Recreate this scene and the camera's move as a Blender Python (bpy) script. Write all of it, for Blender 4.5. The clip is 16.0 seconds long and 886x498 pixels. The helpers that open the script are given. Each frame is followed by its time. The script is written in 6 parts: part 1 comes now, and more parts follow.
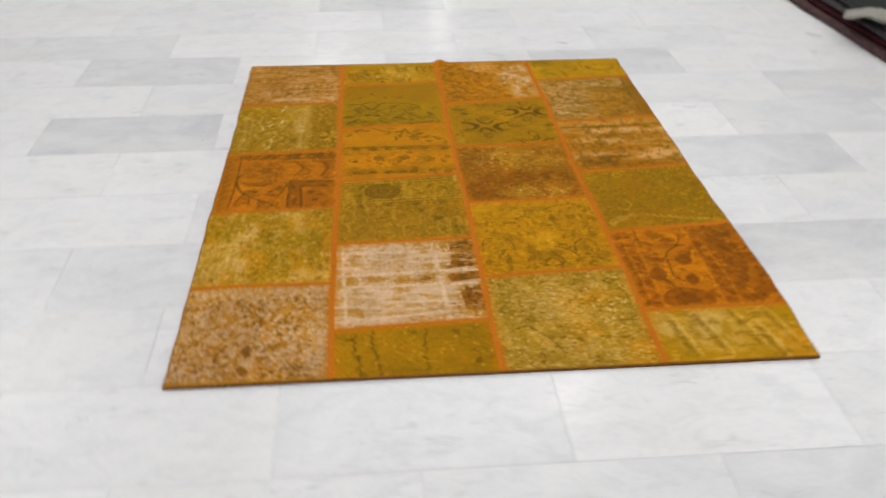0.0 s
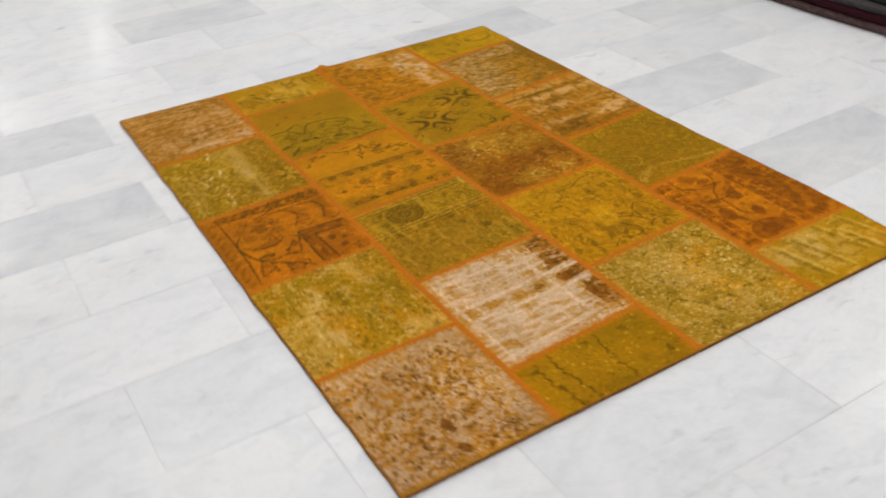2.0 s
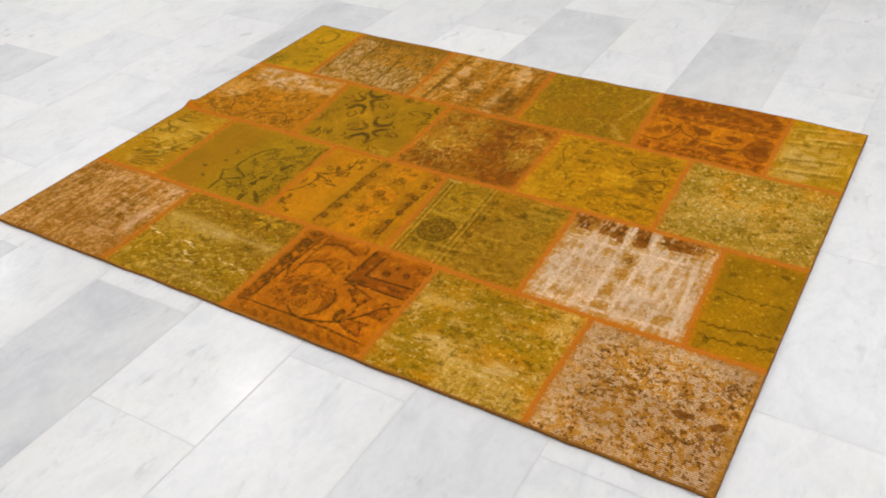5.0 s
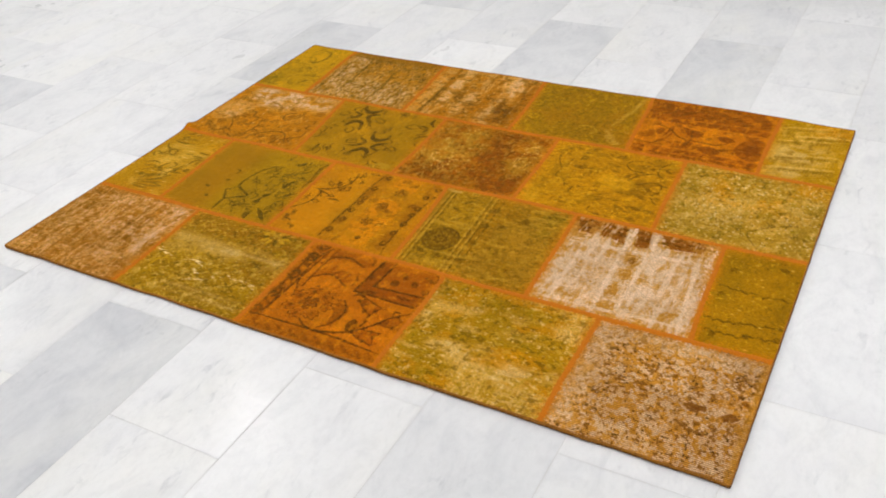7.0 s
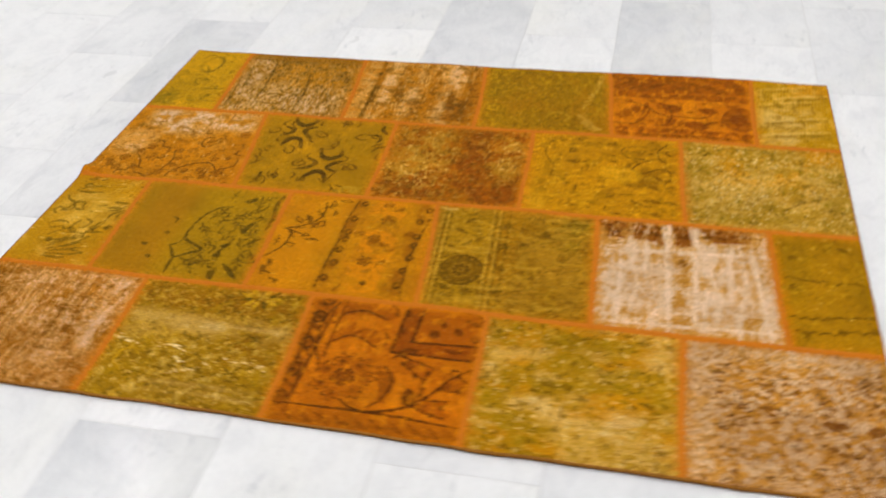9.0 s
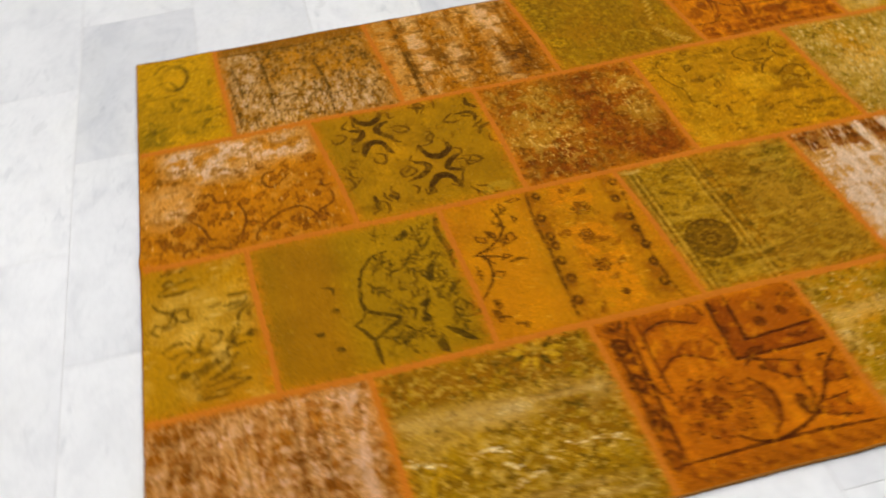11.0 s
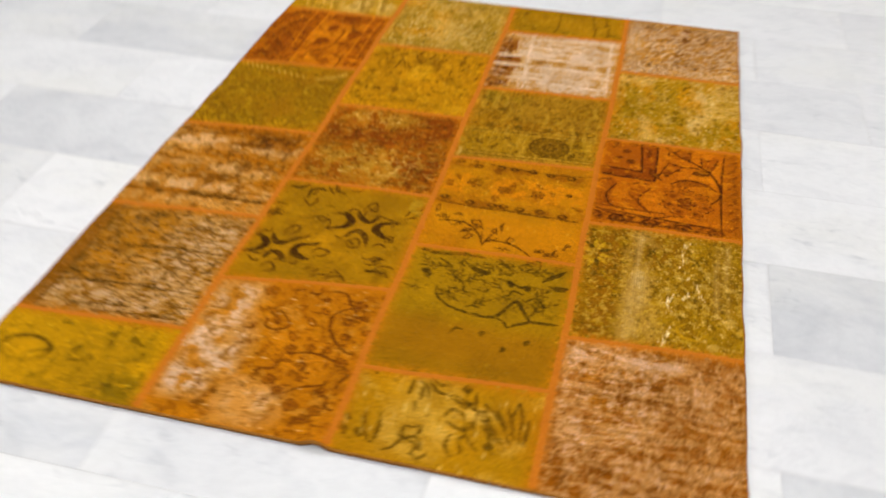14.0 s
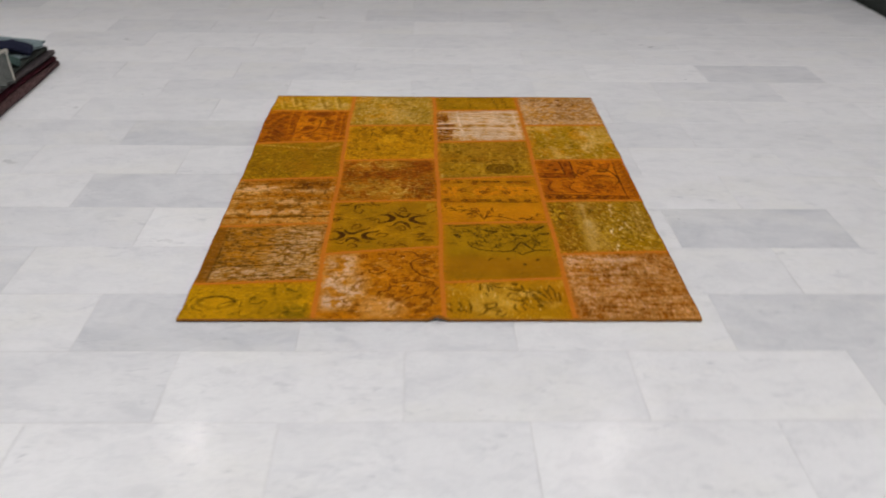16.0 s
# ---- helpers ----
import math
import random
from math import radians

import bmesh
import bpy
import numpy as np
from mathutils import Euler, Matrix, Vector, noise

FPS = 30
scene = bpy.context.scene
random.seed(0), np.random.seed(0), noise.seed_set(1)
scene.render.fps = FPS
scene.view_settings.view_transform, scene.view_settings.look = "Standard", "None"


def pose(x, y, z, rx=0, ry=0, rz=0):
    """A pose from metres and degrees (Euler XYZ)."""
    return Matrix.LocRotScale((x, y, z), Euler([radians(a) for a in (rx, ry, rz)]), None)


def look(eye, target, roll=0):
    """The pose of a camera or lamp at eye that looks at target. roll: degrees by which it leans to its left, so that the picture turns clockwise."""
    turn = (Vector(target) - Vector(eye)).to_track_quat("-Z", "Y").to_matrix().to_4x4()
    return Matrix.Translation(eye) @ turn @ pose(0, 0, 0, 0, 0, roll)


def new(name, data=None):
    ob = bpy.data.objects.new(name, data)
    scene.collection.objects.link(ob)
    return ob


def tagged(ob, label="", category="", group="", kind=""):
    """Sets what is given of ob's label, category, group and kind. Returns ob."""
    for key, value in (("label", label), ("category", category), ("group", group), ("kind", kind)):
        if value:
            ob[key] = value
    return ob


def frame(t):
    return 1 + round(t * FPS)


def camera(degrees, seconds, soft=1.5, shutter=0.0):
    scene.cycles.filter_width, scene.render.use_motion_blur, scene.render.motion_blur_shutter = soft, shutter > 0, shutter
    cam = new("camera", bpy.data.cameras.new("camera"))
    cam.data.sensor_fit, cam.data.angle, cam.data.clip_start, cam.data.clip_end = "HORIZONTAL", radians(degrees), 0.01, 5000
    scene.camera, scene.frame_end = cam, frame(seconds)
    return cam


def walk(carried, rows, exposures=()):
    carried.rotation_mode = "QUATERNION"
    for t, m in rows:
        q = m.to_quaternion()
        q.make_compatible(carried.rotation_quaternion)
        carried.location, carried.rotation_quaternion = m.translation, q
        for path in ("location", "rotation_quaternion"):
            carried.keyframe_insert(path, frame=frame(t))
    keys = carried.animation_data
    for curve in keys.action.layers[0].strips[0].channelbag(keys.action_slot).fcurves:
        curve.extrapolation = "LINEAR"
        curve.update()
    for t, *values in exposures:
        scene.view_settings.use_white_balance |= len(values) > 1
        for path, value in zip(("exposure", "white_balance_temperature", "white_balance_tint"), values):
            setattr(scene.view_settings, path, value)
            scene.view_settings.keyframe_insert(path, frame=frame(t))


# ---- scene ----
cam = camera(51.9, 16.0, soft=1.8, shutter=1.0)
PATH = [
    (0, (0.47, -1.574, 1.308), (0.621, 0.122, 0.259), 0.5),
    (0.5, (0.269, -1.42, 1.324), (0.545, 0.234, 0.234), -3.1),
    (1, (-0.022, -1.336, 1.322), (0.445, 0.279, 0.239), -2.9),
    (1.5, (-0.311, -1.252, 1.338), (0.365, 0.275, 0.237), -1.7),
    (2, (-0.486, -1.04, 1.306), (0.348, 0.405, 0.204), -3.0),
    (2.5, (-0.669, -0.844, 1.312), (0.326, 0.457, 0.163), -2.6),
    (3, (-0.922, -0.666, 1.318), (0.202, 0.506, 0.15), -2.7),
    (3.5, (-1.015, -0.478, 1.294), (0.224, 0.596, 0.148), -2.4),
    (4, (-1.041, -0.264, 1.321), (0.274, 0.695, 0.159), -3.3),
    (4.2, (-1.061, -0.22, 1.321), (0.277, 0.689, 0.145), -3.0),
    (6.3, (-1.176, -0.147, 1.352), (0.219, 0.697, 0.195), -3.4),
    (6.5, (-1.181, -0.144, 1.334), (0.22, 0.703, 0.187), -3.9),
    (7, (-1.19, -0.148, 1.339), (0.221, 0.699, 0.203), -4.7),
    (7.5, (-1.209, -0.141, 1.331), (0.215, 0.686, 0.195), -4.3),
    (8, (-1.242, -0.054, 1.321), (0.241, 0.657, 0.182), -2.9),
    (8.5, (-1.118, 0.202, 1.307), (0.404, 0.773, 0.141), -4.4),
    (9, (-1.043, 0.496, 1.307), (0.482, 0.905, 0.079), -3.9),
    (9.5, (-1.022, 0.833, 1.331), (0.504, 1.047, 0.057), -3.1),
    (10, (-0.898, 1.118, 1.303), (0.612, 1.215, -0.005), -3.5),
    (10.2, (-0.836, 1.228, 1.318), (0.636, 1.265, -0.035), -4.2),
    (12.3, (-0.063, 2.157, 1.253), (0.898, 1.214, -0.226), -3.8),
    (12.5, (0.059, 2.246, 1.268), (0.862, 1.181, -0.222), -2.3),
    (13, (0.21, 2.433, 1.271), (0.754, 1.168, -0.179), 3.0),
    (13.5, (0.201, 2.679, 1.29), (0.659, 1.307, -0.091), 2.9),
    (14, (0.317, 2.949, 1.303), (0.661, 1.423, 0.057), 1.3),
    (14.5, (0.479, 3.248, 1.329), (0.685, 1.629, 0.173), 0.5),
    (15, (0.508, 3.619, 1.345), (0.653, 1.931, 0.282), 1.3),
    (15.5, (0.602, 3.918, 1.402), (0.683, 2.183, 0.411), 1.3),
    (16, (0.818, 4.156, 1.386), (0.765, 2.388, 0.453), 0.9),
]
EXPOSURES = [(t, stops, 6500, 10) for t, stops in ((0, -0.08), (2, -0.07), (4, 0), (6.5, 0.1), (7.5, 0.08), (8.5, 0.11), (9, 0.16), (9.5, 0.08), (10, 0.05), (12.5, 0.05), (13.2, 0.11), (14.5, 0.22), (15, 0.10), (15.5, -0.10))] + [(16, -0.31, 6500, 12.5)]
walk(cam, [(t, look(eye, target, roll)) for t, eye, target, roll in PATH], EXPOSURES)

# ---- light: recessed ceiling downlights of a rug shop, added fill panels, a faint even ambient ----
CEILING = 2.8
world = bpy.data.worlds.new("world")
world.use_nodes = True
world.node_tree.nodes["Background"].inputs["Color"].default_value = (0.9, 0.95, 1.0, 1)
world.node_tree.nodes["Background"].inputs["Strength"].default_value = 0.05
scene.world = world
# first seven follow floor reflections; the last two are unseen, added as fill
LAMPS = [(-0.53, -0.82), (2.37, -0.83), (1.80, 3.19), (1.78, 5.69), (1.52, 11.1), (0.03, 9.5), (4.05, 1.2), (-2.6, 4.4), (-0.5, 6.4)]
# panels added for soft fill; the shares fade it towards both ends
FILL_PANELS = [(x, y, share) for x in (-2.4, 0.7, 3.8) for y, share in ((-3.6, 0.4), (-0.2, 1.08), (3.2, 1.1), (6.6, 0.75), (10.0, 0.4))]
FILL_WATTS = 19.5
LAMP_WATTS = 8.0


# ---- materials ----
def lin(r, g, b):
    """Linear colour from 0-255 display values."""
    return tuple(((v / 255 + 0.055) / 1.055) ** 2.4 if v > 10 else v / 255 / 12.92 for v in (r, g, b))


class Mat:
    """A small builder for node materials."""

    def __init__(self, name, rough=0.5, **inputs):
        self.m = bpy.data.materials.new(name)
        self.m.use_nodes = True
        self.t = self.m.node_tree
        self.b = self.t.nodes["Principled BSDF"]
        self.b.inputs["Roughness"].default_value = rough
        for key, value in inputs.items():
            self.b.inputs[key.replace("_", " ")].default_value = value

    def node(self, kind):
        return self.t.nodes.new(kind)

    def put(self, value, socket):
        if hasattr(value, "is_output"):
            self.t.links.new(value, socket)
        elif isinstance(value, (tuple, list)):
            socket.default_value = (*value, 1) if len(value) == 3 and socket.type == "RGBA" else value
        else:
            socket.default_value = value

    def coords(self, scale=(1, 1, 1), offset=None):
        c = self.node("ShaderNodeTexCoord")
        m = self.node("ShaderNodeMapping")
        self.t.links.new(c.outputs["Object"], m.inputs["Vector"])
        m.inputs["Scale"].default_value = scale
        if offset is not None:
            self.put(offset, m.inputs["Location"])
        return m.outputs["Vector"]

    def noise(self, vector, scale, detail=4.0, rough=0.55, distortion=0.0):
        n = self.node("ShaderNodeTexNoise")
        self.put(vector, n.inputs["Vector"])
        n.inputs["Scale"].default_value, n.inputs["Detail"].default_value = scale, detail
        n.inputs["Roughness"].default_value, n.inputs["Distortion"].default_value = rough, distortion
        return n.outputs["Fac"]

    def ramp(self, fac, stops):
        n = self.node("ShaderNodeValToRGB")
        while len(n.color_ramp.elements) < len(stops):
            n.color_ramp.elements.new(0.5)
        for e, (at, c) in zip(n.color_ramp.elements, stops):
            e.position, e.color = at, (*(c if isinstance(c, tuple) else (c, c, c)), 1)
        self.put(fac, n.inputs["Fac"])
        return n.outputs["Color"]

    def math(self, op, a, b=0.0, clamp=False):
        n = self.node("ShaderNodeMath")
        n.operation, n.use_clamp = op, clamp
        self.put(a, n.inputs[0])
        self.put(b, n.inputs[1])
        return n.outputs[0]

    def mix(self, fac, a, b, blend="MIX"):
        n = self.node("ShaderNodeMix")
        n.data_type, n.blend_type = "RGBA", blend
        self.put(fac, n.inputs[0])
        self.put(a, n.inputs[6])
        self.put(b, n.inputs[7])
        return n.outputs[2]

    def bump(self, height, strength, distance):
        n = self.node("ShaderNodeBump")
        self.put(height, n.inputs["Height"])
        n.inputs["Strength"].default_value, n.inputs["Distance"].default_value = strength, distance
        self.t.links.new(n.outputs["Normal"], self.b.inputs["Normal"])

    def base(self, colour):
        self.put(colour, self.b.inputs["Base Color"])
        return self.m


def marble_material(name, per_tile=True):
    """Polished white marble: greyer and whiter slabs, drifting grey clouds, small smoky smears, faint warm stains, a slightly uneven polish."""
    m = Mat(name, 0.3, Specular_IOR_Level=0.35, Coat_Weight=0.17, Coat_Roughness=0.15)
    if per_tile:
        info = m.node("ShaderNodeObjectInfo")
        chance, tone = info.outputs["Random"], m.node("ShaderNodeSeparateXYZ")
        m.put(info.outputs["Color"], tone.inputs[0])
        tone = tone.outputs[0]
    else:
        chance = m.node("ShaderNodeNewGeometry").outputs["Random Per Island"]
        tone = m.ramp(chance, [(0.0, 0.02), (0.50, 0.16), (0.75, 0.34), (1.0, 0.75)])
    shift = m.node("ShaderNodeCombineXYZ")
    m.put(m.math("MULTIPLY", chance, 91.0), shift.inputs[0])
    m.put(m.math("MULTIPLY", chance, 47.0), shift.inputs[1])
    v = m.coords((0.75, 1.15, 1), shift.outputs[0])
    cloud = m.ramp(m.noise(v, 4.5, 5, 0.6, 0.7), [(0.30, 0.0), (0.70, 1.0)])
    depth = m.math("MULTIPLY", tone, m.math("ADD", m.math("MULTIPLY", cloud, 0.75), 0.55))
    depth = m.math("ADD", depth, m.math("MULTIPLY", m.ramp(m.noise(v, 11, 5, 0.65, 0.9), [(0.46, 0.0), (0.80, 1.0)]), 0.30), True)
    c = m.mix(depth, (0.884, 0.884, 0.889), (0.525, 0.540, 0.570))
    warm = m.ramp(m.noise(v, 2.3, 4, 0.6), [(0.50, 0.0), (0.70, 1.0)])
    c = m.mix(m.math("MULTIPLY", warm, 0.40), c, (0.86, 0.85, 0.79))
    where = m.ramp(m.noise(v, 5.5, 3, 0.5), [(0.47, 0.0), (0.62, 1.0)])
    smear = m.ramp(m.noise(m.coords((0.55, 1.3, 1), shift.outputs[0]), 34, 4, 0.6, 0.6), [(0.55, 0.0), (0.70, 1.0)])
    c = m.mix(m.math("MULTIPLY", m.math("MULTIPLY", smear, where), 0.34), c, (0.38, 0.40, 0.43))
    c = m.mix(1.0, c, m.ramp(m.noise(v, 60, 4, 0.7), [(0.28, 0.95), (0.55, 1.0)]), "MULTIPLY")
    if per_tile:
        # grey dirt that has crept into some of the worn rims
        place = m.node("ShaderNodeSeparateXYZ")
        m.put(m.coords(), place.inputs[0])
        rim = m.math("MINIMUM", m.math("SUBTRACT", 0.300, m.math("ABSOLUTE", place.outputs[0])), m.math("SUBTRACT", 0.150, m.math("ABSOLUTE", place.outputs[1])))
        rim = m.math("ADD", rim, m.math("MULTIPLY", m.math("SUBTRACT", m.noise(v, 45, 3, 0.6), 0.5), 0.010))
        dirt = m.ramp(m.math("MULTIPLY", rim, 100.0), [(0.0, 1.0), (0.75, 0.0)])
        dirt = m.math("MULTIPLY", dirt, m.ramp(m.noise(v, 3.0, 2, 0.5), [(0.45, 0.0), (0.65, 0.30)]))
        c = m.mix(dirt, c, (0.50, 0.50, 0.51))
    m.put(m.ramp(m.noise(v, 6, 4, 0.6), [(0.2, 0.26), (0.8, 0.34)]), m.b.inputs["Roughness"])
    return m.base(c)


def pile_material(name):
    """Overdyed knotted wool: woven colour, bare warp threads where the pile is worn off, knot-sized grain and relief."""
    m = Mat(name, 0.95, Specular_IOR_Level=0.04, Sheen_Weight=0.28, Sheen_Roughness=0.45, Sheen_Tint=(1.0, 0.72, 0.06, 1))
    a = m.node("ShaderNodeAttribute")
    a.attribute_name = "wool"
    v = m.coords()
    xyz = m.node("ShaderNodeSeparateXYZ")
    m.put(v, xyz.inputs[0])
    wob = m.math("MULTIPLY", m.noise(v, 60, 2, 0.5), 1.8)

    def threads(axis):
        s = m.math("SINE", m.math("ADD", m.math("MULTIPLY", xyz.outputs[axis], 2 * math.pi / 0.0048), wob))
        return m.math("MULTIPLY", m.math("ADD", s, 1.0), 0.5)

    bare = a.outputs["Alpha"]
    along = m.math("MULTIPLY", m.math("SUBTRACT", bare, 0.5), 2.0, True)
    across = m.math("MULTIPLY", m.math("SUBTRACT", 0.5, bare), 2.0, True)
    grain = m.noise(m.coords((1.9, 0.8, 1)), 330, 3, 0.7)
    c = m.mix(1.0, a.outputs["Color"], m.ramp(grain, [(0.22, 0.42), (0.5, 1.0), (0.8, 1.62)]), "MULTIPLY")
    c = m.mix(m.math("MULTIPLY", m.math("MULTIPLY", along, m.math("POWER", threads(0), 2.0)), 0.9), c, lin(112, 68, 36))
    c = m.mix(m.math("MULTIPLY", m.math("MULTIPLY", across, threads(1)), 0.7), c, lin(104, 70, 18))
    rows = m.math("SINE", m.math("ADD", m.math("MULTIPLY", xyz.outputs[0], 2 * math.pi / 0.0031), m.math("MULTIPLY", m.noise(v, 90, 2, 0.5), 5.0)))
    c = m.mix(1.0, c, m.ramp(m.math("MULTIPLY", m.math("ADD", rows, 1.0), 0.5), [(0.0, 0.86), (1.0, 1.1)]), "MULTIPLY")
    # pale flecks: exposed knots, with yarn sparkle painted into the colour
    fleck = m.ramp(m.noise(m.coords((2.6, 0.8, 1)), 240, 2, 0.6), [(0.665, 0.0), (0.74, 1.0)])
    c = m.mix(m.math("MULTIPLY", fleck, 0.40), c, lin(232, 198, 120))
    m.bump(m.math("ADD", grain, m.math("MULTIPLY", threads(0), along)), 0.35, 0.002)
    # the pile leans to one end of the rug, so its sheen shows from the other
    lean = m.node("ShaderNodeVectorMath")
    m.put(m.b.inputs["Normal"].links[0].from_socket, lean.inputs[0])
    lean.inputs[1].default_value = (0.0, 0.32, 0.0)
    unit = m.node("ShaderNodeVectorMath")
    unit.operation = "NORMALIZE"
    m.put(lean.outputs[0], unit.inputs[0])
    m.put(unit.outputs[0], m.b.inputs["Normal"])
    return m.base(c)


def woven_material(name, colour, dark, scale=420, rough=0.9, stretch=(1, 1, 1)):
    """Plain coarse cloth or tape with uneven dye and fine ribs."""
    m = Mat(name, rough, Specular_IOR_Level=0.1)
    v = m.coords(stretch)
    c = m.ramp(m.noise(v, scale, 3, 0.7), [(0.3, dark), (0.62, colour)])
    c = m.mix(m.math("MULTIPLY", m.ramp(m.noise(v, 22, 4, 0.6), [(0.4, 0.0), (0.75, 1.0)]), 0.35), c, dark)
    m.bump(m.noise(v, scale, 2, 0.6), 0.4, 0.002)
    return m.base(c)


def plaster_material(name, colour):
    m = Mat(name, 0.8)
    v = m.coords()
    c = m.mix(m.math("MULTIPLY", m.noise(v, 1.4, 5, 0.6), 0.25), colour, tuple(0.8 * k for k in colour))
    m.bump(m.noise(v, 140, 3, 0.6), 0.12, 0.004)
    return m.base(c)


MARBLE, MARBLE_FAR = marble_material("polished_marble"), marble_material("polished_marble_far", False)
GROUT = woven_material("grey_grout", (0.84, 0.835, 0.83), (0.56, 0.555, 0.55), 2.5)
PILE = pile_material("overdyed_wool")
SEAM = woven_material("orange_seam_tape", lin(208, 122, 28), lin(182, 98, 16), 300)
BINDING = woven_material("ochre_binding", lin(178, 118, 46), lin(118, 74, 26), 340)
BACKING = woven_material("brown_backing", lin(118, 78, 44), lin(78, 52, 32), 260)
WALL = plaster_material("white_plaster", (0.72, 0.71, 0.69))
WALL_DARK = plaster_material("brown_plaster", (0.30, 0.24, 0.21))
LAMP_RIM = Mat("white_lamp_rim", 0.4).base((0.8, 0.8, 0.8))
OPAL = Mat("opal_diffuser", 0.5).base((0.85, 0.85, 0.85))
GLOW = Mat("lamp_glow", 0.4)
GLOW.b.inputs["Emission Color"].default_value, GLOW.b.inputs["Emission Strength"].default_value = (1, 0.98, 0.94, 1), 4
GLOW = GLOW.base((0.9, 0.9, 0.9))


# ---- builders ----
def mesh_object(name, bm, material, parent=None, smooth=False):
    data = bpy.data.meshes.new(name)
    bm.to_mesh(data)
    bm.free()
    data.materials.append(material)
    if smooth:
        data.shade_smooth()
    ob = new(name, data)
    ob.parent = parent
    return ob


def part(name, bm, material, parent, label="", smooth=False):
    return tagged(mesh_object(name, bm, material, parent, smooth), label)


def box(bm, x0, y0, z0, x1, y1, z1):
    m = Matrix.Translation(((x0 + x1) / 2, (y0 + y1) / 2, (z0 + z1) / 2)) @ Matrix.Diagonal((x1 - x0, y1 - y0, z1 - z0, 1))
    return bmesh.ops.create_cube(bm, size=1, matrix=m)["verts"]


def array_mesh(name, points, faces, material, parent=None, wool=None, smooth=True):
    """A mesh from computed arrays; wool: colour and thread value at each vertex."""
    data = bpy.data.meshes.new(name)
    data.vertices.add(len(points))
    data.vertices.foreach_set("co", np.asarray(points, np.float32).ravel())
    data.loops.add(faces.size)
    data.loops.foreach_set("vertex_index", faces.astype(np.int32).ravel())
    data.polygons.add(len(faces))
    data.polygons.foreach_set("loop_start", np.arange(0, faces.size, faces.shape[1], dtype=np.int32))
    data.update(calc_edges=True)
    data.validate()
    if wool is not None:
        layer = data.color_attributes.new("wool", "FLOAT_COLOR", "POINT")
        layer.data.foreach_set("color", np.asarray(wool, np.float32).ravel())
    if smooth:
        data.shade_smooth()
    else:
        data.shade_flat()
    data.materials.append(material)
    ob = new(name, data)
    ob.parent = parent
    return ob


def grid_faces(rows, cols):
    i = (np.arange(rows - 1)[:, None] * cols + np.arange(cols - 1)).ravel()
    return np.stack([i, i + 1, i + cols + 1, i + cols], 1)


# ---- room ----
ROOM = (-4.2, -6.0, 5.6, 13.0)


def build_room():
    x0, y0, x1, y1 = ROOM
    for name, b, mat, label in (
        ("wall_west", (x0 - 0.2, y0, 0, x0, y1, CEILING), WALL, "plain white plastered shop wall"),
        ("wall_east", (x1, y0, 0, x1 + 0.2, y1, CEILING), WALL, "plain white plastered shop wall"),
        ("wall_north", (x0 - 0.2, y1, 0, x1 + 0.2, y1 + 0.2, CEILING), WALL, "plain white plastered shop wall"),
        # south wall is unseen; its brown is chosen to darken the floor reflections
        ("wall_south", (x0 - 0.2, y0 - 0.2, 0, x1 + 0.2, y0, CEILING), WALL_DARK, "unseen plain brown plastered wall that darkens reflections in the floor"),
        ("ceiling", (x0 - 0.2, y0 - 0.2, CEILING, x1 + 0.2, y1 + 0.2, CEILING + 0.2), WALL, "plain white plastered ceiling"),
    ):
        bm = bmesh.new()
        box(bm, *b)
        tagged(mesh_object(name, bm, mat), label, name.split("_")[0], kind="structure")


def build_downlight(x, y):
    """A recessed round lamp: a white rim and a glowing lens, with its light just below."""
    lamp = tagged(new("ceiling_downlight"), "round white recessed downlight in the ceiling", "ceiling lamp", "ceiling downlights")
    lamp.location = (x, y, CEILING)
    bm = bmesh.new()
    ring = [bmesh.ops.create_circle(bm, segments=28, radius=r, matrix=Matrix.Translation((0, 0, z)))["verts"] for r, z in ((0.145, 0), (0.14, -0.012), (0.115, -0.006))]
    for a, b in zip(ring, ring[1:]):
        for i in range(28):
            bm.faces.new((a[i], a[(i + 1) % 28], b[(i + 1) % 28], b[i]))
    part("rim", bm, LAMP_RIM, lamp, smooth=True)
    bm = bmesh.new()
    bmesh.ops.create_circle(bm, cap_ends=True, segments=28, radius=0.116, matrix=Matrix.Translation((0, 0, -0.007)))
    part("lens", bm, GLOW, lamp, "bright frosted lens")
    light = bpy.data.lights.new("downlight", "AREA")
    light.shape, light.size, light.energy, light.color = "DISK", 0.22, LAMP_WATTS, (1.0, 0.99, 0.97)
    glow = new("downlight", light)
    glow.parent, glow.location = lamp, (0, 0, -0.03)


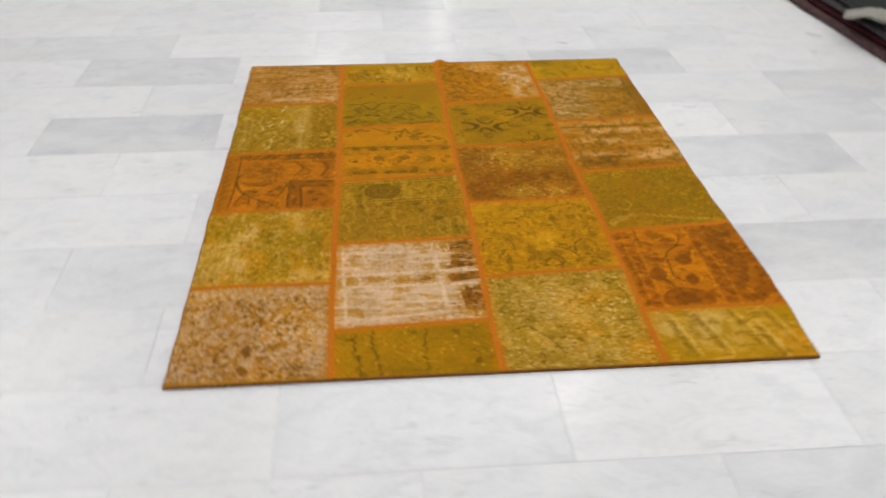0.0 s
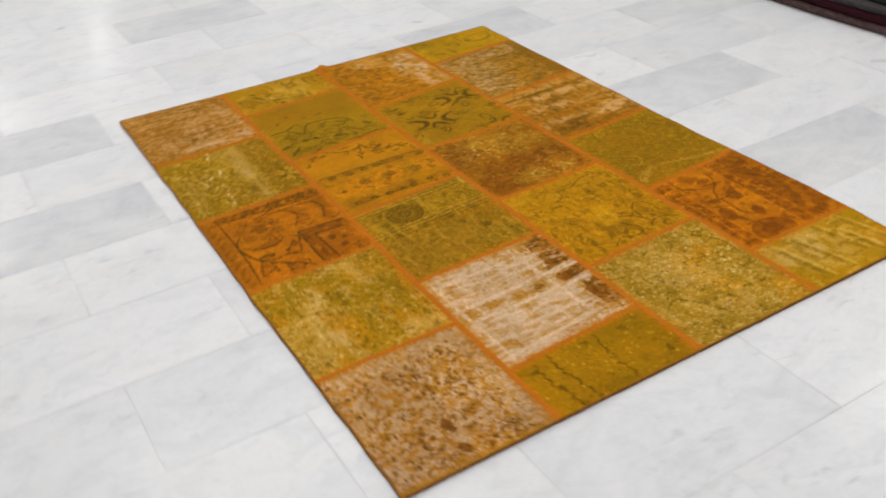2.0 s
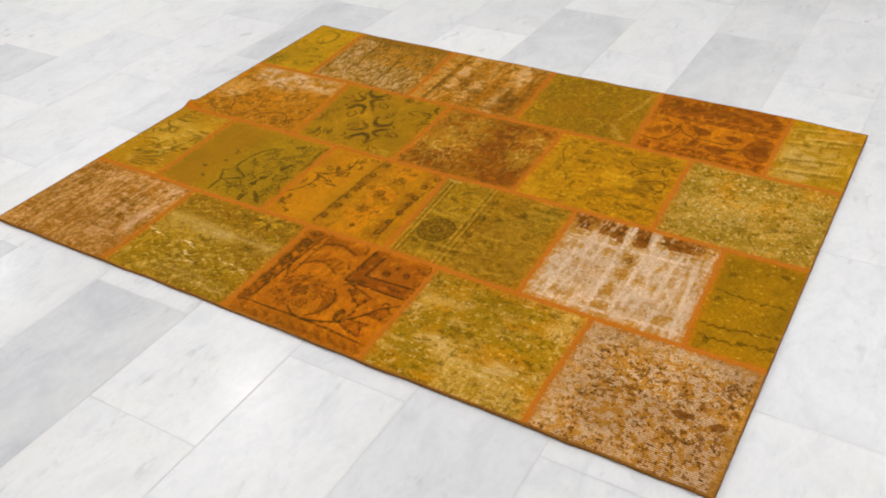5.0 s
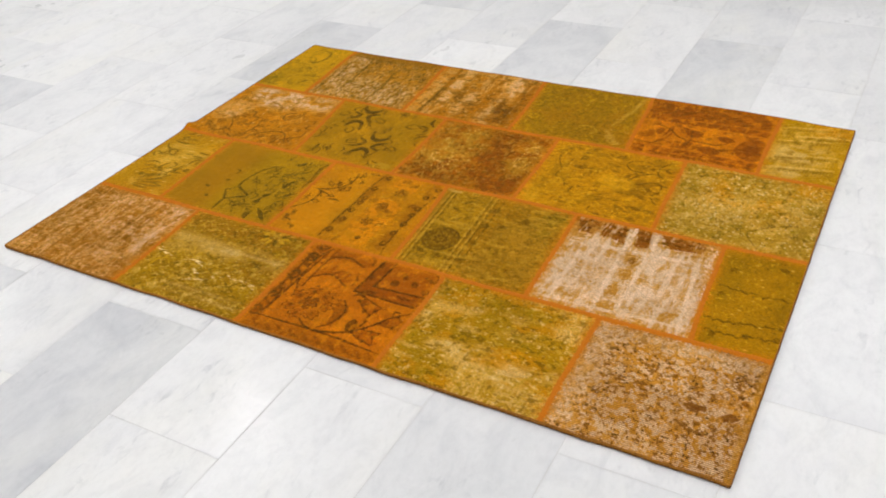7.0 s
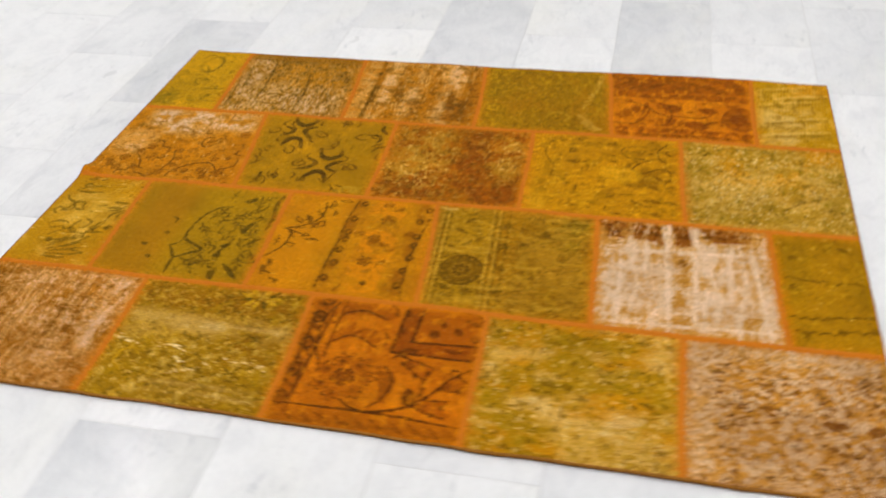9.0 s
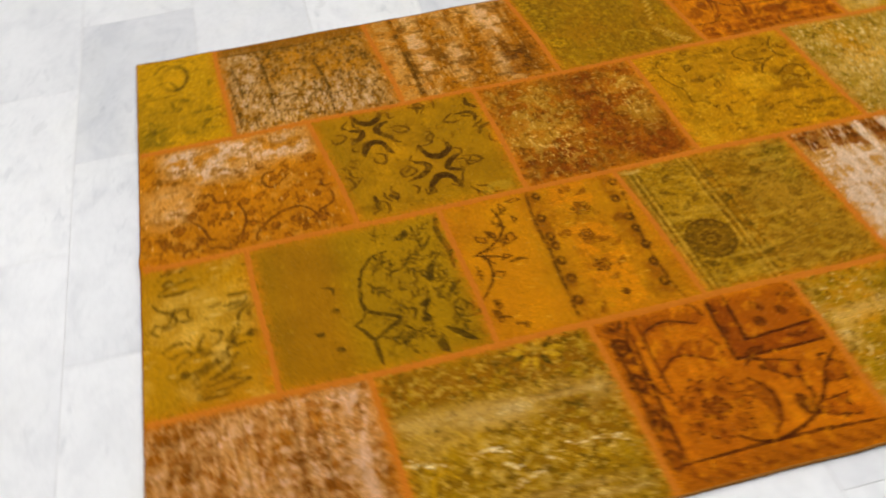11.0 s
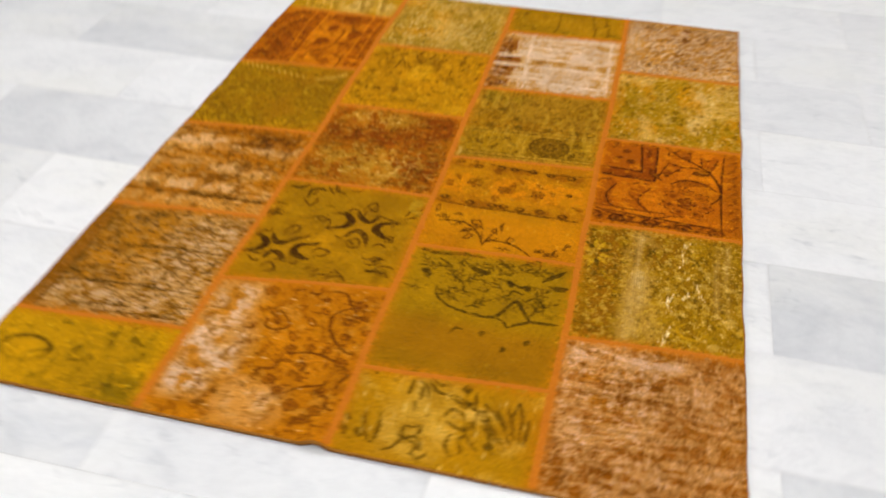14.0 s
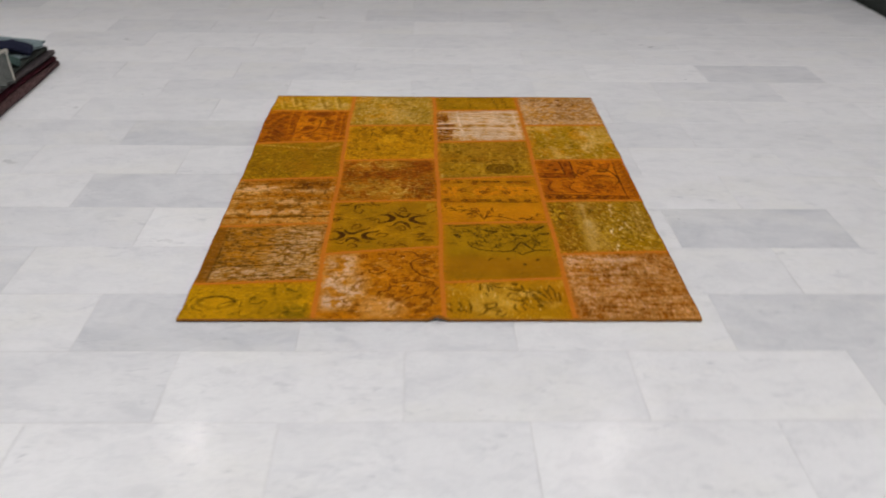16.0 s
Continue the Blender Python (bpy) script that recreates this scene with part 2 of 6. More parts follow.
def build_fill_panel(x, y, share):
    """An added ceiling fill light, no known fitting: a white frame round a wide, softly glowing opal diffuser."""
    lamp = tagged(new("ceiling_fill"), "wide white opal fill light panel added on the ceiling", "ceiling lamp", "ceiling light panels")
    lamp.location = (x, y, CEILING)
    bm = bmesh.new()
    for b in ((-1.03, -0.73, -0.03, -1.0, 0.73, 0), (1.0, -0.73, -0.03, 1.03, 0.73, 0), (-1.0, -0.73, -0.03, 1.0, -0.7, 0), (-1.0, 0.7, -0.03, 1.0, 0.73, 0)):
        box(bm, *b)
    part("frame", bm, LAMP_RIM, lamp)
    bm = bmesh.new()
    box(bm, -0.998, -0.698, -0.012, 0.998, 0.698, -0.004)
    part("diffuser", bm, OPAL, lamp, "opal white diffuser")
    light = bpy.data.lights.new("fill_light", "AREA")
    light.shape, light.size, light.size_y, light.energy, light.color = "RECTANGLE", 1.96, 1.36, FILL_WATTS * share, (0.985, 0.985, 0.985)
    glow = new("fill_light", light)
    glow.parent, glow.location = lamp, (0, 0, -0.016)


build_room()
for panel_x, panel_y, panel_share in FILL_PANELS:
    build_fill_panel(panel_x, panel_y, panel_share)
for lamp_x, lamp_y in LAMPS:
    build_downlight(lamp_x, lamp_y)


# ---- patchwork rug ----
RNG = np.random.default_rng(7)
TABLE = RNG.random((256, 256))


def vnoise(x, y, seed=0):
    """Smooth value noise in 0..1 with cells of size 1."""
    x, y = x + 17.3 * seed, y + 9.1 * seed
    i, j = np.floor(x).astype(int), np.floor(y).astype(int)
    u, v = x - i, y - j
    u, v = u * u * (3 - 2 * u), v * v * (3 - 2 * v)
    i, j = i + 37 * seed, j + 101 * seed
    t = lambda a, b: TABLE[a % 256, b % 256]  # noqa: E731
    return (t(i, j) * (1 - u) + t(i + 1, j) * u) * (1 - v) + (t(i, j + 1) * (1 - u) + t(i + 1, j + 1) * u) * v


def fbm(x, y, seed=0, octaves=4):
    total, weight, out = 0.0, 1.0, 0.0
    for k in range(octaves):
        out = out + weight * vnoise(x * 2**k, y * 2**k, seed + k)
        total, weight = total + weight, weight * 0.55
    return out / total


def step(a, b, x):
    t = np.clip((x - a) / (b - a), 0, 1)
    return t * t * (3 - 2 * t)


# Seams across the rug (x) and, column by column, the joints between patches at the column's two sides (y).
SEAMS_X = (0.366, 0.747, 1.122)
ROWS_Y = (
    ((0.0, 0.0), (0.378, 0.385), (0.770, 0.787), (1.160, 1.176), (1.562, 1.577), (1.970, 1.970)),
    ((0.0, 0.0), (0.175, 0.200), (0.568, 0.590), (0.944, 0.979), (1.345, 1.362), (1.740, 1.760), (1.970, 1.970)),
    ((0.0, 0.0), (0.383, 0.405), (0.778, 0.797), (1.168, 1.184), (1.530, 1.580), (1.970, 1.971)),
    ((0.0, 0.0), (0.205, 0.213), (0.582, 0.617), (0.963, 0.995), (1.354, 1.384), (1.753, 1.773), (1.971, 1.972)),
)


def side_x(k, y):
    """x of the k-th of the five lengthwise lines of the rug."""
    wave = 0.002 * np.sin(6.1 * y + 1.7 * k) + 0.0012 * np.sin(15.0 * y + k)
    if k == 0:
        return 0.006 * y + 0.6 * wave + 0.0012 * np.sin(37.0 * y) * np.sin(5.0 * y + 1)
    if k == 4:
        return 1.480 + 0.0085 * y + 0.010 * np.exp(-(((y - 0.40) / 0.28) ** 2)) + 0.6 * wave + 0.0014 * np.sin(33.0 * y + 2) * np.sin(6.0 * y)
    return SEAMS_X[k - 1] + (0.006 if k == 1 else -0.002) * (y - 1) + wave


def drape(x, y):
    """Height of the rug's face: 8 mm, faint waves, and a lifted pucker at the end of the middle seam."""
    z = 0.0085 + 0.0010 * np.sin(5.1 * x + 1.3) * np.sin(3.7 * y) + 0.0006 * np.sin(21 * y + 6 * x)
    return z + 0.014 * np.exp(-(((x - 0.765) / 0.022) ** 2) - ((y - 1.985) / 0.045) ** 2)


# The whole rug was dyed over once more in yellow.
OVERDYE = np.array((1.06, 0.915, 0.36))


class Cloth:
    """The woven pattern of one patch, painted over its grid. X, Y: metres on the rug; u, v: 0..1 across the patch."""

    def __init__(self, col, row, seed, ground):
        (l0, r0), (l1, r1) = ROWS_Y[col][row], ROWS_Y[col][row + 1]
        cell = 0.0016
        nx, ny = int(0.38 / cell), max(12, int((l1 - l0) / cell))
        self.u, self.v = np.meshgrid(np.linspace(0, 1, nx), np.linspace(0, 1, ny))
        y = (l0 * (1 - self.u) + r0 * self.u) * (1 - self.v) + (l1 * (1 - self.u) + r1 * self.u) * self.v
        a, b = side_x(col, y), side_x(col + 1, y)
        self.X, self.Y, self.seed = a + (b - a) * self.u, y, seed
        self.shape = (ny, nx)
        self.wob = 0.0024 * np.stack([vnoise(self.X * 190, self.Y * 190, seed) - 0.5, vnoise(self.X * 190, self.Y * 190, seed + 9) - 0.5])
        knot_x, knot_y = (np.floor(self.X / 0.0030) + 0.5) * 0.0030, (np.floor(self.Y / 0.0036) + 0.5) * 0.0036
        self.wob = self.wob + 0.65 * np.stack([knot_x - self.X, knot_y - self.Y])
        self.c = np.ones((ny, nx, 3)) * np.array(lin(*ground))
        self.bare = np.full((ny, nx), 0.5)
        self.worn_at = {}

    def n(self, fx, fy, k=0, octaves=4):
        return fbm(self.X * fx, self.Y * fy, self.seed + 3 * k, octaves)

    def mix(self, colour, mask, threads=0.0):
        mask = np.clip(mask, 0, 1)
        self.c += (np.array(lin(*colour)) - self.c) * mask[..., None]
        if threads:
            self.bare += (0.5 + 0.5 * threads - self.bare) * mask
        return self

    def mottle(self, colours, fx, fy, k=0, sharp=0.16):
        """Blends colours one after another by soft noise fields of its own."""
        for i, colour in enumerate(colours):
            f = 0.65 * self.n(fx, fy, k + i + 1) + 0.35 * self.n(70, 120, k + i + 40, 3)
            self.mix(colour, step(0.5 - sharp, 0.5 + sharp, f) * 0.8)
        return self

    def speckle(self, colour, freq, amount, strength, k=0, stretch=1.5, patchy=0.6):
        """Knot-sized flecks of a colour, thicker in some places than in others. amount: about the share that they cover."""
        f = self.n(1.45 * freq, 1.45 * freq * stretch, 60 + k, 2) + patchy * 0.5 * (self.n(16, 16, 80 + k, 2) - 0.5)
        cut = 0.74 - 0.48 * amount
        return self.mix(colour, 0.72 * strength * step(cut - 0.08, cut + 0.14, f))

    def flecks(self, colour, count, length=0.006, width=0.0016, along="x", strength=0.8):
        rng = np.random.default_rng(self.seed + 50 + count)
        for _ in range(count):
            x, y = rng.uniform(self.X.min(), self.X.max()), rng.uniform(self.Y.min(), self.Y.max())
            dx, dy = (self.X - x), (self.Y - y)
            s = length * rng.uniform(0.4, 1.3)
            a, b = (s, width) if along == "x" else (width, s)
            self.mix(colour, np.exp(-((dx / a) ** 2) - (dy / b) ** 2) * strength * rng.uniform(0.4, 1))
        return self

    def worn(self, strength, k=70, f=130):
        """A factor that breaks up drawn shapes as worn pile does."""
        if (k, f) not in self.worn_at:
            self.worn_at[k, f] = step(0.42, 0.68, self.n(f, f, k, 2))
        return 1 - strength * self.worn_at[k, f]

    def window(self, x0, x1, y0, y1):
        """The part of the grid that covers a stretch of the rug."""
        rows = np.flatnonzero((self.Y.max(1) >= y0) & (self.Y.min(1) <= y1))
        cols = np.flatnonzero((self.X.max(0) >= x0) & (self.X.min(0) <= x1))
        if not len(rows) or not len(cols):
            return None
        return slice(rows[0], rows[-1] + 1), slice(cols[0], cols[-1] + 1)

    def lay(self, part_of, colour, mask):
        self.c[part_of] += (np.array(lin(*colour)) - self.c[part_of]) * np.clip(mask, 0, 1)[..., None]
        return self

    def stroke(self, pts, width, colour, strength=0.9, wear=0.4, closed=False, taper=0.0):
        """A drawn line; taper: the share of its width that it loses towards both ends."""
        pts = list(pts) + ([pts[0]] if closed else [])
        m = width + 0.004
        w = self.window(min(q[0] for q in pts) - m, max(q[0] for q in pts) + m, min(q[1] for q in pts) - m, max(q[1] for q in pts) + m)
        if w is None:
            return self
        x, y = self.X[w] + self.wob[0][w], self.Y[w] + self.wob[1][w]
        best, legs = np.full(x.shape, 9.0), len(pts) - 1
        for i, ((ax, ay), (bx, by)) in enumerate(zip(pts, pts[1:])):
            dx, dy = bx - ax, by - ay
            t = np.clip(((x - ax) * dx + (y - ay) * dy) / (dx * dx + dy * dy + 1e-12), 0, 1)
            thin = taper * (2 * (i + 0.5) / legs - 1) ** 2
            best = np.minimum(best, np.hypot(x - ax - t * dx, y - ay - t * dy) - 0.5 * width * (1 - thin))
        return self.lay(w, colour, strength * self.worn(wear)[w] * (1 - step(-0.0010, 0.0015, best)))

    def blob(self, pts, colour, strength=0.85, wear=0.3, rim=None, smooth=True):
        """A filled shape round a few points, with a drawn outline where rim is given."""
        p = np.array(pts, float)
        if smooth:
            n, out = len(p), []
            for i in range(n):
                a, b, c, d = p[i - 1], p[i], p[(i + 1) % n], p[(i + 2) % n]
                for t in (0.0, 0.25, 0.5, 0.75):
                    out.append(0.5 * (2 * b + (c - a) * t + (2 * a - 5 * b + 4 * c - d) * t * t + (3 * b - a - 3 * c + d) * t**3))
            p = np.array(out)
        m = 0.006
        w = self.window(p[:, 0].min() - m, p[:, 0].max() + m, p[:, 1].min() - m, p[:, 1].max() + m)
        if w is None:
            return self
        x, y = self.X[w] + self.wob[0][w], self.Y[w] + self.wob[1][w]
        inside, best = np.zeros(x.shape, bool), np.full(x.shape, 9.0)
        for (ax, ay), (bx, by) in zip(p, np.roll(p, -1, 0)):
            dx, dy = bx - ax, by - ay
            if dy != 0:
                inside ^= ((ay > y) != (by > y)) & (x < ax + (y - ay) * dx / dy)
            t = np.clip(((x - ax) * dx + (y - ay) * dy) / (dx * dx + dy * dy + 1e-12), 0, 1)
            best = np.minimum(best, np.hypot(x - ax - t * dx, y - ay - t * dy))
        far = np.where(inside, -best, best)
        self.lay(w, colour, strength * self.worn(wear)[w] * (1 - step(-0.0009, 0.0013, far)))
        if rim:
            self.lay(w, rim, 0.75 * self.worn(wear, 71)[w] * (1 - step(0.0008, 0.0030, best)))
        return self

    def sprig(self, x, y, turn, leaves, size, colour, strength=0.75, wear=0.4):
        """A small twig with pointed leaves to both sides."""
        c, s = math.cos(math.radians(turn)), math.sin(math.radians(turn))
        self.stroke([(x - 0.5 * size * c, y - 0.5 * size * s), (x + 0.4 * size * c, y + 0.4 * size * s)], 0.0042, colour, strength, wear)
        for i in range(leaves):
            at, bend = size * (0.55 - i * 0.9 / max(1, leaves)), (0 if i == 0 else 48 * (1 if i % 2 else -1))
            q = math.radians(turn + bend)
            ln = size * (0.55 if i else 0.6)
            self.leaf(x + at * c + 0.45 * ln * math.cos(q), y + at * s + 0.45 * ln * math.sin(q), turn + bend, ln, 0.36 * ln, colour, strength, 0.0, wear)
        return self

    def tufts(self, colour, lx, ly, amount, strength, k=0, mask=1.0):
        """Short knotted marks, lx by ly metres, over a share of the patch; every knot is a little off."""
        f = fbm((self.X + self.wob[0]) / (1.3 * lx), (self.Y + self.wob[1]) / (1.3 * ly), self.seed + 11 * k + 2, 2)
        f = f + 0.16 * (self.knot(k) - 0.5) + 0.16 * (self.n(18, 18, 120 + k, 2) - 0.5)
        cut = np.quantile(f, 1 - amount)
        return self.mix(colour, 0.72 * strength * mask * step(cut - 0.06, cut + 0.09, f))

    def knot(self, k=0):
        """A value of its own for every knot of the weave."""
        i, j = np.floor(self.X / 0.0030).astype(int), np.floor(self.Y / 0.0036).astype(int)
        return TABLE[(i * 7 + 31 * k + (j * 13) % 97) % 256, (j * 5 + 17 * k + (i * 29) % 89) % 256]

    def curve(self, pts, width, colour, strength=0.9, wear=0.4, taper=0.55):
        """A smooth line through a few points."""
        p = np.array(pts, float)
        p = np.vstack([2 * p[0] - p[1], p, 2 * p[-1] - p[-2]])
        out = []
        for i in range(1, len(p) - 2):
            for t in np.linspace(0, 1, 7)[: 7 if i == len(p) - 3 else 6]:
                a, b, c, d = p[i - 1 : i + 3]
                out.append(0.5 * (2 * b + (c - a) * t + (2 * a - 5 * b + 4 * c - d) * t * t + (3 * b - a - 3 * c + d) * t**3))
        return self.stroke([tuple(q) for q in out], width, colour, strength, wear, False, taper)

    def frond(self, pts, width, teeth, side, colour, rim, strength=0.8):
        """A long curved leaf: a tapered rib with pointed teeth along one side."""
        self.curve(pts, 0.42 * width, colour, strength, 0.3, 0.8)
        p = np.array(pts, float)
        for i in range(teeth):
            at = (i + 0.6) / teeth * (len(p) - 1)
            k = min(int(at), len(p) - 2)
            q, d = p[k] + (p[k + 1] - p[k]) * (at - k), p[k + 1] - p[k]
            turn = math.degrees(math.atan2(d[1], d[0])) + side * 52
            size = width * (0.6 + 0.7 * math.sin(math.pi * (i + 0.8) / (teeth + 0.6)))
            c, s = math.cos(math.radians(turn)), math.sin(math.radians(turn))
            self.leaf(q[0] + 0.5 * size * c, q[1] + 0.5 * size * s, turn, size, 0.38 * size, colour, strength, 0.0, 0.3)
        return self.curve(pts, 0.005, rim, 0.85, 0.25, 0.5)

    def crackle(self, pts, colour, spread, count, along="y"):
        """Short broken threads strewn along a line through a few points."""
        rng = np.random.default_rng(self.seed + count)
        p = np.array(pts, float)
        at = rng.uniform(0, len(p) - 1.001, count)
        i = at.astype(int)
        q = p[i] + (p[i + 1] - p[i]) * (at - i)[:, None] + rng.normal(0, spread, (count, 2))
        for x, y in q:
            d = rng.uniform(0.002, 0.006)
            a, b = ((0.0009, d) if along == "y" else (d, 0.0009))
            self.mix(colour, rng.uniform(0.4, 0.95) * np.exp(-(((self.X - x) / (a + 0.0006)) ** 2) - ((self.Y - y) / (b + 0.0006)) ** 2))
        return self

    def filigree(self, colour, freq, width, strength, k=0, mask=1.0, wear=0.5, stretch=0.62, level=0.5):
        """Winding outlines of even width, broken by wear, as of a dense worn floral ground."""
        f = fbm((self.X + 2 * self.wob[0]) * freq, (self.Y + 2 * self.wob[1]) * freq * stretch, self.seed + 5 * k, 2)
        gy, gx = np.gradient(f, 0.0016)
        d = np.abs(f - level) / (np.hypot(gx, gy) + 2.0)
        return self.mix(colour, strength * mask * self.worn(wear, 75 + k, 70) * (1 - step(width * 0.5 - 0.0006, width * 0.5 + 0.0016, d)))

    def wear(self, colour, amount, k=0, threads=0.0, fx=9.0, fy=9.0):
        """Bleached woven wear: fine broken streaks of warp and weft inside loose areas."""
        area = step(0.62 - 0.3 * amount, 0.80 - 0.3 * amount, self.n(fx, fy, 110 + k, 3))
        bx, by = self.X + 0.016 * (self.n(23, 23, 114 + k, 3) - 0.5), self.Y + 0.016 * (self.n(27, 27, 115 + k, 3) - 0.5)
        warp, weft = fbm(bx * 190 + 9 * by, by * 21, self.seed + 7 * k, 3), fbm(bx * 23, by * 180 + 7 * bx, self.seed + 7 * k + 3, 3)
        fine = step(0.44, 0.64, np.maximum(warp, weft) + 0.25 * (self.n(120, 120, 113 + k, 2) - 0.5))
        return self.mix(colour, area * (0.25 + 0.75 * fine) * 0.85, threads)

    def local(self, x, y, angle):
        c, s = math.cos(math.radians(angle)), math.sin(math.radians(angle))
        dx, dy = self.X + self.wob[0] - x, self.Y + self.wob[1] - y
        return dx * c + dy * s, dy * c - dx * s

    def leaf(self, x, y, angle, length, width, colour, strength=0.9, hollow=0.0, wear=0.4):
        """A pointed leaf whose middle lies at x, y."""
        a, b = self.local(x, y, angle)
        t = np.clip(a / length + 0.5, 0, 1)
        edge = width * 0.5 * np.sin(np.pi * t**0.8)
        d = np.abs(b) - edge
        mask = (1 - step(-0.0008, 0.0012, d)) * (np.abs(a) < length / 2)
        if hollow:
            mask = mask * (1 - hollow * (1 - step(-0.0035, -0.0018, d)))
        return self.mix(colour, strength * self.worn(wear) * mask)

    def disc(self, x, y, rx, ry, colour, strength=0.9, inner=0.0, wear=0.35):
        r = np.hypot((self.X + self.wob[0] - x) / rx, (self.Y + self.wob[1] - y) / ry)
        soft = 0.0013 / min(rx, ry)
        mask = (1 - step(1 - soft, 1 + soft, r)) * (step(inner - soft, inner + soft, r) if inner else 1)
        return self.mix(colour, strength * self.worn(wear) * mask)

    def flower(self, x, y, r, petals, colour, line=None, strength=0.85, turn=0.0, core=0.3):
        a, b = self.local(x, y, turn)
        rad, ang = np.hypot(a, b), np.arctan2(b, a)
        edge = r * (0.62 + 0.38 * np.abs(np.cos(ang * petals / 2)) ** 0.7) * (0.93 + 0.07 * np.cos(ang * petals * 3))
        self.mix(colour, strength * self.worn(0.3) * (1 - step(edge - 0.001, edge + 0.001, rad)))
        if line:
            self.mix(line, 0.85 * self.worn(0.3, 71) * (1 - step(0.0010, 0.0034, np.abs(rad - edge))))
            self.mix(line, 0.7 * (1 - step(0.0008, 0.0028, np.abs(rad - edge * core))))
        return self

    def streaks(self, colour, along, freq, cut, strength, k=0, threads=0.0, stretch=9.0):
        """Worn streaks that run along x or y."""
        fx, fy = (freq / stretch, freq) if along == "x" else (freq, freq / stretch)
        bend = 0.014 * (self.n(21, 21, 31 + k, 3) - 0.5)
        f = 0.7 * fbm((self.X + bend) * fx, (self.Y + bend) * fy, self.seed + 60 + 3 * k, 3) + 0.3 * self.n(60, 60, 30 + k, 2)
        return self.mix(colour, strength * step(cut, cut + 0.13, f), threads)

    def band(self, axis, lo, hi, colour, strength=0.9, soft=0.002, wear=0.3):
        f = self.X if axis == "x" else self.Y
        f = f + 0.6 * self.wob[0]
        return self.mix(colour, strength * self.worn(wear, 73) * step(lo - soft, lo + soft, f) * (1 - step(hi - soft, hi + soft, f)))

    def within(self, x0, x1, y0, y1, soft=0.012):
        wx, wy = self.X + 0.02 * (self.n(30, 30, 90, 2) - 0.5), self.Y + 0.02 * (self.n(30, 30, 91, 2) - 0.5)
        return step(x0 - soft, x0 + soft, wx) * (1 - step(x1 - soft, x1 + soft, wx)) * step(y0 - soft, y0 + soft, wy) * (1 - step(y1 - soft, y1 + soft, wy))

    def finish(self, parent, label):
        # Fluff of the orange tapes along the inner rims.
        width = 0.375
        rims = [(self.u * width, 0.006), ((1 - self.u) * width, 1.48), (self.Y - self.Y.min(0), "start"), (self.Y.max(0) - self.Y, "end")]
        near = np.full(self.shape, 9.0)
        for gap, outer in rims:
            if (outer == 0.006 and self.X.min() < 0.1) or (outer == 1.48 and self.X.max() > 1.4) or (outer == "start" and self.Y.min() < 0.05) or (outer == "end" and self.Y.max() > 1.93):
                continue
            near = np.minimum(near, gap)
        self.mix((206, 116, 26), 0.8 * np.exp(-((near / 0.0150) ** 2)) * step(0.26, 0.58, self.n(150, 150, 93, 3)))
        # Dye varies from knot row to knot row and over a hand's width.
        tone = 0.80 + 0.36 * self.n(14, 10, 95) + 0.10 * (self.n(6, 260, 96, 2) - 0.5) + 0.16 * (self.knot(9) - 0.5)
        pale = step(0.16, 0.42, self.c.min(-1) + 0.35 * (self.c[..., 1] - 0.2))[..., None]
        dyed = self.c * (OVERDYE + (np.array((1.02, 0.98, 0.92)) - OVERDYE) * pale)
        # stretch the contrast about the median: pale knots paler, dark ones darker
        light = dyed @ np.array((0.3, 0.6, 0.1))
        dyed *= ((light / np.median(light)) ** 0.25).clip(0.62, 1.42)[..., None]
        # the yellow draws every hue some way towards gold
        share = (dyed[..., 1] / dyed[..., 0]).clip(0.1, 0.9)
        dyed[..., 1] *= 1 + (1 - pale[..., 0]) * ((0.46 / share) ** 0.30 - 1)
        rgb = np.clip(np.array((0.895, 0.868, 0.86)) * dyed * tone[..., None], 0.002, 0.9)
        wool = np.concatenate([rgb, self.bare[..., None]], -1).reshape(-1, 4)
        z = drape(self.X, self.Y) + 0.0012 * (self.n(90, 90, 97, 2) - 0.5) - 0.0008 * np.abs(self.bare - 0.5)
        points = np.stack([self.X, self.Y, z], -1).reshape(-1, 3)
        return tagged(array_mesh("patch", points, grid_faces(*self.shape), PILE, parent, wool), label)


# The patches, column by column from the rug's first corner. Colours are dyes.
OLIVE, GOLD, PINK = (150, 116, 16), (190, 132, 12), (208, 164, 122)


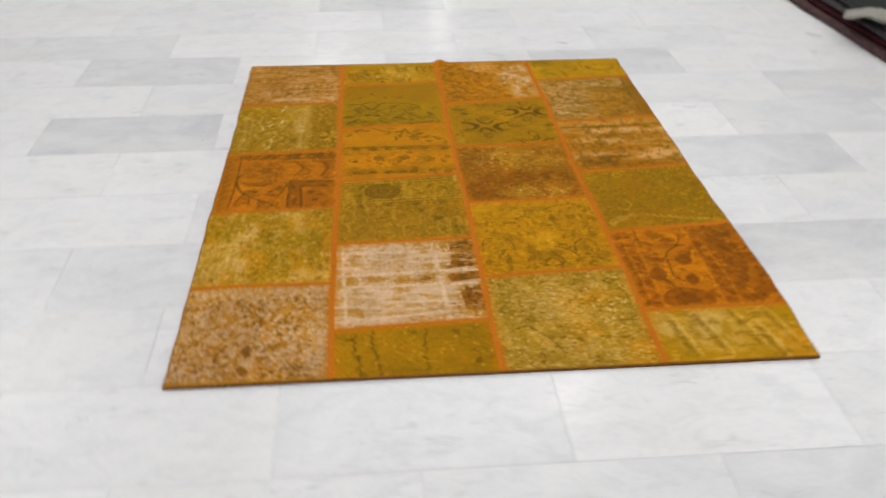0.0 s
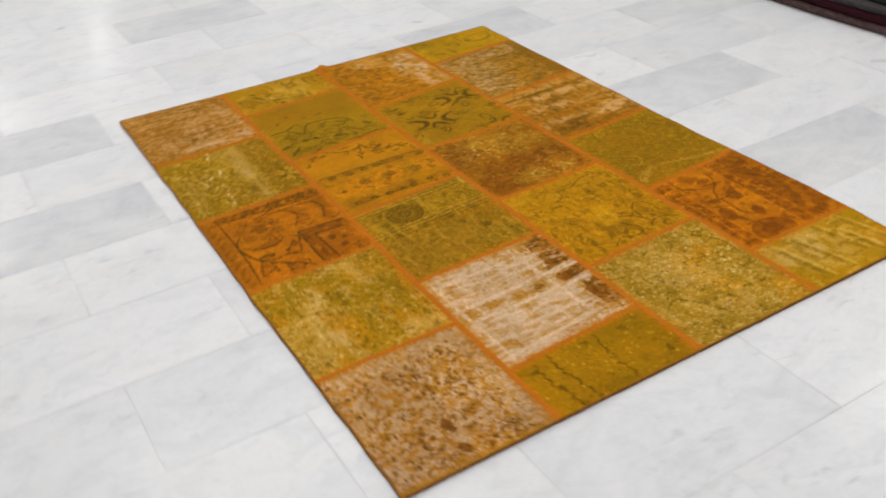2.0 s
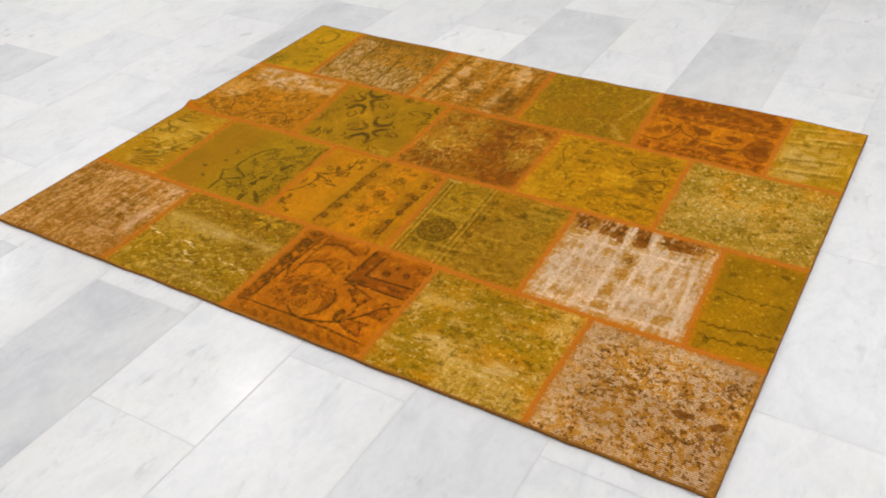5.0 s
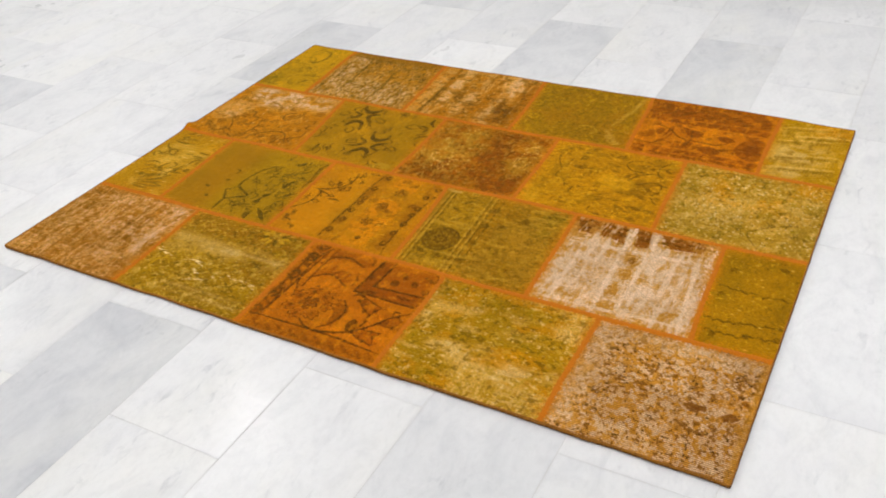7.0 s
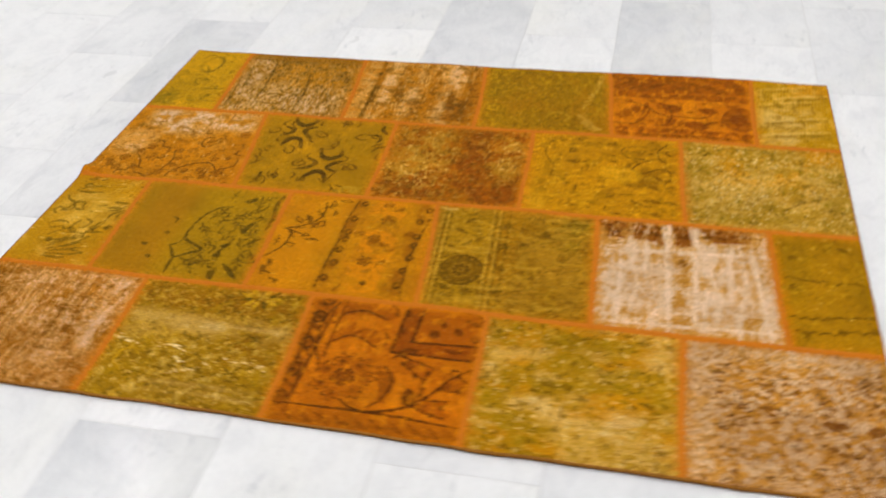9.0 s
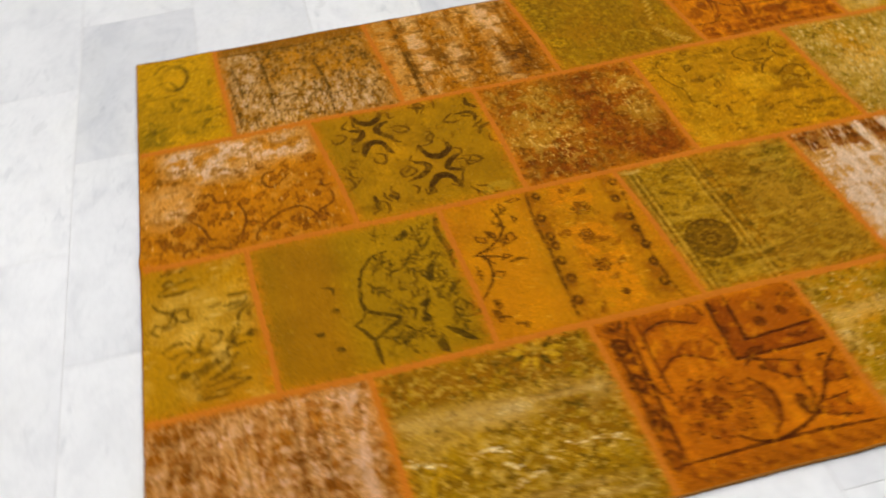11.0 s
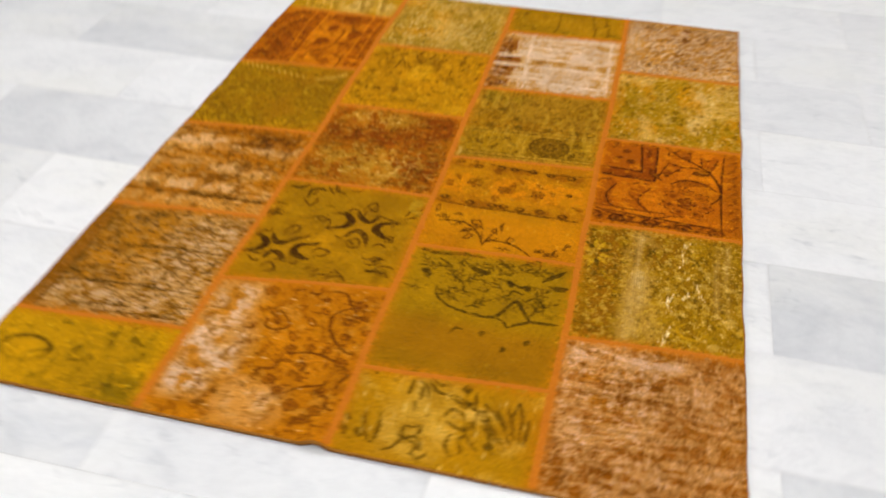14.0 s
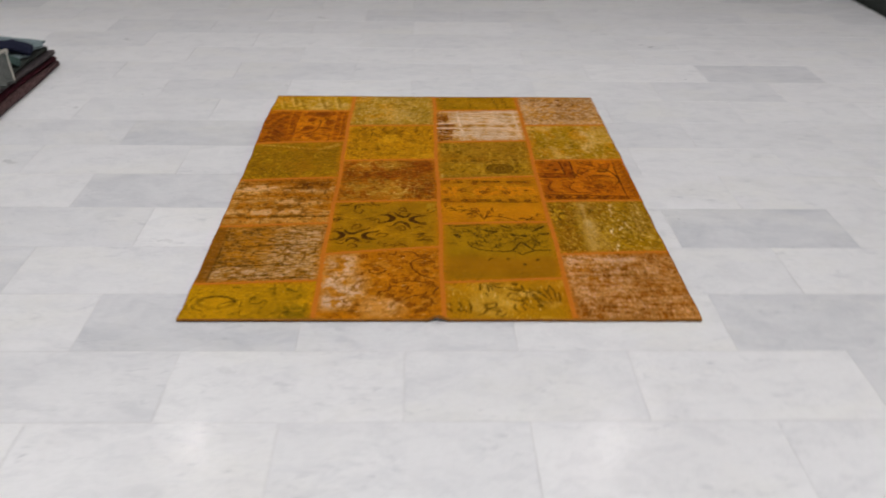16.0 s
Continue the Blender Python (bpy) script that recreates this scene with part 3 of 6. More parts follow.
def paint_threadbare(p):
    p.mottle([(232, 198, 158), (224, 186, 142)], 24, 16, 1)
    rich = np.clip(p.within(0.05, 0.33, -0.1, 0.30, 0.06) * 0.75 + 0.4 * step(0.42, 0.62, p.n(7, 5, 5, 2)), 0, 1)
    p.tufts((206, 136, 24), 0.0090, 0.0075, 0.40, 1.05, 1, 0.75 + 0.25 * rich)
    p.tufts((186, 116, 24), 0.0070, 0.0060, 0.20, 0.8, 2, 0.6 + 0.4 * rich)
    p.tufts((130, 66, 16), 0.0064, 0.0064, 0.16, 1.1, 3)
    p.tufts((92, 44, 14), 0.0050, 0.0056, 0.08, 1.3, 4)
    p.tufts((240, 214, 178), 0.0060, 0.0070, 0.06, 0.6, 5)
    for pts in ([(0.166, 0.135), (0.181, 0.119), (0.171, 0.1), (0.154, 0.109)], [(0.163, 0.059), (0.178, 0.04), (0.168, 0.026), (0.154, 0.04)], [(0.213, 0.032), (0.224, 0.022), (0.21, 0.014)], [(0.166, 0.112), (0.18, 0.096), (0.167, 0.088)]):
        p.blob(pts, (128, 54, 12), 0.8, 0.3)
    p.mix((230, 198, 158), np.maximum(p.within(0.02, 0.36, 0.33, 0.40, 0.02), p.within(0.31, 0.37, 0.02, 0.38, 0.02)) * 0.4)
    p.bare = 0.5 + 0.5 * np.clip(0.55 + 0.6 * step(0.44, 0.60, p.n(13, 11, 6, 2)) - 0.3 * rich, 0.05, 1)
    p.band("y", -0.01, 0.014, (206, 150, 70), 0.6, 0.006)


def paint_streaked_olive(p):
    p.mottle([(186, 142, 18), (174, 142, 26)], 16, 12, 1)
    p.mix((156, 130, 20), step(0.42, 0.62, p.n(24, 16, 3, 3)) * 0.4)
    p.mix((204, 134, 8), step(0.48, 0.64, p.n(18, 11, 6, 3)) * 0.55)
    for x, w in ((0.095, 0.034), (0.262, 0.030)):
        m = np.exp(-(((p.X - x + 0.06 * (p.n(4, 8, 8) - 0.5)) / w) ** 2))
        p.mix((222, 194, 126), m * step(0.36, 0.64, p.n(60, 16, 13)) * 0.7, 0.55)
    p.wear((218, 190, 122), 0.34, 1, 0.45, 14, 8)
    p.tufts((100, 80, 8), 0.0070, 0.0085, 0.20, 0.8, 1)
    p.tufts((204, 180, 92), 0.0065, 0.0090, 0.18, 0.65, 2)
    p.tufts((160, 140, 14), 0.011, 0.012, 0.16, 0.6, 3)
    p.tufts((226, 204, 142), 0.0055, 0.0075, 0.07, 0.8, 4)
    p.mix((226, 200, 140), p.within(0.07, 0.13, 0.42, 0.52, 0.02) * step(0.42, 0.56, p.n(40, 20, 17, 2)) * 0.6, 1.0)


def paint_ornate_corner(p):
    dark, red, deep = (88, 28, 2), (164, 72, 4), (124, 46, 3)
    p.mottle([(192, 92, 3), (206, 112, 4)], 20, 20, 1)
    p.speckle((160, 80, 7), 120, 0.30, 0.3, 11)
    p.mix((176, 82, 6), step(0.46, 0.64, p.n(11, 11, 14, 3)) * 0.5)
    p.band("y", 1.118, 1.2, (158, 74, 5), 0.8)
    p.band("x", -0.02, 0.048, (172, 88, 8), 0.75)
    p.band("x", 0.012, 0.026, (138, 62, 6), 0.5, 0.005, 0.6)
    for pts, w in (([(0.039, 1.15), (0.178, 1.146), (0.32, 1.149)], 0.007), ([(0.06, 1.125), (0.189, 1.119), (0.353, 1.111)], 0.007), ([(0.187, 1.094), (0.251, 1.094), (0.365, 1.094)], 0.005), ([(0.053, 1.129), (0.055, 1.005), (0.053, 0.893), (0.046, 0.785)], 0.007)):
        p.curve(pts, w, dark, 0.85, 0.25)
    for x, y in [(0.066, 1.144), (0.142, 1.142), (0.219, 1.141), (0.299, 1.14), (0.357, 1.135)]:
        p.disc(x, y, 0.022, 0.017, dark, 0.8, 0.55)
        p.disc(x, y, 0.008, 0.006, dark, 0.6)
    for k in range(9):
        x = 0.07 + 0.033 * k
        p.curve([(x - 0.012, 1.124), (x + 0.002, 1.140), (x + 0.010, 1.158)], 0.011, dark, 0.5, 0.5)
    for k in range(10):
        y = 0.79 + 0.036 * k
        p.curve([(0.016, y - 0.012), (0.026, y), (0.038, y + 0.016)], 0.010, deep, 0.55, 0.5)
    # inner corner block
    p.blob([(0.22, 0.96), (0.283, 0.959), (0.359, 0.952), (0.37, 0.901), (0.357, 0.797), (0.289, 0.772), (0.219, 0.779), (0.219, 0.873)], (164, 74, 4), 0.85, 0.2, None, False)
    p.blob([(0.22, 0.96), (0.283, 0.959), (0.359, 0.952), (0.363, 0.917), (0.304, 0.922), (0.255, 0.924), (0.258, 0.855), (0.262, 0.779), (0.22, 0.783), (0.219, 0.873)], (142, 54, 3), 0.75, 0.3, None, False)
    for pts in ([(0.22, 0.96), (0.283, 0.959), (0.362, 0.953)], [(0.22, 0.96), (0.219, 0.873), (0.22, 0.783)], [(0.255, 0.924), (0.304, 0.922), (0.365, 0.919)], [(0.255, 0.924), (0.258, 0.855), (0.263, 0.776)]):
        p.stroke(pts, 0.0065, dark, 0.9, 0.2)
    for pts in ([(0.283, 0.959), (0.295, 0.956), (0.289, 0.945), (0.275, 0.947)], [(0.34, 0.96), (0.352, 0.957), (0.341, 0.944), (0.325, 0.946)], [(0.278, 0.893), (0.298, 0.889), (0.288, 0.87), (0.273, 0.877)], [(0.321, 0.883), (0.333, 0.878), (0.314, 0.862), (0.306, 0.87)], [(0.301, 0.845), (0.311, 0.835), (0.296, 0.823), (0.287, 0.834)], [(0.279, 0.806), (0.297, 0.797), (0.283, 0.785), (0.268, 0.792)], [(0.335, 0.826), (0.334, 0.803), (0.331, 0.789), (0.319, 0.798)], [(0.225, 0.942), (0.237, 0.925), (0.233, 0.901), (0.222, 0.915)], [(0.243, 0.856), (0.245, 0.835), (0.242, 0.814), (0.234, 0.832)]):
        p.blob(pts, dark, 0.7, 0.35)
    p.curve([(0.358, 0.807), (0.344, 0.793), (0.323, 0.788)], 0.006, dark, 0.7)
    # toothed leaves
    p.frond([(0.287, 1.103), (0.315, 1.09), (0.329, 1.07), (0.333, 1.041), (0.322, 1.01), (0.313, 0.993)], 0.042, 8, 1, (158, 68, 4), dark)
    p.frond([(0.223, 1.1), (0.243, 1.078), (0.255, 1.055), (0.246, 1.023), (0.225, 0.989)], 0.040, 7, 1, (158, 68, 4), dark)
    p.curve([(0.255, 1.055), (0.268, 1.043), (0.279, 1.029)], 0.010, deep, 0.7)
    p.frond([(0.067, 0.967), (0.092, 0.945), (0.126, 0.935), (0.154, 0.94), (0.18, 0.962)], 0.034, 7, 1, (150, 68, 5), dark)
    # rosette
    cx, cy = 0.138, 1.037
    p.flower(cx, cy, 0.068, 7, (178, 86, 4), dark, 0.7, 15, 0.0)
    for k in range(7):
        q = math.radians(360 / 7 * k + 15)
        x, y = cx + 0.044 * math.cos(q), cy + 0.044 * math.sin(q)
        p.disc(x, y, 0.0135, 0.0115, (150, 64, 4), 0.75, 0.0, 0.5)
        p.disc(x, y, 0.006, 0.005, dark, 0.6)
    p.flower(cx, cy, 0.026, 5, deep, dark, 0.75, 40, 0.4)
    # branch, tulips, buds
    p.curve([(0.365, 1.094), (0.334, 1.116), (0.28, 1.128), (0.23, 1.121), (0.193, 1.111), (0.171, 1.097)], 0.006, dark, 0.8, 0.3)
    p.curve([(0.08, 1.025), (0.061, 0.997), (0.056, 0.961), (0.067, 0.921), (0.084, 0.888), (0.115, 0.856), (0.163, 0.824), (0.197, 0.788)], 0.0075, dark, 0.9, 0.2)
    p.curve([(0.164, 0.879), (0.129, 0.871), (0.104, 0.877)], 0.006, dark, 0.85, 0.25)
    p.curve([(0.202, 0.95), (0.214, 0.939), (0.206, 0.919), (0.189, 0.903)], 0.008, dark, 0.85, 0.25)
    p.curve([(0.275, 0.984), (0.255, 0.977), (0.237, 0.979)], 0.007, dark, 0.8)
    p.curve([(0.365, 1.003), (0.352, 0.981), (0.329, 0.974)], 0.008, dark, 0.75)
    for pts in ([(0.191, 0.926), (0.206, 0.913), (0.196, 0.888), (0.188, 0.861), (0.173, 0.869), (0.153, 0.872), (0.163, 0.894)], [(0.137, 0.838), (0.159, 0.829), (0.177, 0.809), (0.164, 0.792), (0.136, 0.8), (0.131, 0.82)], [(0.084, 0.882), (0.105, 0.865), (0.103, 0.84), (0.109, 0.815), (0.09, 0.825), (0.063, 0.814), (0.069, 0.842), (0.073, 0.863)]):
        p.blob(pts, red, 0.8, 0.3, dark, False)
        p.blob([(0.45 * x + 0.55 * pts[0][0], 0.45 * y + 0.55 * pts[0][1]) for x, y in pts], deep, 0.7, 0.3)
        for x, y in pts[::2]:
            p.disc(x, y, 0.007, 0.006, dark, 0.7)
    p.blob([(0.085, 0.9), (0.109, 0.907), (0.128, 0.899), (0.113, 0.881), (0.091, 0.881)], dark, 0.9, 0.15)
    p.curve([(0.173, 0.823), (0.189, 0.823), (0.188, 0.808)], 0.006, dark, 0.8)
    p.tufts((216, 130, 10), 0.012, 0.009, 0.10, 0.6, 21)
    p.tufts((128, 48, 3), 0.010, 0.008, 0.10, 0.5, 22)


def paint_cracked_olive(p):
    p.mottle([(150, 113, 12), (160, 125, 22)], 18, 10, 1)
    p.mix((146, 86, 6), np.maximum(p.within(0.275, 0.34, 1.20, 1.60, 0.03), 0.7 * p.within(0.14, 0.30, 1.17, 1.30, 0.04)) * 0.6)
    p.mix((196, 168, 96), p.within(0.19, 0.26, 1.18, 1.56, 0.025) * step(0.34, 0.56, p.n(24, 9, 5, 3)) * 0.7, 0.5)
    p.tufts((98, 78, 8), 0.0075, 0.0075, 0.22, 0.85, 1)
    p.tufts((204, 178, 86), 0.0065, 0.0080, 0.22, 0.75, 2)
    p.tufts((176, 146, 12), 0.013, 0.012, 0.16, 0.6, 3)
    p.tufts((206, 190, 118), 0.013, 0.012, 0.16, 0.6, 5, p.within(0.0, 0.19, 1.20, 1.58, 0.04))
    p.tufts((222, 202, 134), 0.0050, 0.0065, 0.07, 0.7, 4, 1 - 0.6 * p.within(0.27, 0.37, 1.17, 1.60, 0.03))
    # strips where only pale warp threads are left
    for x, w, y0, y1, a in ((0.238, 0.011, 1.19, 1.38, 0.6), (0.246, 0.019, 1.33, 1.57, 0.5), (0.226, 0.012, 1.30, 1.46, 0.4), (0.066, 0.008, 1.19, 1.42, 0.4), (0.042, 0.008, 1.19, 1.44, 0.4)):
        m = step(y0 - 0.02, y0 + 0.02, p.Y) * (1 - step(y1 - 0.03, y1 + 0.03, p.Y)) * np.exp(-(((p.X - x - 0.012 * (p.n(3, 8, 4) - 0.5)) / w) ** 2))
        p.mix((214, 194, 138), m * a * 0.75 * (0.35 + 0.65 * step(0.36, 0.54, p.n(60, 12, 5, 2))), 0.95)
    for pts, count in (([(0.102, 1.193), (0.132, 1.206), (0.141, 1.238), (0.137, 1.278), (0.144, 1.299), (0.121, 1.332), (0.101, 1.356), (0.089, 1.402)], 34), ([(0.177, 1.557), (0.167, 1.527), (0.157, 1.498)], 16), ([(0.163, 1.456), (0.167, 1.421), (0.16, 1.399)], 14), ([(0.133, 1.399), (0.121, 1.377)], 8), ([(0.153, 1.389), (0.173, 1.418)], 6)):
        p.crackle(pts, (236, 216, 164), 0.0030, count)
    for k in range(11):
        q = math.radians(33 * k + 8)
        p.leaf(0.336 + 0.026 * math.cos(q), 1.288 + 0.036 * math.sin(q), math.degrees(q), 0.034, 0.011, (196, 164, 40) if k % 3 else (78, 66, 8), 0.8, 0.0, 0.4)
    for x, y in ((0.103, 1.255), (0.208, 1.249)):
        p.sprig(x, y, 60, 4, 0.032, (84, 68, 8), 0.6)
    p.curve([(0.08, 1.495), (0.10, 1.522), (0.13, 1.52), (0.145, 1.498), (0.13, 1.48)], 0.008, (196, 158, 26), 0.7)


def paint_rust_cross(p):
    p.mottle([(152, 78, 20), (168, 98, 52), (178, 114, 78)], 22, 16, 1)
    p.mix((196, 116, 12), p.within(0.20, 0.32, 1.64, 1.76, 0.04) * step(0.40, 0.6, p.n(30, 24, 6, 3)) * 0.7)
    p.mix((156, 80, 8), p.within(0.0, 0.37, 1.86, 1.97, 0.03) * step(0.34, 0.58, p.n(18, 24, 9, 3)) * 0.8)
    p.mix((140, 66, 8), p.within(0.16, 0.26, 1.68, 1.75, 0.02) * step(0.4, 0.55, p.n(44, 36, 10, 2)) * 0.7)
    p.streaks((212, 166, 136), "x", 100, 0.48, 0.6, 2, -0.2, 6)
    p.streaks((210, 164, 132), "y", 90, 0.50, 0.5, 1, 0.3, 5)
    p.tufts((122, 58, 10), 0.011, 0.0060, 0.26, 0.6, 1)
    p.tufts((224, 184, 156), 0.010, 0.0055, 0.18, 0.75, 2, 0.4 + 0.7 * p.within(0.16, 0.37, 1.57, 1.88, 0.05))
    p.tufts((116, 54, 10), 0.0055, 0.014, 0.16, 0.6, 3)
    p.tufts((218, 178, 150), 0.0050, 0.013, 0.14, 0.6, 6)
    p.tufts((108, 54, 14), 0.007, 0.0055, 0.07, 0.6, 4)
    p.mix((224, 186, 154), np.maximum(p.within(0.13, 0.36, 1.60, 1.635, 0.012), p.within(0.20, 0.37, 1.80, 1.83, 0.012)) * step(0.36, 0.56, p.n(20, 60, 26, 2)) * 0.6, 0.3)
    for y in (1.66, 1.705, 1.745, 1.79, 1.835):
        p.stroke([(0.10 + 0.3 * (y - 1.6), y), (0.36, y + 0.006)], 0.0042, (220, 180, 140), 0.4, 0.8)
        p.stroke([(0.12, y + 0.012), (0.36, y + 0.018)], 0.0042, (116, 56, 12), 0.5, 0.7)
    p.flecks((230, 194, 150), 90, 0.010, 0.0013, "x", 0.6)


def paint_plain_olive(p):
    p.mottle([(172, 130, 4), (160, 124, 4)], 12, 22, 1)
    p.mix((182, 134, 4), step(0.46, 0.66, p.n(8, 8, 14, 3)) * 0.5)
    p.speckle((130, 96, 6), 120, 0.30, 0.3, 11)
    dark = (104, 78, 4)
    for pts in ([(0.457, 0.17), (0.453, 0.149), (0.454, 0.127), (0.455, 0.105), (0.464, 0.085), (0.464, 0.055), (0.473, 0.026), (0.472, -0.001)], [(0.416, 0.165), (0.411, 0.138), (0.413, 0.114), (0.412, 0.087), (0.425, 0.059), (0.424, 0.032), (0.428, 0.005)], [(0.584, 0.173), (0.58, 0.138), (0.575, 0.106), (0.581, 0.082)], [(0.573, 0.067), (0.58, 0.041), (0.578, 0.013)]):
        for a, b in zip(pts, pts[1:]):
            p.curve([a, (0.5 * (a[0] + b[0]) + 0.006, 0.5 * (a[1] + b[1])), b], 0.0065, dark, 0.8, 0.5)
    for x, y in [(0.657, 0.152), (0.553, 0.157), (0.405, 0.142), (0.424, 0.071), (0.436, 0.006), (0.698, 0.042)]:
        p.flower(x, y, 0.012, 5, dark, None, 0.65)
    p.tufts((112, 86, 4), 0.009, 0.006, 0.05, 0.7, 3)
    p.tufts((200, 170, 50), 0.008, 0.006, 0.05, 0.8, 4)
    p.flecks((226, 200, 110), 30, 0.0022, 0.004, "x", 0.85)


def paint_bleached(p):
    p.mottle([(212, 166, 110), (204, 154, 94)], 14, 12, 1)
    p.mix((228, 196, 162), np.maximum(p.within(0.40, 0.52, 0.22, 0.55, 0.05), np.maximum(p.within(0.53, 0.66, 0.38, 0.56, 0.04), p.within(0.52, 0.66, 0.20, 0.33, 0.04))) * 0.75, 0.3)
    p.tufts((190, 128, 40), 0.013, 0.012, 0.18, 0.9, 1)
    p.tufts((232, 204, 172), 0.0050, 0.0190, 0.20, 0.75, 2)
    p.tufts((232, 204, 172), 0.0190, 0.0048, 0.20, 0.75, 3)
    p.tufts((176, 120, 60), 0.0075, 0.0065, 0.14, 0.5, 4)
    for pts in ([(0.614, 0.41), (0.627, 0.391), (0.605, 0.37), (0.572, 0.376), (0.573, 0.396)], [(0.55, 0.403), (0.565, 0.379), (0.529, 0.37), (0.517, 0.388)], [(0.478, 0.411), (0.488, 0.386), (0.454, 0.377), (0.435, 0.398)], [(0.417, 0.408), (0.428, 0.371), (0.396, 0.373), (0.388, 0.4)]):
        p.blob(pts, (182, 118, 26), 0.7, 0.6)
    p.blob([(0.608, 0.399), (0.615, 0.384), (0.591, 0.379), (0.59, 0.393)], (130, 64, 14), 0.7, 0.3)
    for pts in ([(0.613, 0.541), (0.617, 0.506), (0.586, 0.504), (0.583, 0.536)], [(0.623, 0.466), (0.622, 0.43), (0.594, 0.433), (0.597, 0.463)], [(0.627, 0.331), (0.629, 0.301), (0.6, 0.297), (0.594, 0.323)], [(0.625, 0.249), (0.621, 0.224), (0.596, 0.225), (0.597, 0.247)], [(0.578, 0.244), (0.579, 0.22), (0.553, 0.223)], [(0.42, 0.266), (0.43, 0.233), (0.405, 0.23), (0.396, 0.259)], [(0.42, 0.349), (0.424, 0.328), (0.401, 0.329)]):
        p.blob(pts, (196, 134, 40), 0.5, 0.8)
    for pts in ([(0.741, 0.595), (0.75, 0.513), (0.743, 0.446), (0.66, 0.429), (0.676, 0.471), (0.674, 0.556)], [(0.748, 0.42), (0.757, 0.372), (0.666, 0.363), (0.66, 0.403)], [(0.736, 0.353), (0.749, 0.241), (0.693, 0.235), (0.685, 0.317)]):
        p.blob(pts, (150, 62, 12), 0.92, 0.2, None, False)
        for a, b in zip(pts[: len(pts) // 2], pts[::-1]):
            for s in (0.25, 0.6):
                x, y = a[0] + (b[0] - a[0]) * s, a[1] + (b[1] - a[1]) * s
                p.stroke([(x - 0.002, y - 0.04), (x + 0.002, y + 0.04)], 0.006, (104, 40, 8), 0.75, 0.5)
    p.tufts((112, 44, 10), 0.006, 0.020, 0.14, 0.9, 5, p.within(0.655, 0.76, 0.2, 0.60, 0.01))
    for pts in ([(0.752, 0.424), (0.656, 0.413)], [(0.743, 0.433), (0.641, 0.423)], [(0.748, 0.366), (0.654, 0.354)], [(0.732, 0.206), (0.652, 0.21)], [(0.657, 0.571), (0.608, 0.567)]):
        p.stroke(pts, 0.008, (232, 206, 176), 0.8, 0.5)
    for pts, w in (([(0.741, 0.419), (0.587, 0.417), (0.362, 0.415)], 0.014), ([(0.745, 0.362), (0.576, 0.358), (0.359, 0.355)], 0.012), ([(0.627, 0.562), (0.639, 0.398), (0.646, 0.193)], 0.013), ([(0.385, 0.554), (0.39, 0.393), (0.397, 0.205)], 0.009), ([(0.698, 0.237), (0.521, 0.225), (0.389, 0.212)], 0.009), ([(0.654, 0.525), (0.512, 0.521), (0.383, 0.519)], 0.008)):
        p.curve(pts, w, (238, 212, 182), 0.7, 0.6, 0.2)
    p.mix((234, 206, 174), p.within(0.42, 0.60, 0.27, 0.35, 0.02) * step(0.30, 0.55, p.n(24, 20, 31, 2)) * 0.6)
    p.tufts((232, 204, 172), 0.0170, 0.0040, 0.12, 0.6, 6)
    p.streaks((202, 148, 84), "x", 40, 0.52, 0.5, 7, 0.0, 5)
    p.streaks((234, 208, 178), "x", 60, 0.54, 0.6, 8, 0.2, 7)
    p.flecks((240, 218, 190), 90, 0.010, 0.0014, "x", 0.6)
    p.flecks((238, 214, 186), 90, 0.0014, 0.010, "y", 0.6)


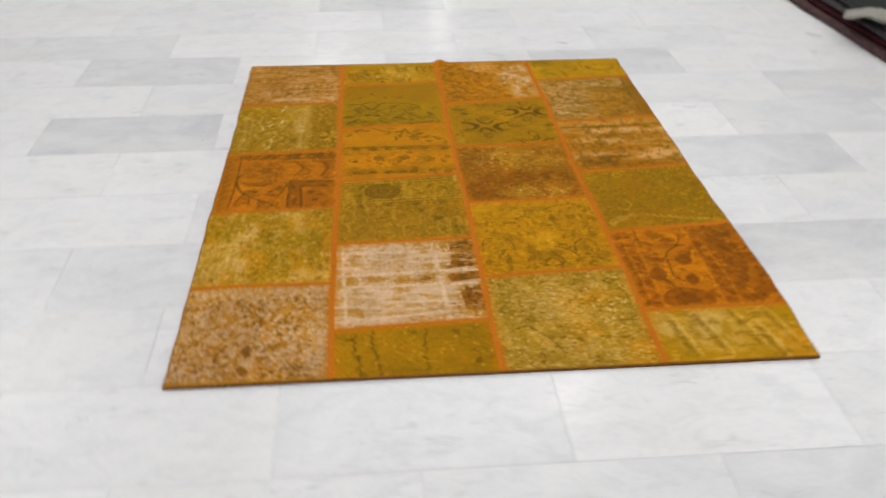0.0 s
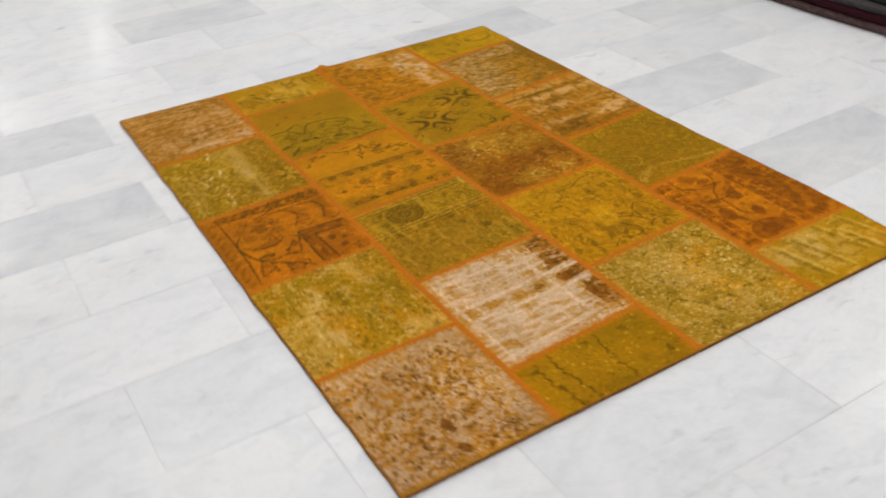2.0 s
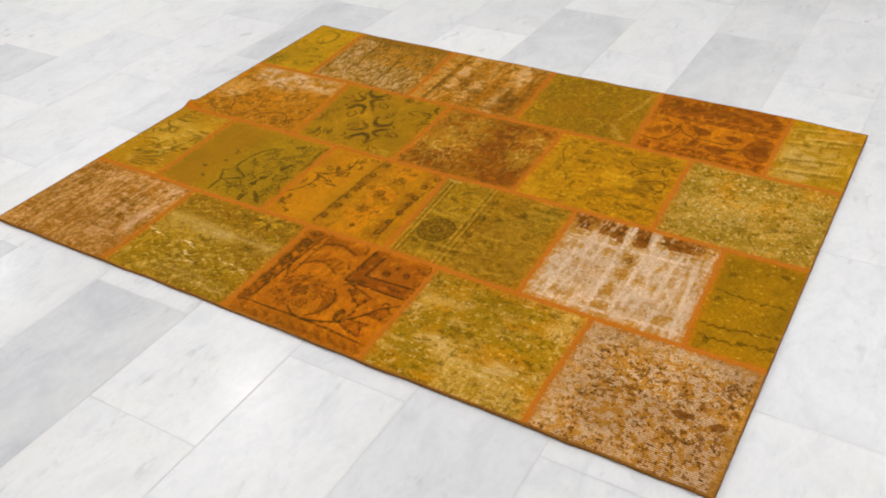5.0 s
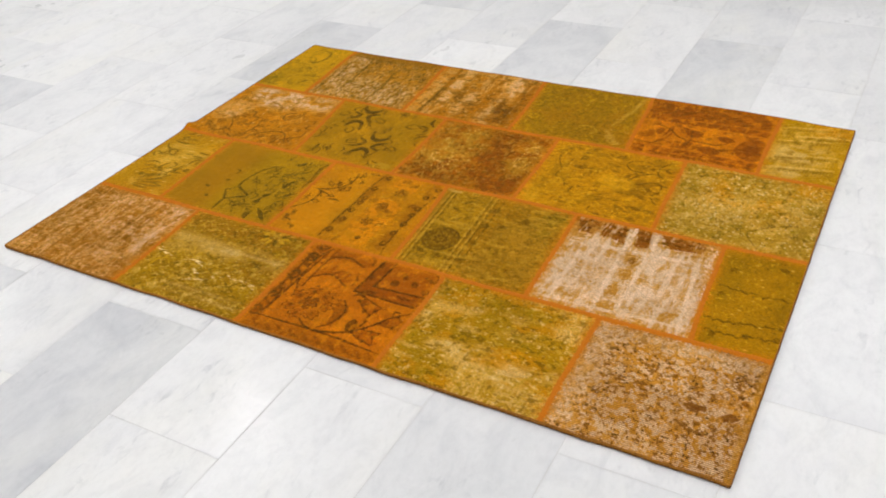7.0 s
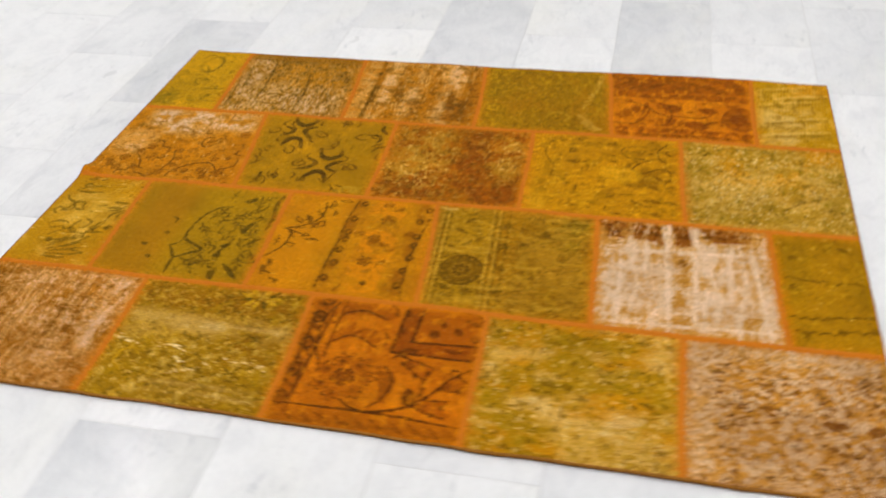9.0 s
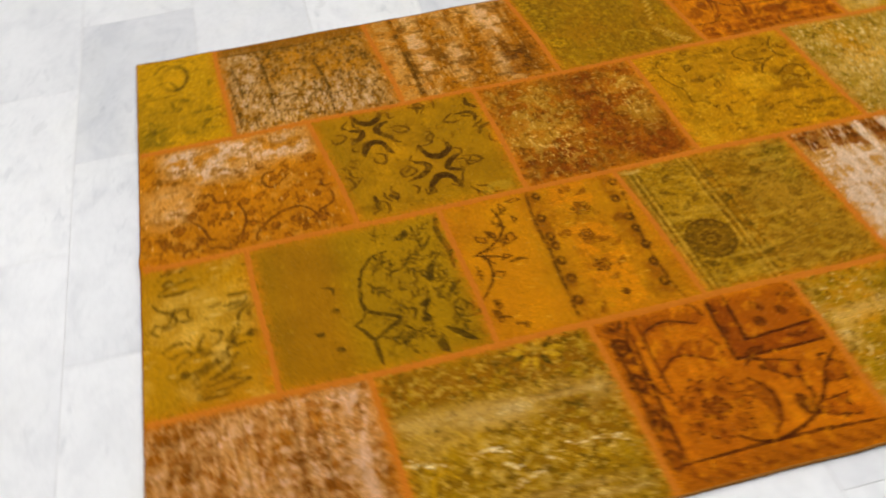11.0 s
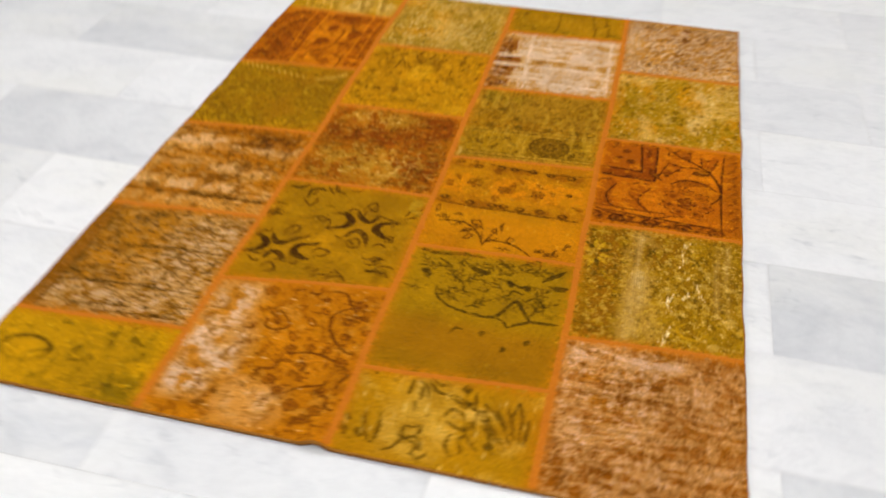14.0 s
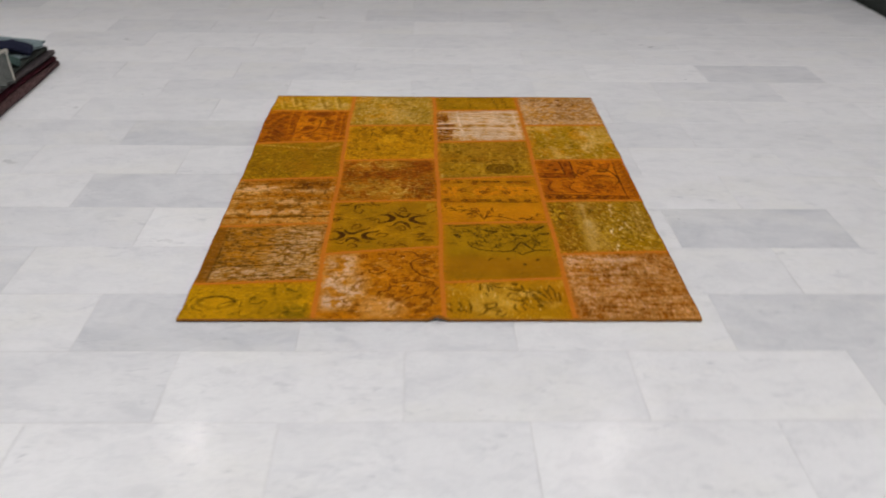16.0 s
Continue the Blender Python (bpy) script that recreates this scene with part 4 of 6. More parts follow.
def paint_medallion(p):
    p.mottle([(184, 130, 20), (170, 120, 18)], 18, 12, 1)
    p.mix((172, 116, 20), p.within(0.36, 0.76, 0.57, 0.80, 0.03) * 0.6)
    p.mix((178, 140, 24), p.within(0.36, 0.76, 0.822, 0.938, 0.003) * 0.85, -0.3)
    p.mix((150, 132, 40), p.within(0.36, 0.76, 0.945, 1.0, 0.003) * 0.9, -0.5)
    p.mix((150, 118, 26), p.within(0.36, 0.76, 0.59, 0.76, 0.03) * 0.5, -0.45)
    p.tufts((206, 178, 84), 0.0065, 0.0075, 0.12, 0.7, 2)
    p.tufts((104, 76, 8), 0.0070, 0.0065, 0.12, 0.6, 3, 1 - 0.5 * p.within(0.36, 0.76, 0.57, 0.79, 0.02))
    p.mix((176, 136, 52), p.within(0.38, 0.74, 0.58, 0.77, 0.03) * step(0.40, 0.62, p.n(12, 10, 35, 3)) * 0.6)
    p.tufts((70, 80, 8), 0.010, 0.008, 0.35, 0.8, 4, p.within(0.66, 0.735, 0.60, 0.67, 0.012))
    for y in (0.945, 0.931, 0.822, 0.806):
        p.stroke([(0.36, y - 0.012), (0.76, y + 0.014)], 0.0050, (208, 176, 80), 0.7, 0.4)
        p.stroke([(0.36, y - 0.018), (0.76, y + 0.008)], 0.0045, (94, 70, 8), 0.7, 0.4)
    p.stroke([(0.36, 0.772), (0.76, 0.796)], 0.004, (88, 70, 10), 0.7, 0.4)
    for x, y in ((0.60, 0.878), (0.645, 0.90), (0.69, 0.885), (0.62, 0.85), (0.44, 0.90), (0.435, 0.85), (0.66, 0.86), (0.58, 0.91)):
        p.leaf(x, y, 60 * math.sin(90 * x), 0.035, 0.014, (110, 80, 10), 0.8)
    for x, y in ((0.607, 0.746), (0.52, 0.785), (0.60, 0.79), (0.68, 0.795), (0.44, 0.78), (0.50, 0.72), (0.66, 0.70)):
        p.flower(x, y, 0.014, 5, (104, 78, 12), None, 0.75)
    p.flower(0.700, 0.632, 0.024, 7, (168, 150, 50), (72, 66, 10), 0.7)
    p.speckle((124, 84, 12), 100, 0.36, 0.5, 1, 0.4)
    p.speckle((184, 142, 46), 95, 0.32, 0.45, 2, 0.4)
    p.mix((150, 130, 30), p.within(0.60, 0.75, 0.58, 0.66, 0.03) * step(0.42, 0.58, p.n(40, 30, 27, 3)) * 0.6)
    p.speckle((84, 64, 10), 120, 0.2, 0.6, 3)
    p.filigree((104, 76, 8), 34, 0.0045, 0.32, 2, p.within(0.36, 0.76, 0.57, 0.80, 0.02), 0.8)
    p.filigree((196, 160, 50), 30, 0.005, 0.4, 3, p.within(0.36, 0.76, 0.57, 0.80, 0.02), 0.8)
    p.streaks((200, 170, 74), "y", 70, 0.55, 0.4, 5, 0.2, 6)
    p.disc(0.502, 0.872, 0.054, 0.050, (100, 64, 5), 0.85, 0, 0.3)
    p.disc(0.502, 0.872, 0.036, 0.034, (136, 98, 12), 0.7)
    p.flower(0.502, 0.872, 0.028, 8, (110, 70, 8), (176, 138, 40), 0.7)
    for k in range(14):
        q = 2 * math.pi * k / 14
        p.disc(0.502 + 0.044 * math.cos(q), 0.872 + 0.041 * math.sin(q), 0.004, 0.004, (164, 124, 26), 0.7)
    p.mix((214, 196, 124), p.within(0.726, 0.740, 0.930, 0.975, 0.003) * 0.7)


def paint_gold_border(p):
    dark, mid = (88, 42, 2), (142, 74, 3)
    p.mottle([(206, 136, 8), (192, 119, 8)], 16, 12, 1)
    p.speckle((160, 92, 8), 100, 0.32, 0.35, 11, 0.5)
    p.mix((210, 132, 6), p.within(0.36, 0.60, 1.205, 1.34, 0.03) * 0.6)
    p.speckle((214, 144, 14), 120, 0.28, 0.3, 12)
    for y0 in (1.172, 1.008):
        p.mix((150, 78, 4), np.exp(-(((p.Y - y0) / 0.017) ** 2)) * (0.25 + 0.5 * step(0.40, 0.62, p.n(40, 30, 33, 2))) * step(0.36, 0.385, p.X) * 0.9)
    p.mix((222, 132, 4), p.within(0.38, 0.74, 1.045, 1.135, 0.012) * step(0.42, 0.60, p.n(24, 24, 34, 2)) * 0.6)
    p.curve([(0.738, 1.177), (0.652, 1.185), (0.563, 1.182), (0.438, 1.185), (0.389, 1.185)], 0.0075, dark, 0.7, 0.6, 0.2)
    p.curve([(0.721, 0.979), (0.631, 0.991), (0.522, 0.997), (0.432, 0.993), (0.371, 0.981)], 0.0070, dark, 0.65, 0.65, 0.2)
    for x, y in [(0.719, 1.159), (0.653, 1.169), (0.598, 1.169), (0.571, 1.167), (0.53, 1.169), (0.481, 1.167), (0.427, 1.173), (0.713, 0.993), (0.664, 1.007), (0.606, 1.001), (0.572, 0.999), (0.524, 0.998), (0.478, 1.002), (0.426, 1.003)]:
        p.disc(x, y, 0.013, 0.010, dark, 0.8, 0.3)
    for (x, y), r in zip([(0.657, 1.083), (0.582, 1.099), (0.497, 1.099), (0.422, 1.08)], (0.021, 0.016, 0.018, 0.008)):
        p.flower(x, y, r, 6, mid, dark, 0.6, 20, 0.45)
    for pts in ([(0.73, 1.087), (0.713, 1.088), (0.711, 1.109), (0.727, 1.108)], [(0.623, 1.014), (0.608, 1.003), (0.601, 1.03), (0.614, 1.032)], [(0.573, 1.081), (0.561, 1.055), (0.554, 1.098), (0.567, 1.112)], [(0.508, 1.05), (0.494, 1.052), (0.486, 1.07), (0.501, 1.064)], [(0.608, 1.129), (0.59, 1.127), (0.587, 1.15), (0.603, 1.149)], [(0.472, 1.075), (0.455, 1.079), (0.46, 1.098)], [(0.715, 1.058), (0.698, 1.059), (0.696, 1.084)], [(0.554, 1.04), (0.538, 1.048), (0.541, 1.066)], [(0.412, 1.127), (0.38, 1.131), (0.389, 1.143)]):
        p.blob(pts, mid, 0.75, 0.4)
    p.tufts((146, 84, 6), 0.012, 0.010, 0.20, 0.5, 5, p.within(0.38, 0.74, 1.02, 1.17, 0.012))
    p.tufts((220, 160, 40), 0.010, 0.006, 0.10, 0.5, 6, p.within(0.38, 0.74, 1.02, 1.17, 0.012))
    # a budding twig
    p.curve([(0.709, 1.259), (0.676, 1.251), (0.647, 1.253), (0.62, 1.271), (0.604, 1.296), (0.59, 1.33)], 0.006, dark, 0.85, 0.3)
    p.curve([(0.592, 1.324), (0.579, 1.307), (0.551, 1.304), (0.523, 1.309), (0.498, 1.325), (0.475, 1.342)], 0.006, dark, 0.85, 0.3)
    p.curve([(0.589, 1.319), (0.579, 1.288), (0.569, 1.269)], 0.006, dark, 0.8, 0.3)
    p.curve([(0.557, 1.267), (0.56, 1.246), (0.556, 1.229)], 0.007, dark, 0.8, 0.3)
    for pts in ([(0.635, 1.24), (0.615, 1.234), (0.605, 1.252), (0.614, 1.268), (0.627, 1.255)], [(0.641, 1.313), (0.633, 1.295), (0.617, 1.292), (0.625, 1.31)], [(0.65, 1.285), (0.64, 1.272), (0.623, 1.276)], [(0.581, 1.271), (0.572, 1.255), (0.566, 1.278)], [(0.541, 1.299), (0.535, 1.282), (0.52, 1.29), (0.529, 1.305)], [(0.679, 1.225), (0.668, 1.216), (0.658, 1.227)], [(0.721, 1.241), (0.706, 1.23), (0.704, 1.245)], [(0.729, 1.205), (0.721, 1.193), (0.717, 1.215), (0.723, 1.226)]):
        p.blob(pts, (176, 104, 6), 0.4, 0.3, dark, False)
    for x, y, a in ((0.66, 1.255, 40), (0.64, 1.285, 200), (0.60, 1.29, 100), (0.57, 1.30, 30), (0.55, 1.33, 180), (0.69, 1.25, 300), (0.62, 1.255, 150)):
        p.sprig(x, y, a, 4, 0.024, dark, 0.7)
    for a, b in zip([(0.469, 1.312), (0.445, 1.321), (0.423, 1.301), (0.404, 1.296)], [(0.456, 1.316), (0.435, 1.324), (0.424, 1.322), (0.399, 1.28)]):
        p.curve([a, ((a[0] + b[0]) / 2 + 0.006, (a[1] + b[1]) / 2 + 0.008), b], 0.007, dark, 0.75, 0.3)
        p.disc(*b, 0.009, 0.007, dark, 0.7, 0.5)
    p.flecks((232, 190, 90), 26, 0.002, 0.006, "x", 0.7)


def paint_vine_olive(p):
    dark, grey = (78, 58, 4), (112, 86, 8)
    p.mottle([(166, 124, 0), (156, 117, 0)], 12, 12, 1)
    p.speckle((140, 102, 6), 120, 0.30, 0.25, 11)
    p.speckle((178, 132, 6), 120, 0.28, 0.25, 12)
    p.mix((170, 112, 3), p.within(0.36, 0.76, 1.60, 1.72, 0.04) * 0.5)
    p.mix((172, 140, 0), p.within(0.36, 0.76, 1.37, 1.58, 0.04) * 0.55)
    p.curve([(0.726, 1.375), (0.678, 1.381), (0.627, 1.371), (0.576, 1.372)], 0.012, dark, 0.8, 0.4)
    p.curve([(0.657, 1.49), (0.652, 1.519), (0.623, 1.545), (0.596, 1.555), (0.572, 1.559), (0.546, 1.562), (0.517, 1.557), (0.502, 1.534), (0.481, 1.499), (0.462, 1.526), (0.446, 1.554), (0.467, 1.569), (0.486, 1.581), (0.496, 1.568), (0.515, 1.558)], 0.0085, dark, 0.9, 0.25)
    p.curve([(0.446, 1.554), (0.418, 1.554), (0.385, 1.551)], 0.0085, dark, 0.85, 0.3)
    p.curve([(0.537, 1.434), (0.504, 1.443), (0.478, 1.454), (0.46, 1.446)], 0.009, dark, 0.75, 0.4)
    for pts in ([(0.612, 1.399), (0.593, 1.407), (0.557, 1.42), (0.564, 1.432), (0.59, 1.423)], [(0.438, 1.424), (0.42, 1.396), (0.391, 1.373), (0.394, 1.387), (0.416, 1.41)], [(0.414, 1.438), (0.399, 1.428), (0.378, 1.432), (0.392, 1.449)], [(0.703, 1.441), (0.687, 1.441), (0.679, 1.463), (0.692, 1.463)], [(0.514, 1.443), (0.503, 1.436), (0.491, 1.448), (0.501, 1.458)], [(0.477, 1.45), (0.466, 1.443), (0.455, 1.454), (0.465, 1.464)]):
        p.blob(pts, dark, 0.9, 0.2)
    for pts in ([(0.644, 1.444), (0.631, 1.435), (0.616, 1.454), (0.626, 1.465)], [(0.611, 1.452), (0.598, 1.436), (0.585, 1.45), (0.59, 1.478)], [(0.456, 1.509), (0.443, 1.494), (0.425, 1.509), (0.424, 1.535), (0.44, 1.534)], [(0.526, 1.393), (0.513, 1.377), (0.5, 1.391), (0.511, 1.406)], [(0.494, 1.361), (0.474, 1.359), (0.464, 1.374), (0.481, 1.379)], [(0.471, 1.394), (0.456, 1.38), (0.446, 1.395), (0.457, 1.41)], [(0.628, 1.508), (0.612, 1.513), (0.609, 1.53), (0.625, 1.525)], [(0.564, 1.384), (0.548, 1.39), (0.544, 1.411), (0.56, 1.402)], [(0.685, 1.419), (0.667, 1.414), (0.652, 1.431), (0.669, 1.436)], [(0.576, 1.523), (0.558, 1.522), (0.558, 1.538), (0.572, 1.536)], [(0.454, 1.472), (0.439, 1.462), (0.43, 1.476), (0.443, 1.488)]):
        x, y = sum(q[0] for q in pts) / len(pts), sum(q[1] for q in pts) / len(pts)
        p.sprig(x, y, 2400 * x + 900 * y, 5, 0.040, dark, 0.65, 0.5)
    for pts in ([(0.702, 1.448), (0.684, 1.446), (0.682, 1.472)], [(0.629, 1.452), (0.605, 1.466), (0.597, 1.494)], [(0.674, 1.397), (0.65, 1.413), (0.653, 1.425)], [(0.532, 1.382), (0.507, 1.404), (0.509, 1.418)], [(0.497, 1.383), (0.481, 1.395), (0.464, 1.381)], [(0.499, 1.488), (0.493, 1.469), (0.47, 1.474)], [(0.467, 1.352), (0.45, 1.354), (0.449, 1.38)], [(0.57, 1.481), (0.551, 1.485), (0.545, 1.47)], [(0.597, 1.628), (0.589, 1.61), (0.574, 1.612)], [(0.439, 1.483), (0.424, 1.499), (0.421, 1.527)], [(0.548, 1.39), (0.532, 1.407), (0.532, 1.424)]):
        p.curve(pts, 0.0065, dark, 0.75, 0.4)
    rng = np.random.default_rng(31)
    for x in np.arange(0.40, 0.74, 0.058):
        for y in (1.40, 1.455, 1.51):
            p.sprig(x + rng.uniform(-0.02, 0.02), y + rng.uniform(-0.018, 0.018), rng.uniform(0, 360), 4, 0.032, grey if rng.random() < 0.5 else dark, 0.6, 0.55)
    for x, y in [(0.533, 1.613), (0.484, 1.649), (0.439, 1.619)]:
        p.leaf(x, y, 75, 0.020, 0.013, dark, 0.75)
    p.tufts((190, 150, 24), 0.010, 0.007, 0.12, 0.4, 4, p.within(0.38, 0.74, 1.375, 1.59, 0.012))
    p.tufts((84, 66, 5), 0.008, 0.006, 0.12, 0.5, 5, p.within(0.38, 0.74, 1.375, 1.56, 0.012))
    p.flecks((206, 172, 70), 20, 0.003, 0.003, "x", 0.7)


def paint_mustard_fan(p):
    dark, mid = (104, 76, 5), (140, 106, 8)
    p.mottle([(194, 142, 5), (180, 130, 6)], 14, 14, 1)
    p.speckle((164, 118, 8), 110, 0.28, 0.3, 11)
    p.mix((208, 176, 84), p.within(0.545, 0.66, 1.76, 1.96, 0.03) * (0.35 + 0.5 * step(0.40, 0.60, p.n(30, 30, 3))), 0.1)
    p.mix((186, 124, 10), p.within(0.36, 0.44, 1.74, 1.90, 0.03) * 0.5)
    p.wear((218, 188, 104), 0.4, 1, 0.15)
    for pts in ([(0.701, 1.868), (0.696, 1.898), (0.683, 1.926), (0.67, 1.94)], [(0.672, 1.867), (0.667, 1.902), (0.668, 1.938)], [(0.631, 1.77), (0.635, 1.807)], [(0.61, 1.781), (0.609, 1.817)], [(0.601, 1.769), (0.581, 1.79), (0.554, 1.795)], [(0.71, 1.754), (0.708, 1.774)], [(0.647, 1.951), (0.629, 1.937), (0.62, 1.915), (0.622, 1.889), (0.6, 1.884)], [(0.63, 1.908), (0.591, 1.924), (0.594, 1.945)], [(0.6, 1.906), (0.591, 1.893), (0.593, 1.878)], [(0.508, 1.777), (0.504, 1.82)], [(0.551, 1.801), (0.529, 1.808), (0.504, 1.801)]):
        p.curve(pts, 0.0080, dark, 0.8, 0.35)
    for pts in ([(0.538, 1.771), (0.529, 1.759), (0.518, 1.769), (0.525, 1.782)], [(0.709, 1.916), (0.696, 1.913), (0.69, 1.928), (0.701, 1.931)], [(0.739, 1.918), (0.733, 1.904), (0.719, 1.921), (0.725, 1.935)], [(0.738, 1.892), (0.728, 1.88), (0.721, 1.898)]):
        p.blob(pts, dark, 0.75, 0.35)
    cx, cy = 0.463, 1.897
    p.disc(cx, cy, 0.010, 0.010, dark, 0.85)
    for pts in ([(0.486, 1.801), (0.479, 1.825), (0.462, 1.857), (0.439, 1.886)], [(0.486, 1.801), (0.468, 1.817), (0.446, 1.843), (0.428, 1.881)], [(0.462, 1.81), (0.441, 1.845)], [(0.442, 1.801), (0.431, 1.843)], [(0.424, 1.784), (0.415, 1.813), (0.413, 1.845), (0.412, 1.874)], [(0.424, 1.784), (0.43, 1.806), (0.43, 1.83), (0.422, 1.871)], [(0.482, 1.839), (0.467, 1.861), (0.45, 1.883)], [(0.401, 1.82), (0.4, 1.851), (0.403, 1.876)], [(0.509, 1.878), (0.516, 1.896), (0.508, 1.923)], [(0.508, 1.849), (0.512, 1.872), (0.499, 1.895), (0.481, 1.911)], [(0.496, 1.824), (0.499, 1.846), (0.493, 1.871)], [(0.485, 1.853), (0.47, 1.866), (0.46, 1.897)], [(0.621, 1.772), (0.603, 1.781), (0.596, 1.808)], [(0.599, 1.759), (0.583, 1.772), (0.564, 1.769)], [(0.549, 1.792), (0.524, 1.801), (0.504, 1.818), (0.487, 1.818)], [(0.537, 1.772), (0.526, 1.777), (0.525, 1.789)], [(0.487, 1.818), (0.486, 1.837), (0.475, 1.836)], [(0.615, 1.918), (0.603, 1.907), (0.586, 1.914), (0.581, 1.936)], [(0.597, 1.946), (0.58, 1.951), (0.568, 1.941)], [(0.618, 1.824), (0.614, 1.846)]):
        p.curve(pts, 0.0080, dark, 0.68, 0.4, 0.4)
    for pts in ([(0.556, 1.846), (0.546, 1.827), (0.524, 1.832), (0.514, 1.853)], [(0.551, 1.858), (0.527, 1.868), (0.508, 1.868), (0.502, 1.85)], [(0.535, 1.886), (0.54, 1.911), (0.527, 1.935)], [(0.537, 1.805), (0.523, 1.817), (0.514, 1.804)]):
        p.curve(pts, 0.008, dark, 0.75, 0.4)
    p.tufts((120, 88, 8), 0.008, 0.006, 0.07, 0.5, 5)
    p.flecks((236, 214, 140), 50, 0.002, 0.008, "x", 0.7)


def paint_sand(p):
    p.mottle([(180, 154, 74), (168, 144, 58)], 14, 14, 1)
    p.mix((214, 184, 112), p.within(0.86, 0.98, 0.05, 0.38, 0.06) * step(0.34, 0.56, p.n(30, 18, 5)) * 0.8, 0.2)
    p.mix((204, 140, 14), p.within(0.95, 1.13, 0.0, 0.30, 0.06) * step(0.40, 0.62, p.n(14, 12, 7, 3)) * 0.75)
    p.tufts((134, 114, 34), 0.0120, 0.0085, 0.24, 0.6, 1)
    p.tufts((212, 192, 132), 0.0120, 0.0085, 0.26, 0.6, 2)
    p.tufts((92, 76, 10), 0.0075, 0.0065, 0.11, 0.85, 3)
    p.tufts((146, 138, 24), 0.012, 0.009, 0.14, 0.6, 4)
    p.tufts((236, 214, 152), 0.0055, 0.0045, 0.07, 0.85, 5)
    for pts in ([(0.77, 0.13), (0.82, 0.16), (0.85, 0.14), (0.88, 0.10), (0.90, 0.05)], [(1.03, 0.35), (1.07, 0.33), (1.10, 0.28), (1.10, 0.22)], [(0.97, 0.08), (1.0, 0.11), (1.05, 0.10), (1.09, 0.12)]):
        p.curve(pts, 0.006, (96, 76, 10), 0.7, 0.7)
    p.streaks((210, 180, 110), "y", 60, 0.54, 0.4, 6, 0.2, 6)


def paint_gold_vine(p):
    dark = (98, 62, 4)
    p.mottle([(202, 148, 8), (188, 132, 8)], 18, 18, 1)
    p.speckle((158, 106, 8), 120, 0.30, 0.35, 11)
    p.speckle((214, 162, 30), 120, 0.28, 0.35, 12)
    p.mix((150, 104, 10), p.within(0.84, 0.98, 0.43, 0.52, 0.02) * step(0.46, 0.56, p.n(44, 44, 3, 3)) * 0.85)
    p.mix((160, 116, 12), step(0.58, 0.68, p.n(34, 34, 4, 3)) * 0.7)
    p.curve([(0.866, 0.412), (0.90, 0.437), (0.93, 0.424), (0.965, 0.427), (0.975, 0.455), (0.952, 0.49), (0.965, 0.52), (1.0, 0.50), (1.015, 0.478), (1.022, 0.53), (1.05, 0.553), (1.075, 0.535), (1.08, 0.49)], 0.005, dark, 0.9, 0.3)
    p.curve([(1.0, 0.415), (1.02, 0.45), (1.055, 0.458), (1.09, 0.44), (1.105, 0.41)], 0.005, dark, 0.85, 0.35)
    p.disc(1.055, 0.425, 0.018, 0.014, dark, 0.7, 0.5)
    p.curve([(0.87, 0.675), (0.905, 0.69), (0.915, 0.72), (0.96, 0.72), (1.0, 0.742), (1.03, 0.75)], 0.005, dark, 0.85, 0.4)
    p.curve([(1.055, 0.745), (1.08, 0.738), (1.10, 0.70)], 0.005, dark, 0.8, 0.4)
    p.curve([(0.765, 0.53), (0.775, 0.57), (0.80, 0.575)], 0.005, dark, 0.7, 0.4)
    p.curve([(0.83, 0.64), (0.85, 0.655), (0.875, 0.655)], 0.005, dark, 0.7, 0.5)
    p.curve([(1.09, 0.58), (1.075, 0.60), (1.095, 0.625)], 0.005, dark, 0.7, 0.4)
    for x, y in ((0.786, 0.500), (0.844, 0.567), (0.911, 0.592), (1.037, 0.679), (1.099, 0.661), (0.985, 0.665), (0.955, 0.64)):
        p.leaf(x, y, 150, 0.034, 0.017, dark, 0.85, 0.75)
    for x, y in ((0.828, 0.474), (0.83, 0.455), (0.826, 0.42), (1.05, 0.51), (0.985, 0.68), (0.775, 0.455), (0.93, 0.46), (0.895, 0.468)):
        p.leaf(x, y, 80, 0.035, 0.020, (132, 88, 8), 0.75)
    p.tufts((118, 78, 4), 0.008, 0.014, 0.09, 0.95, 2)
    p.tufts((150, 104, 6), 0.010, 0.016, 0.14, 0.7, 3)
    p.tufts((222, 176, 40), 0.010, 0.014, 0.12, 0.6, 4)
    p.wear((206, 162, 40), 0.3, 2)
    p.flecks((236, 204, 96), 46, 0.004, 0.0022, "x", 0.8)


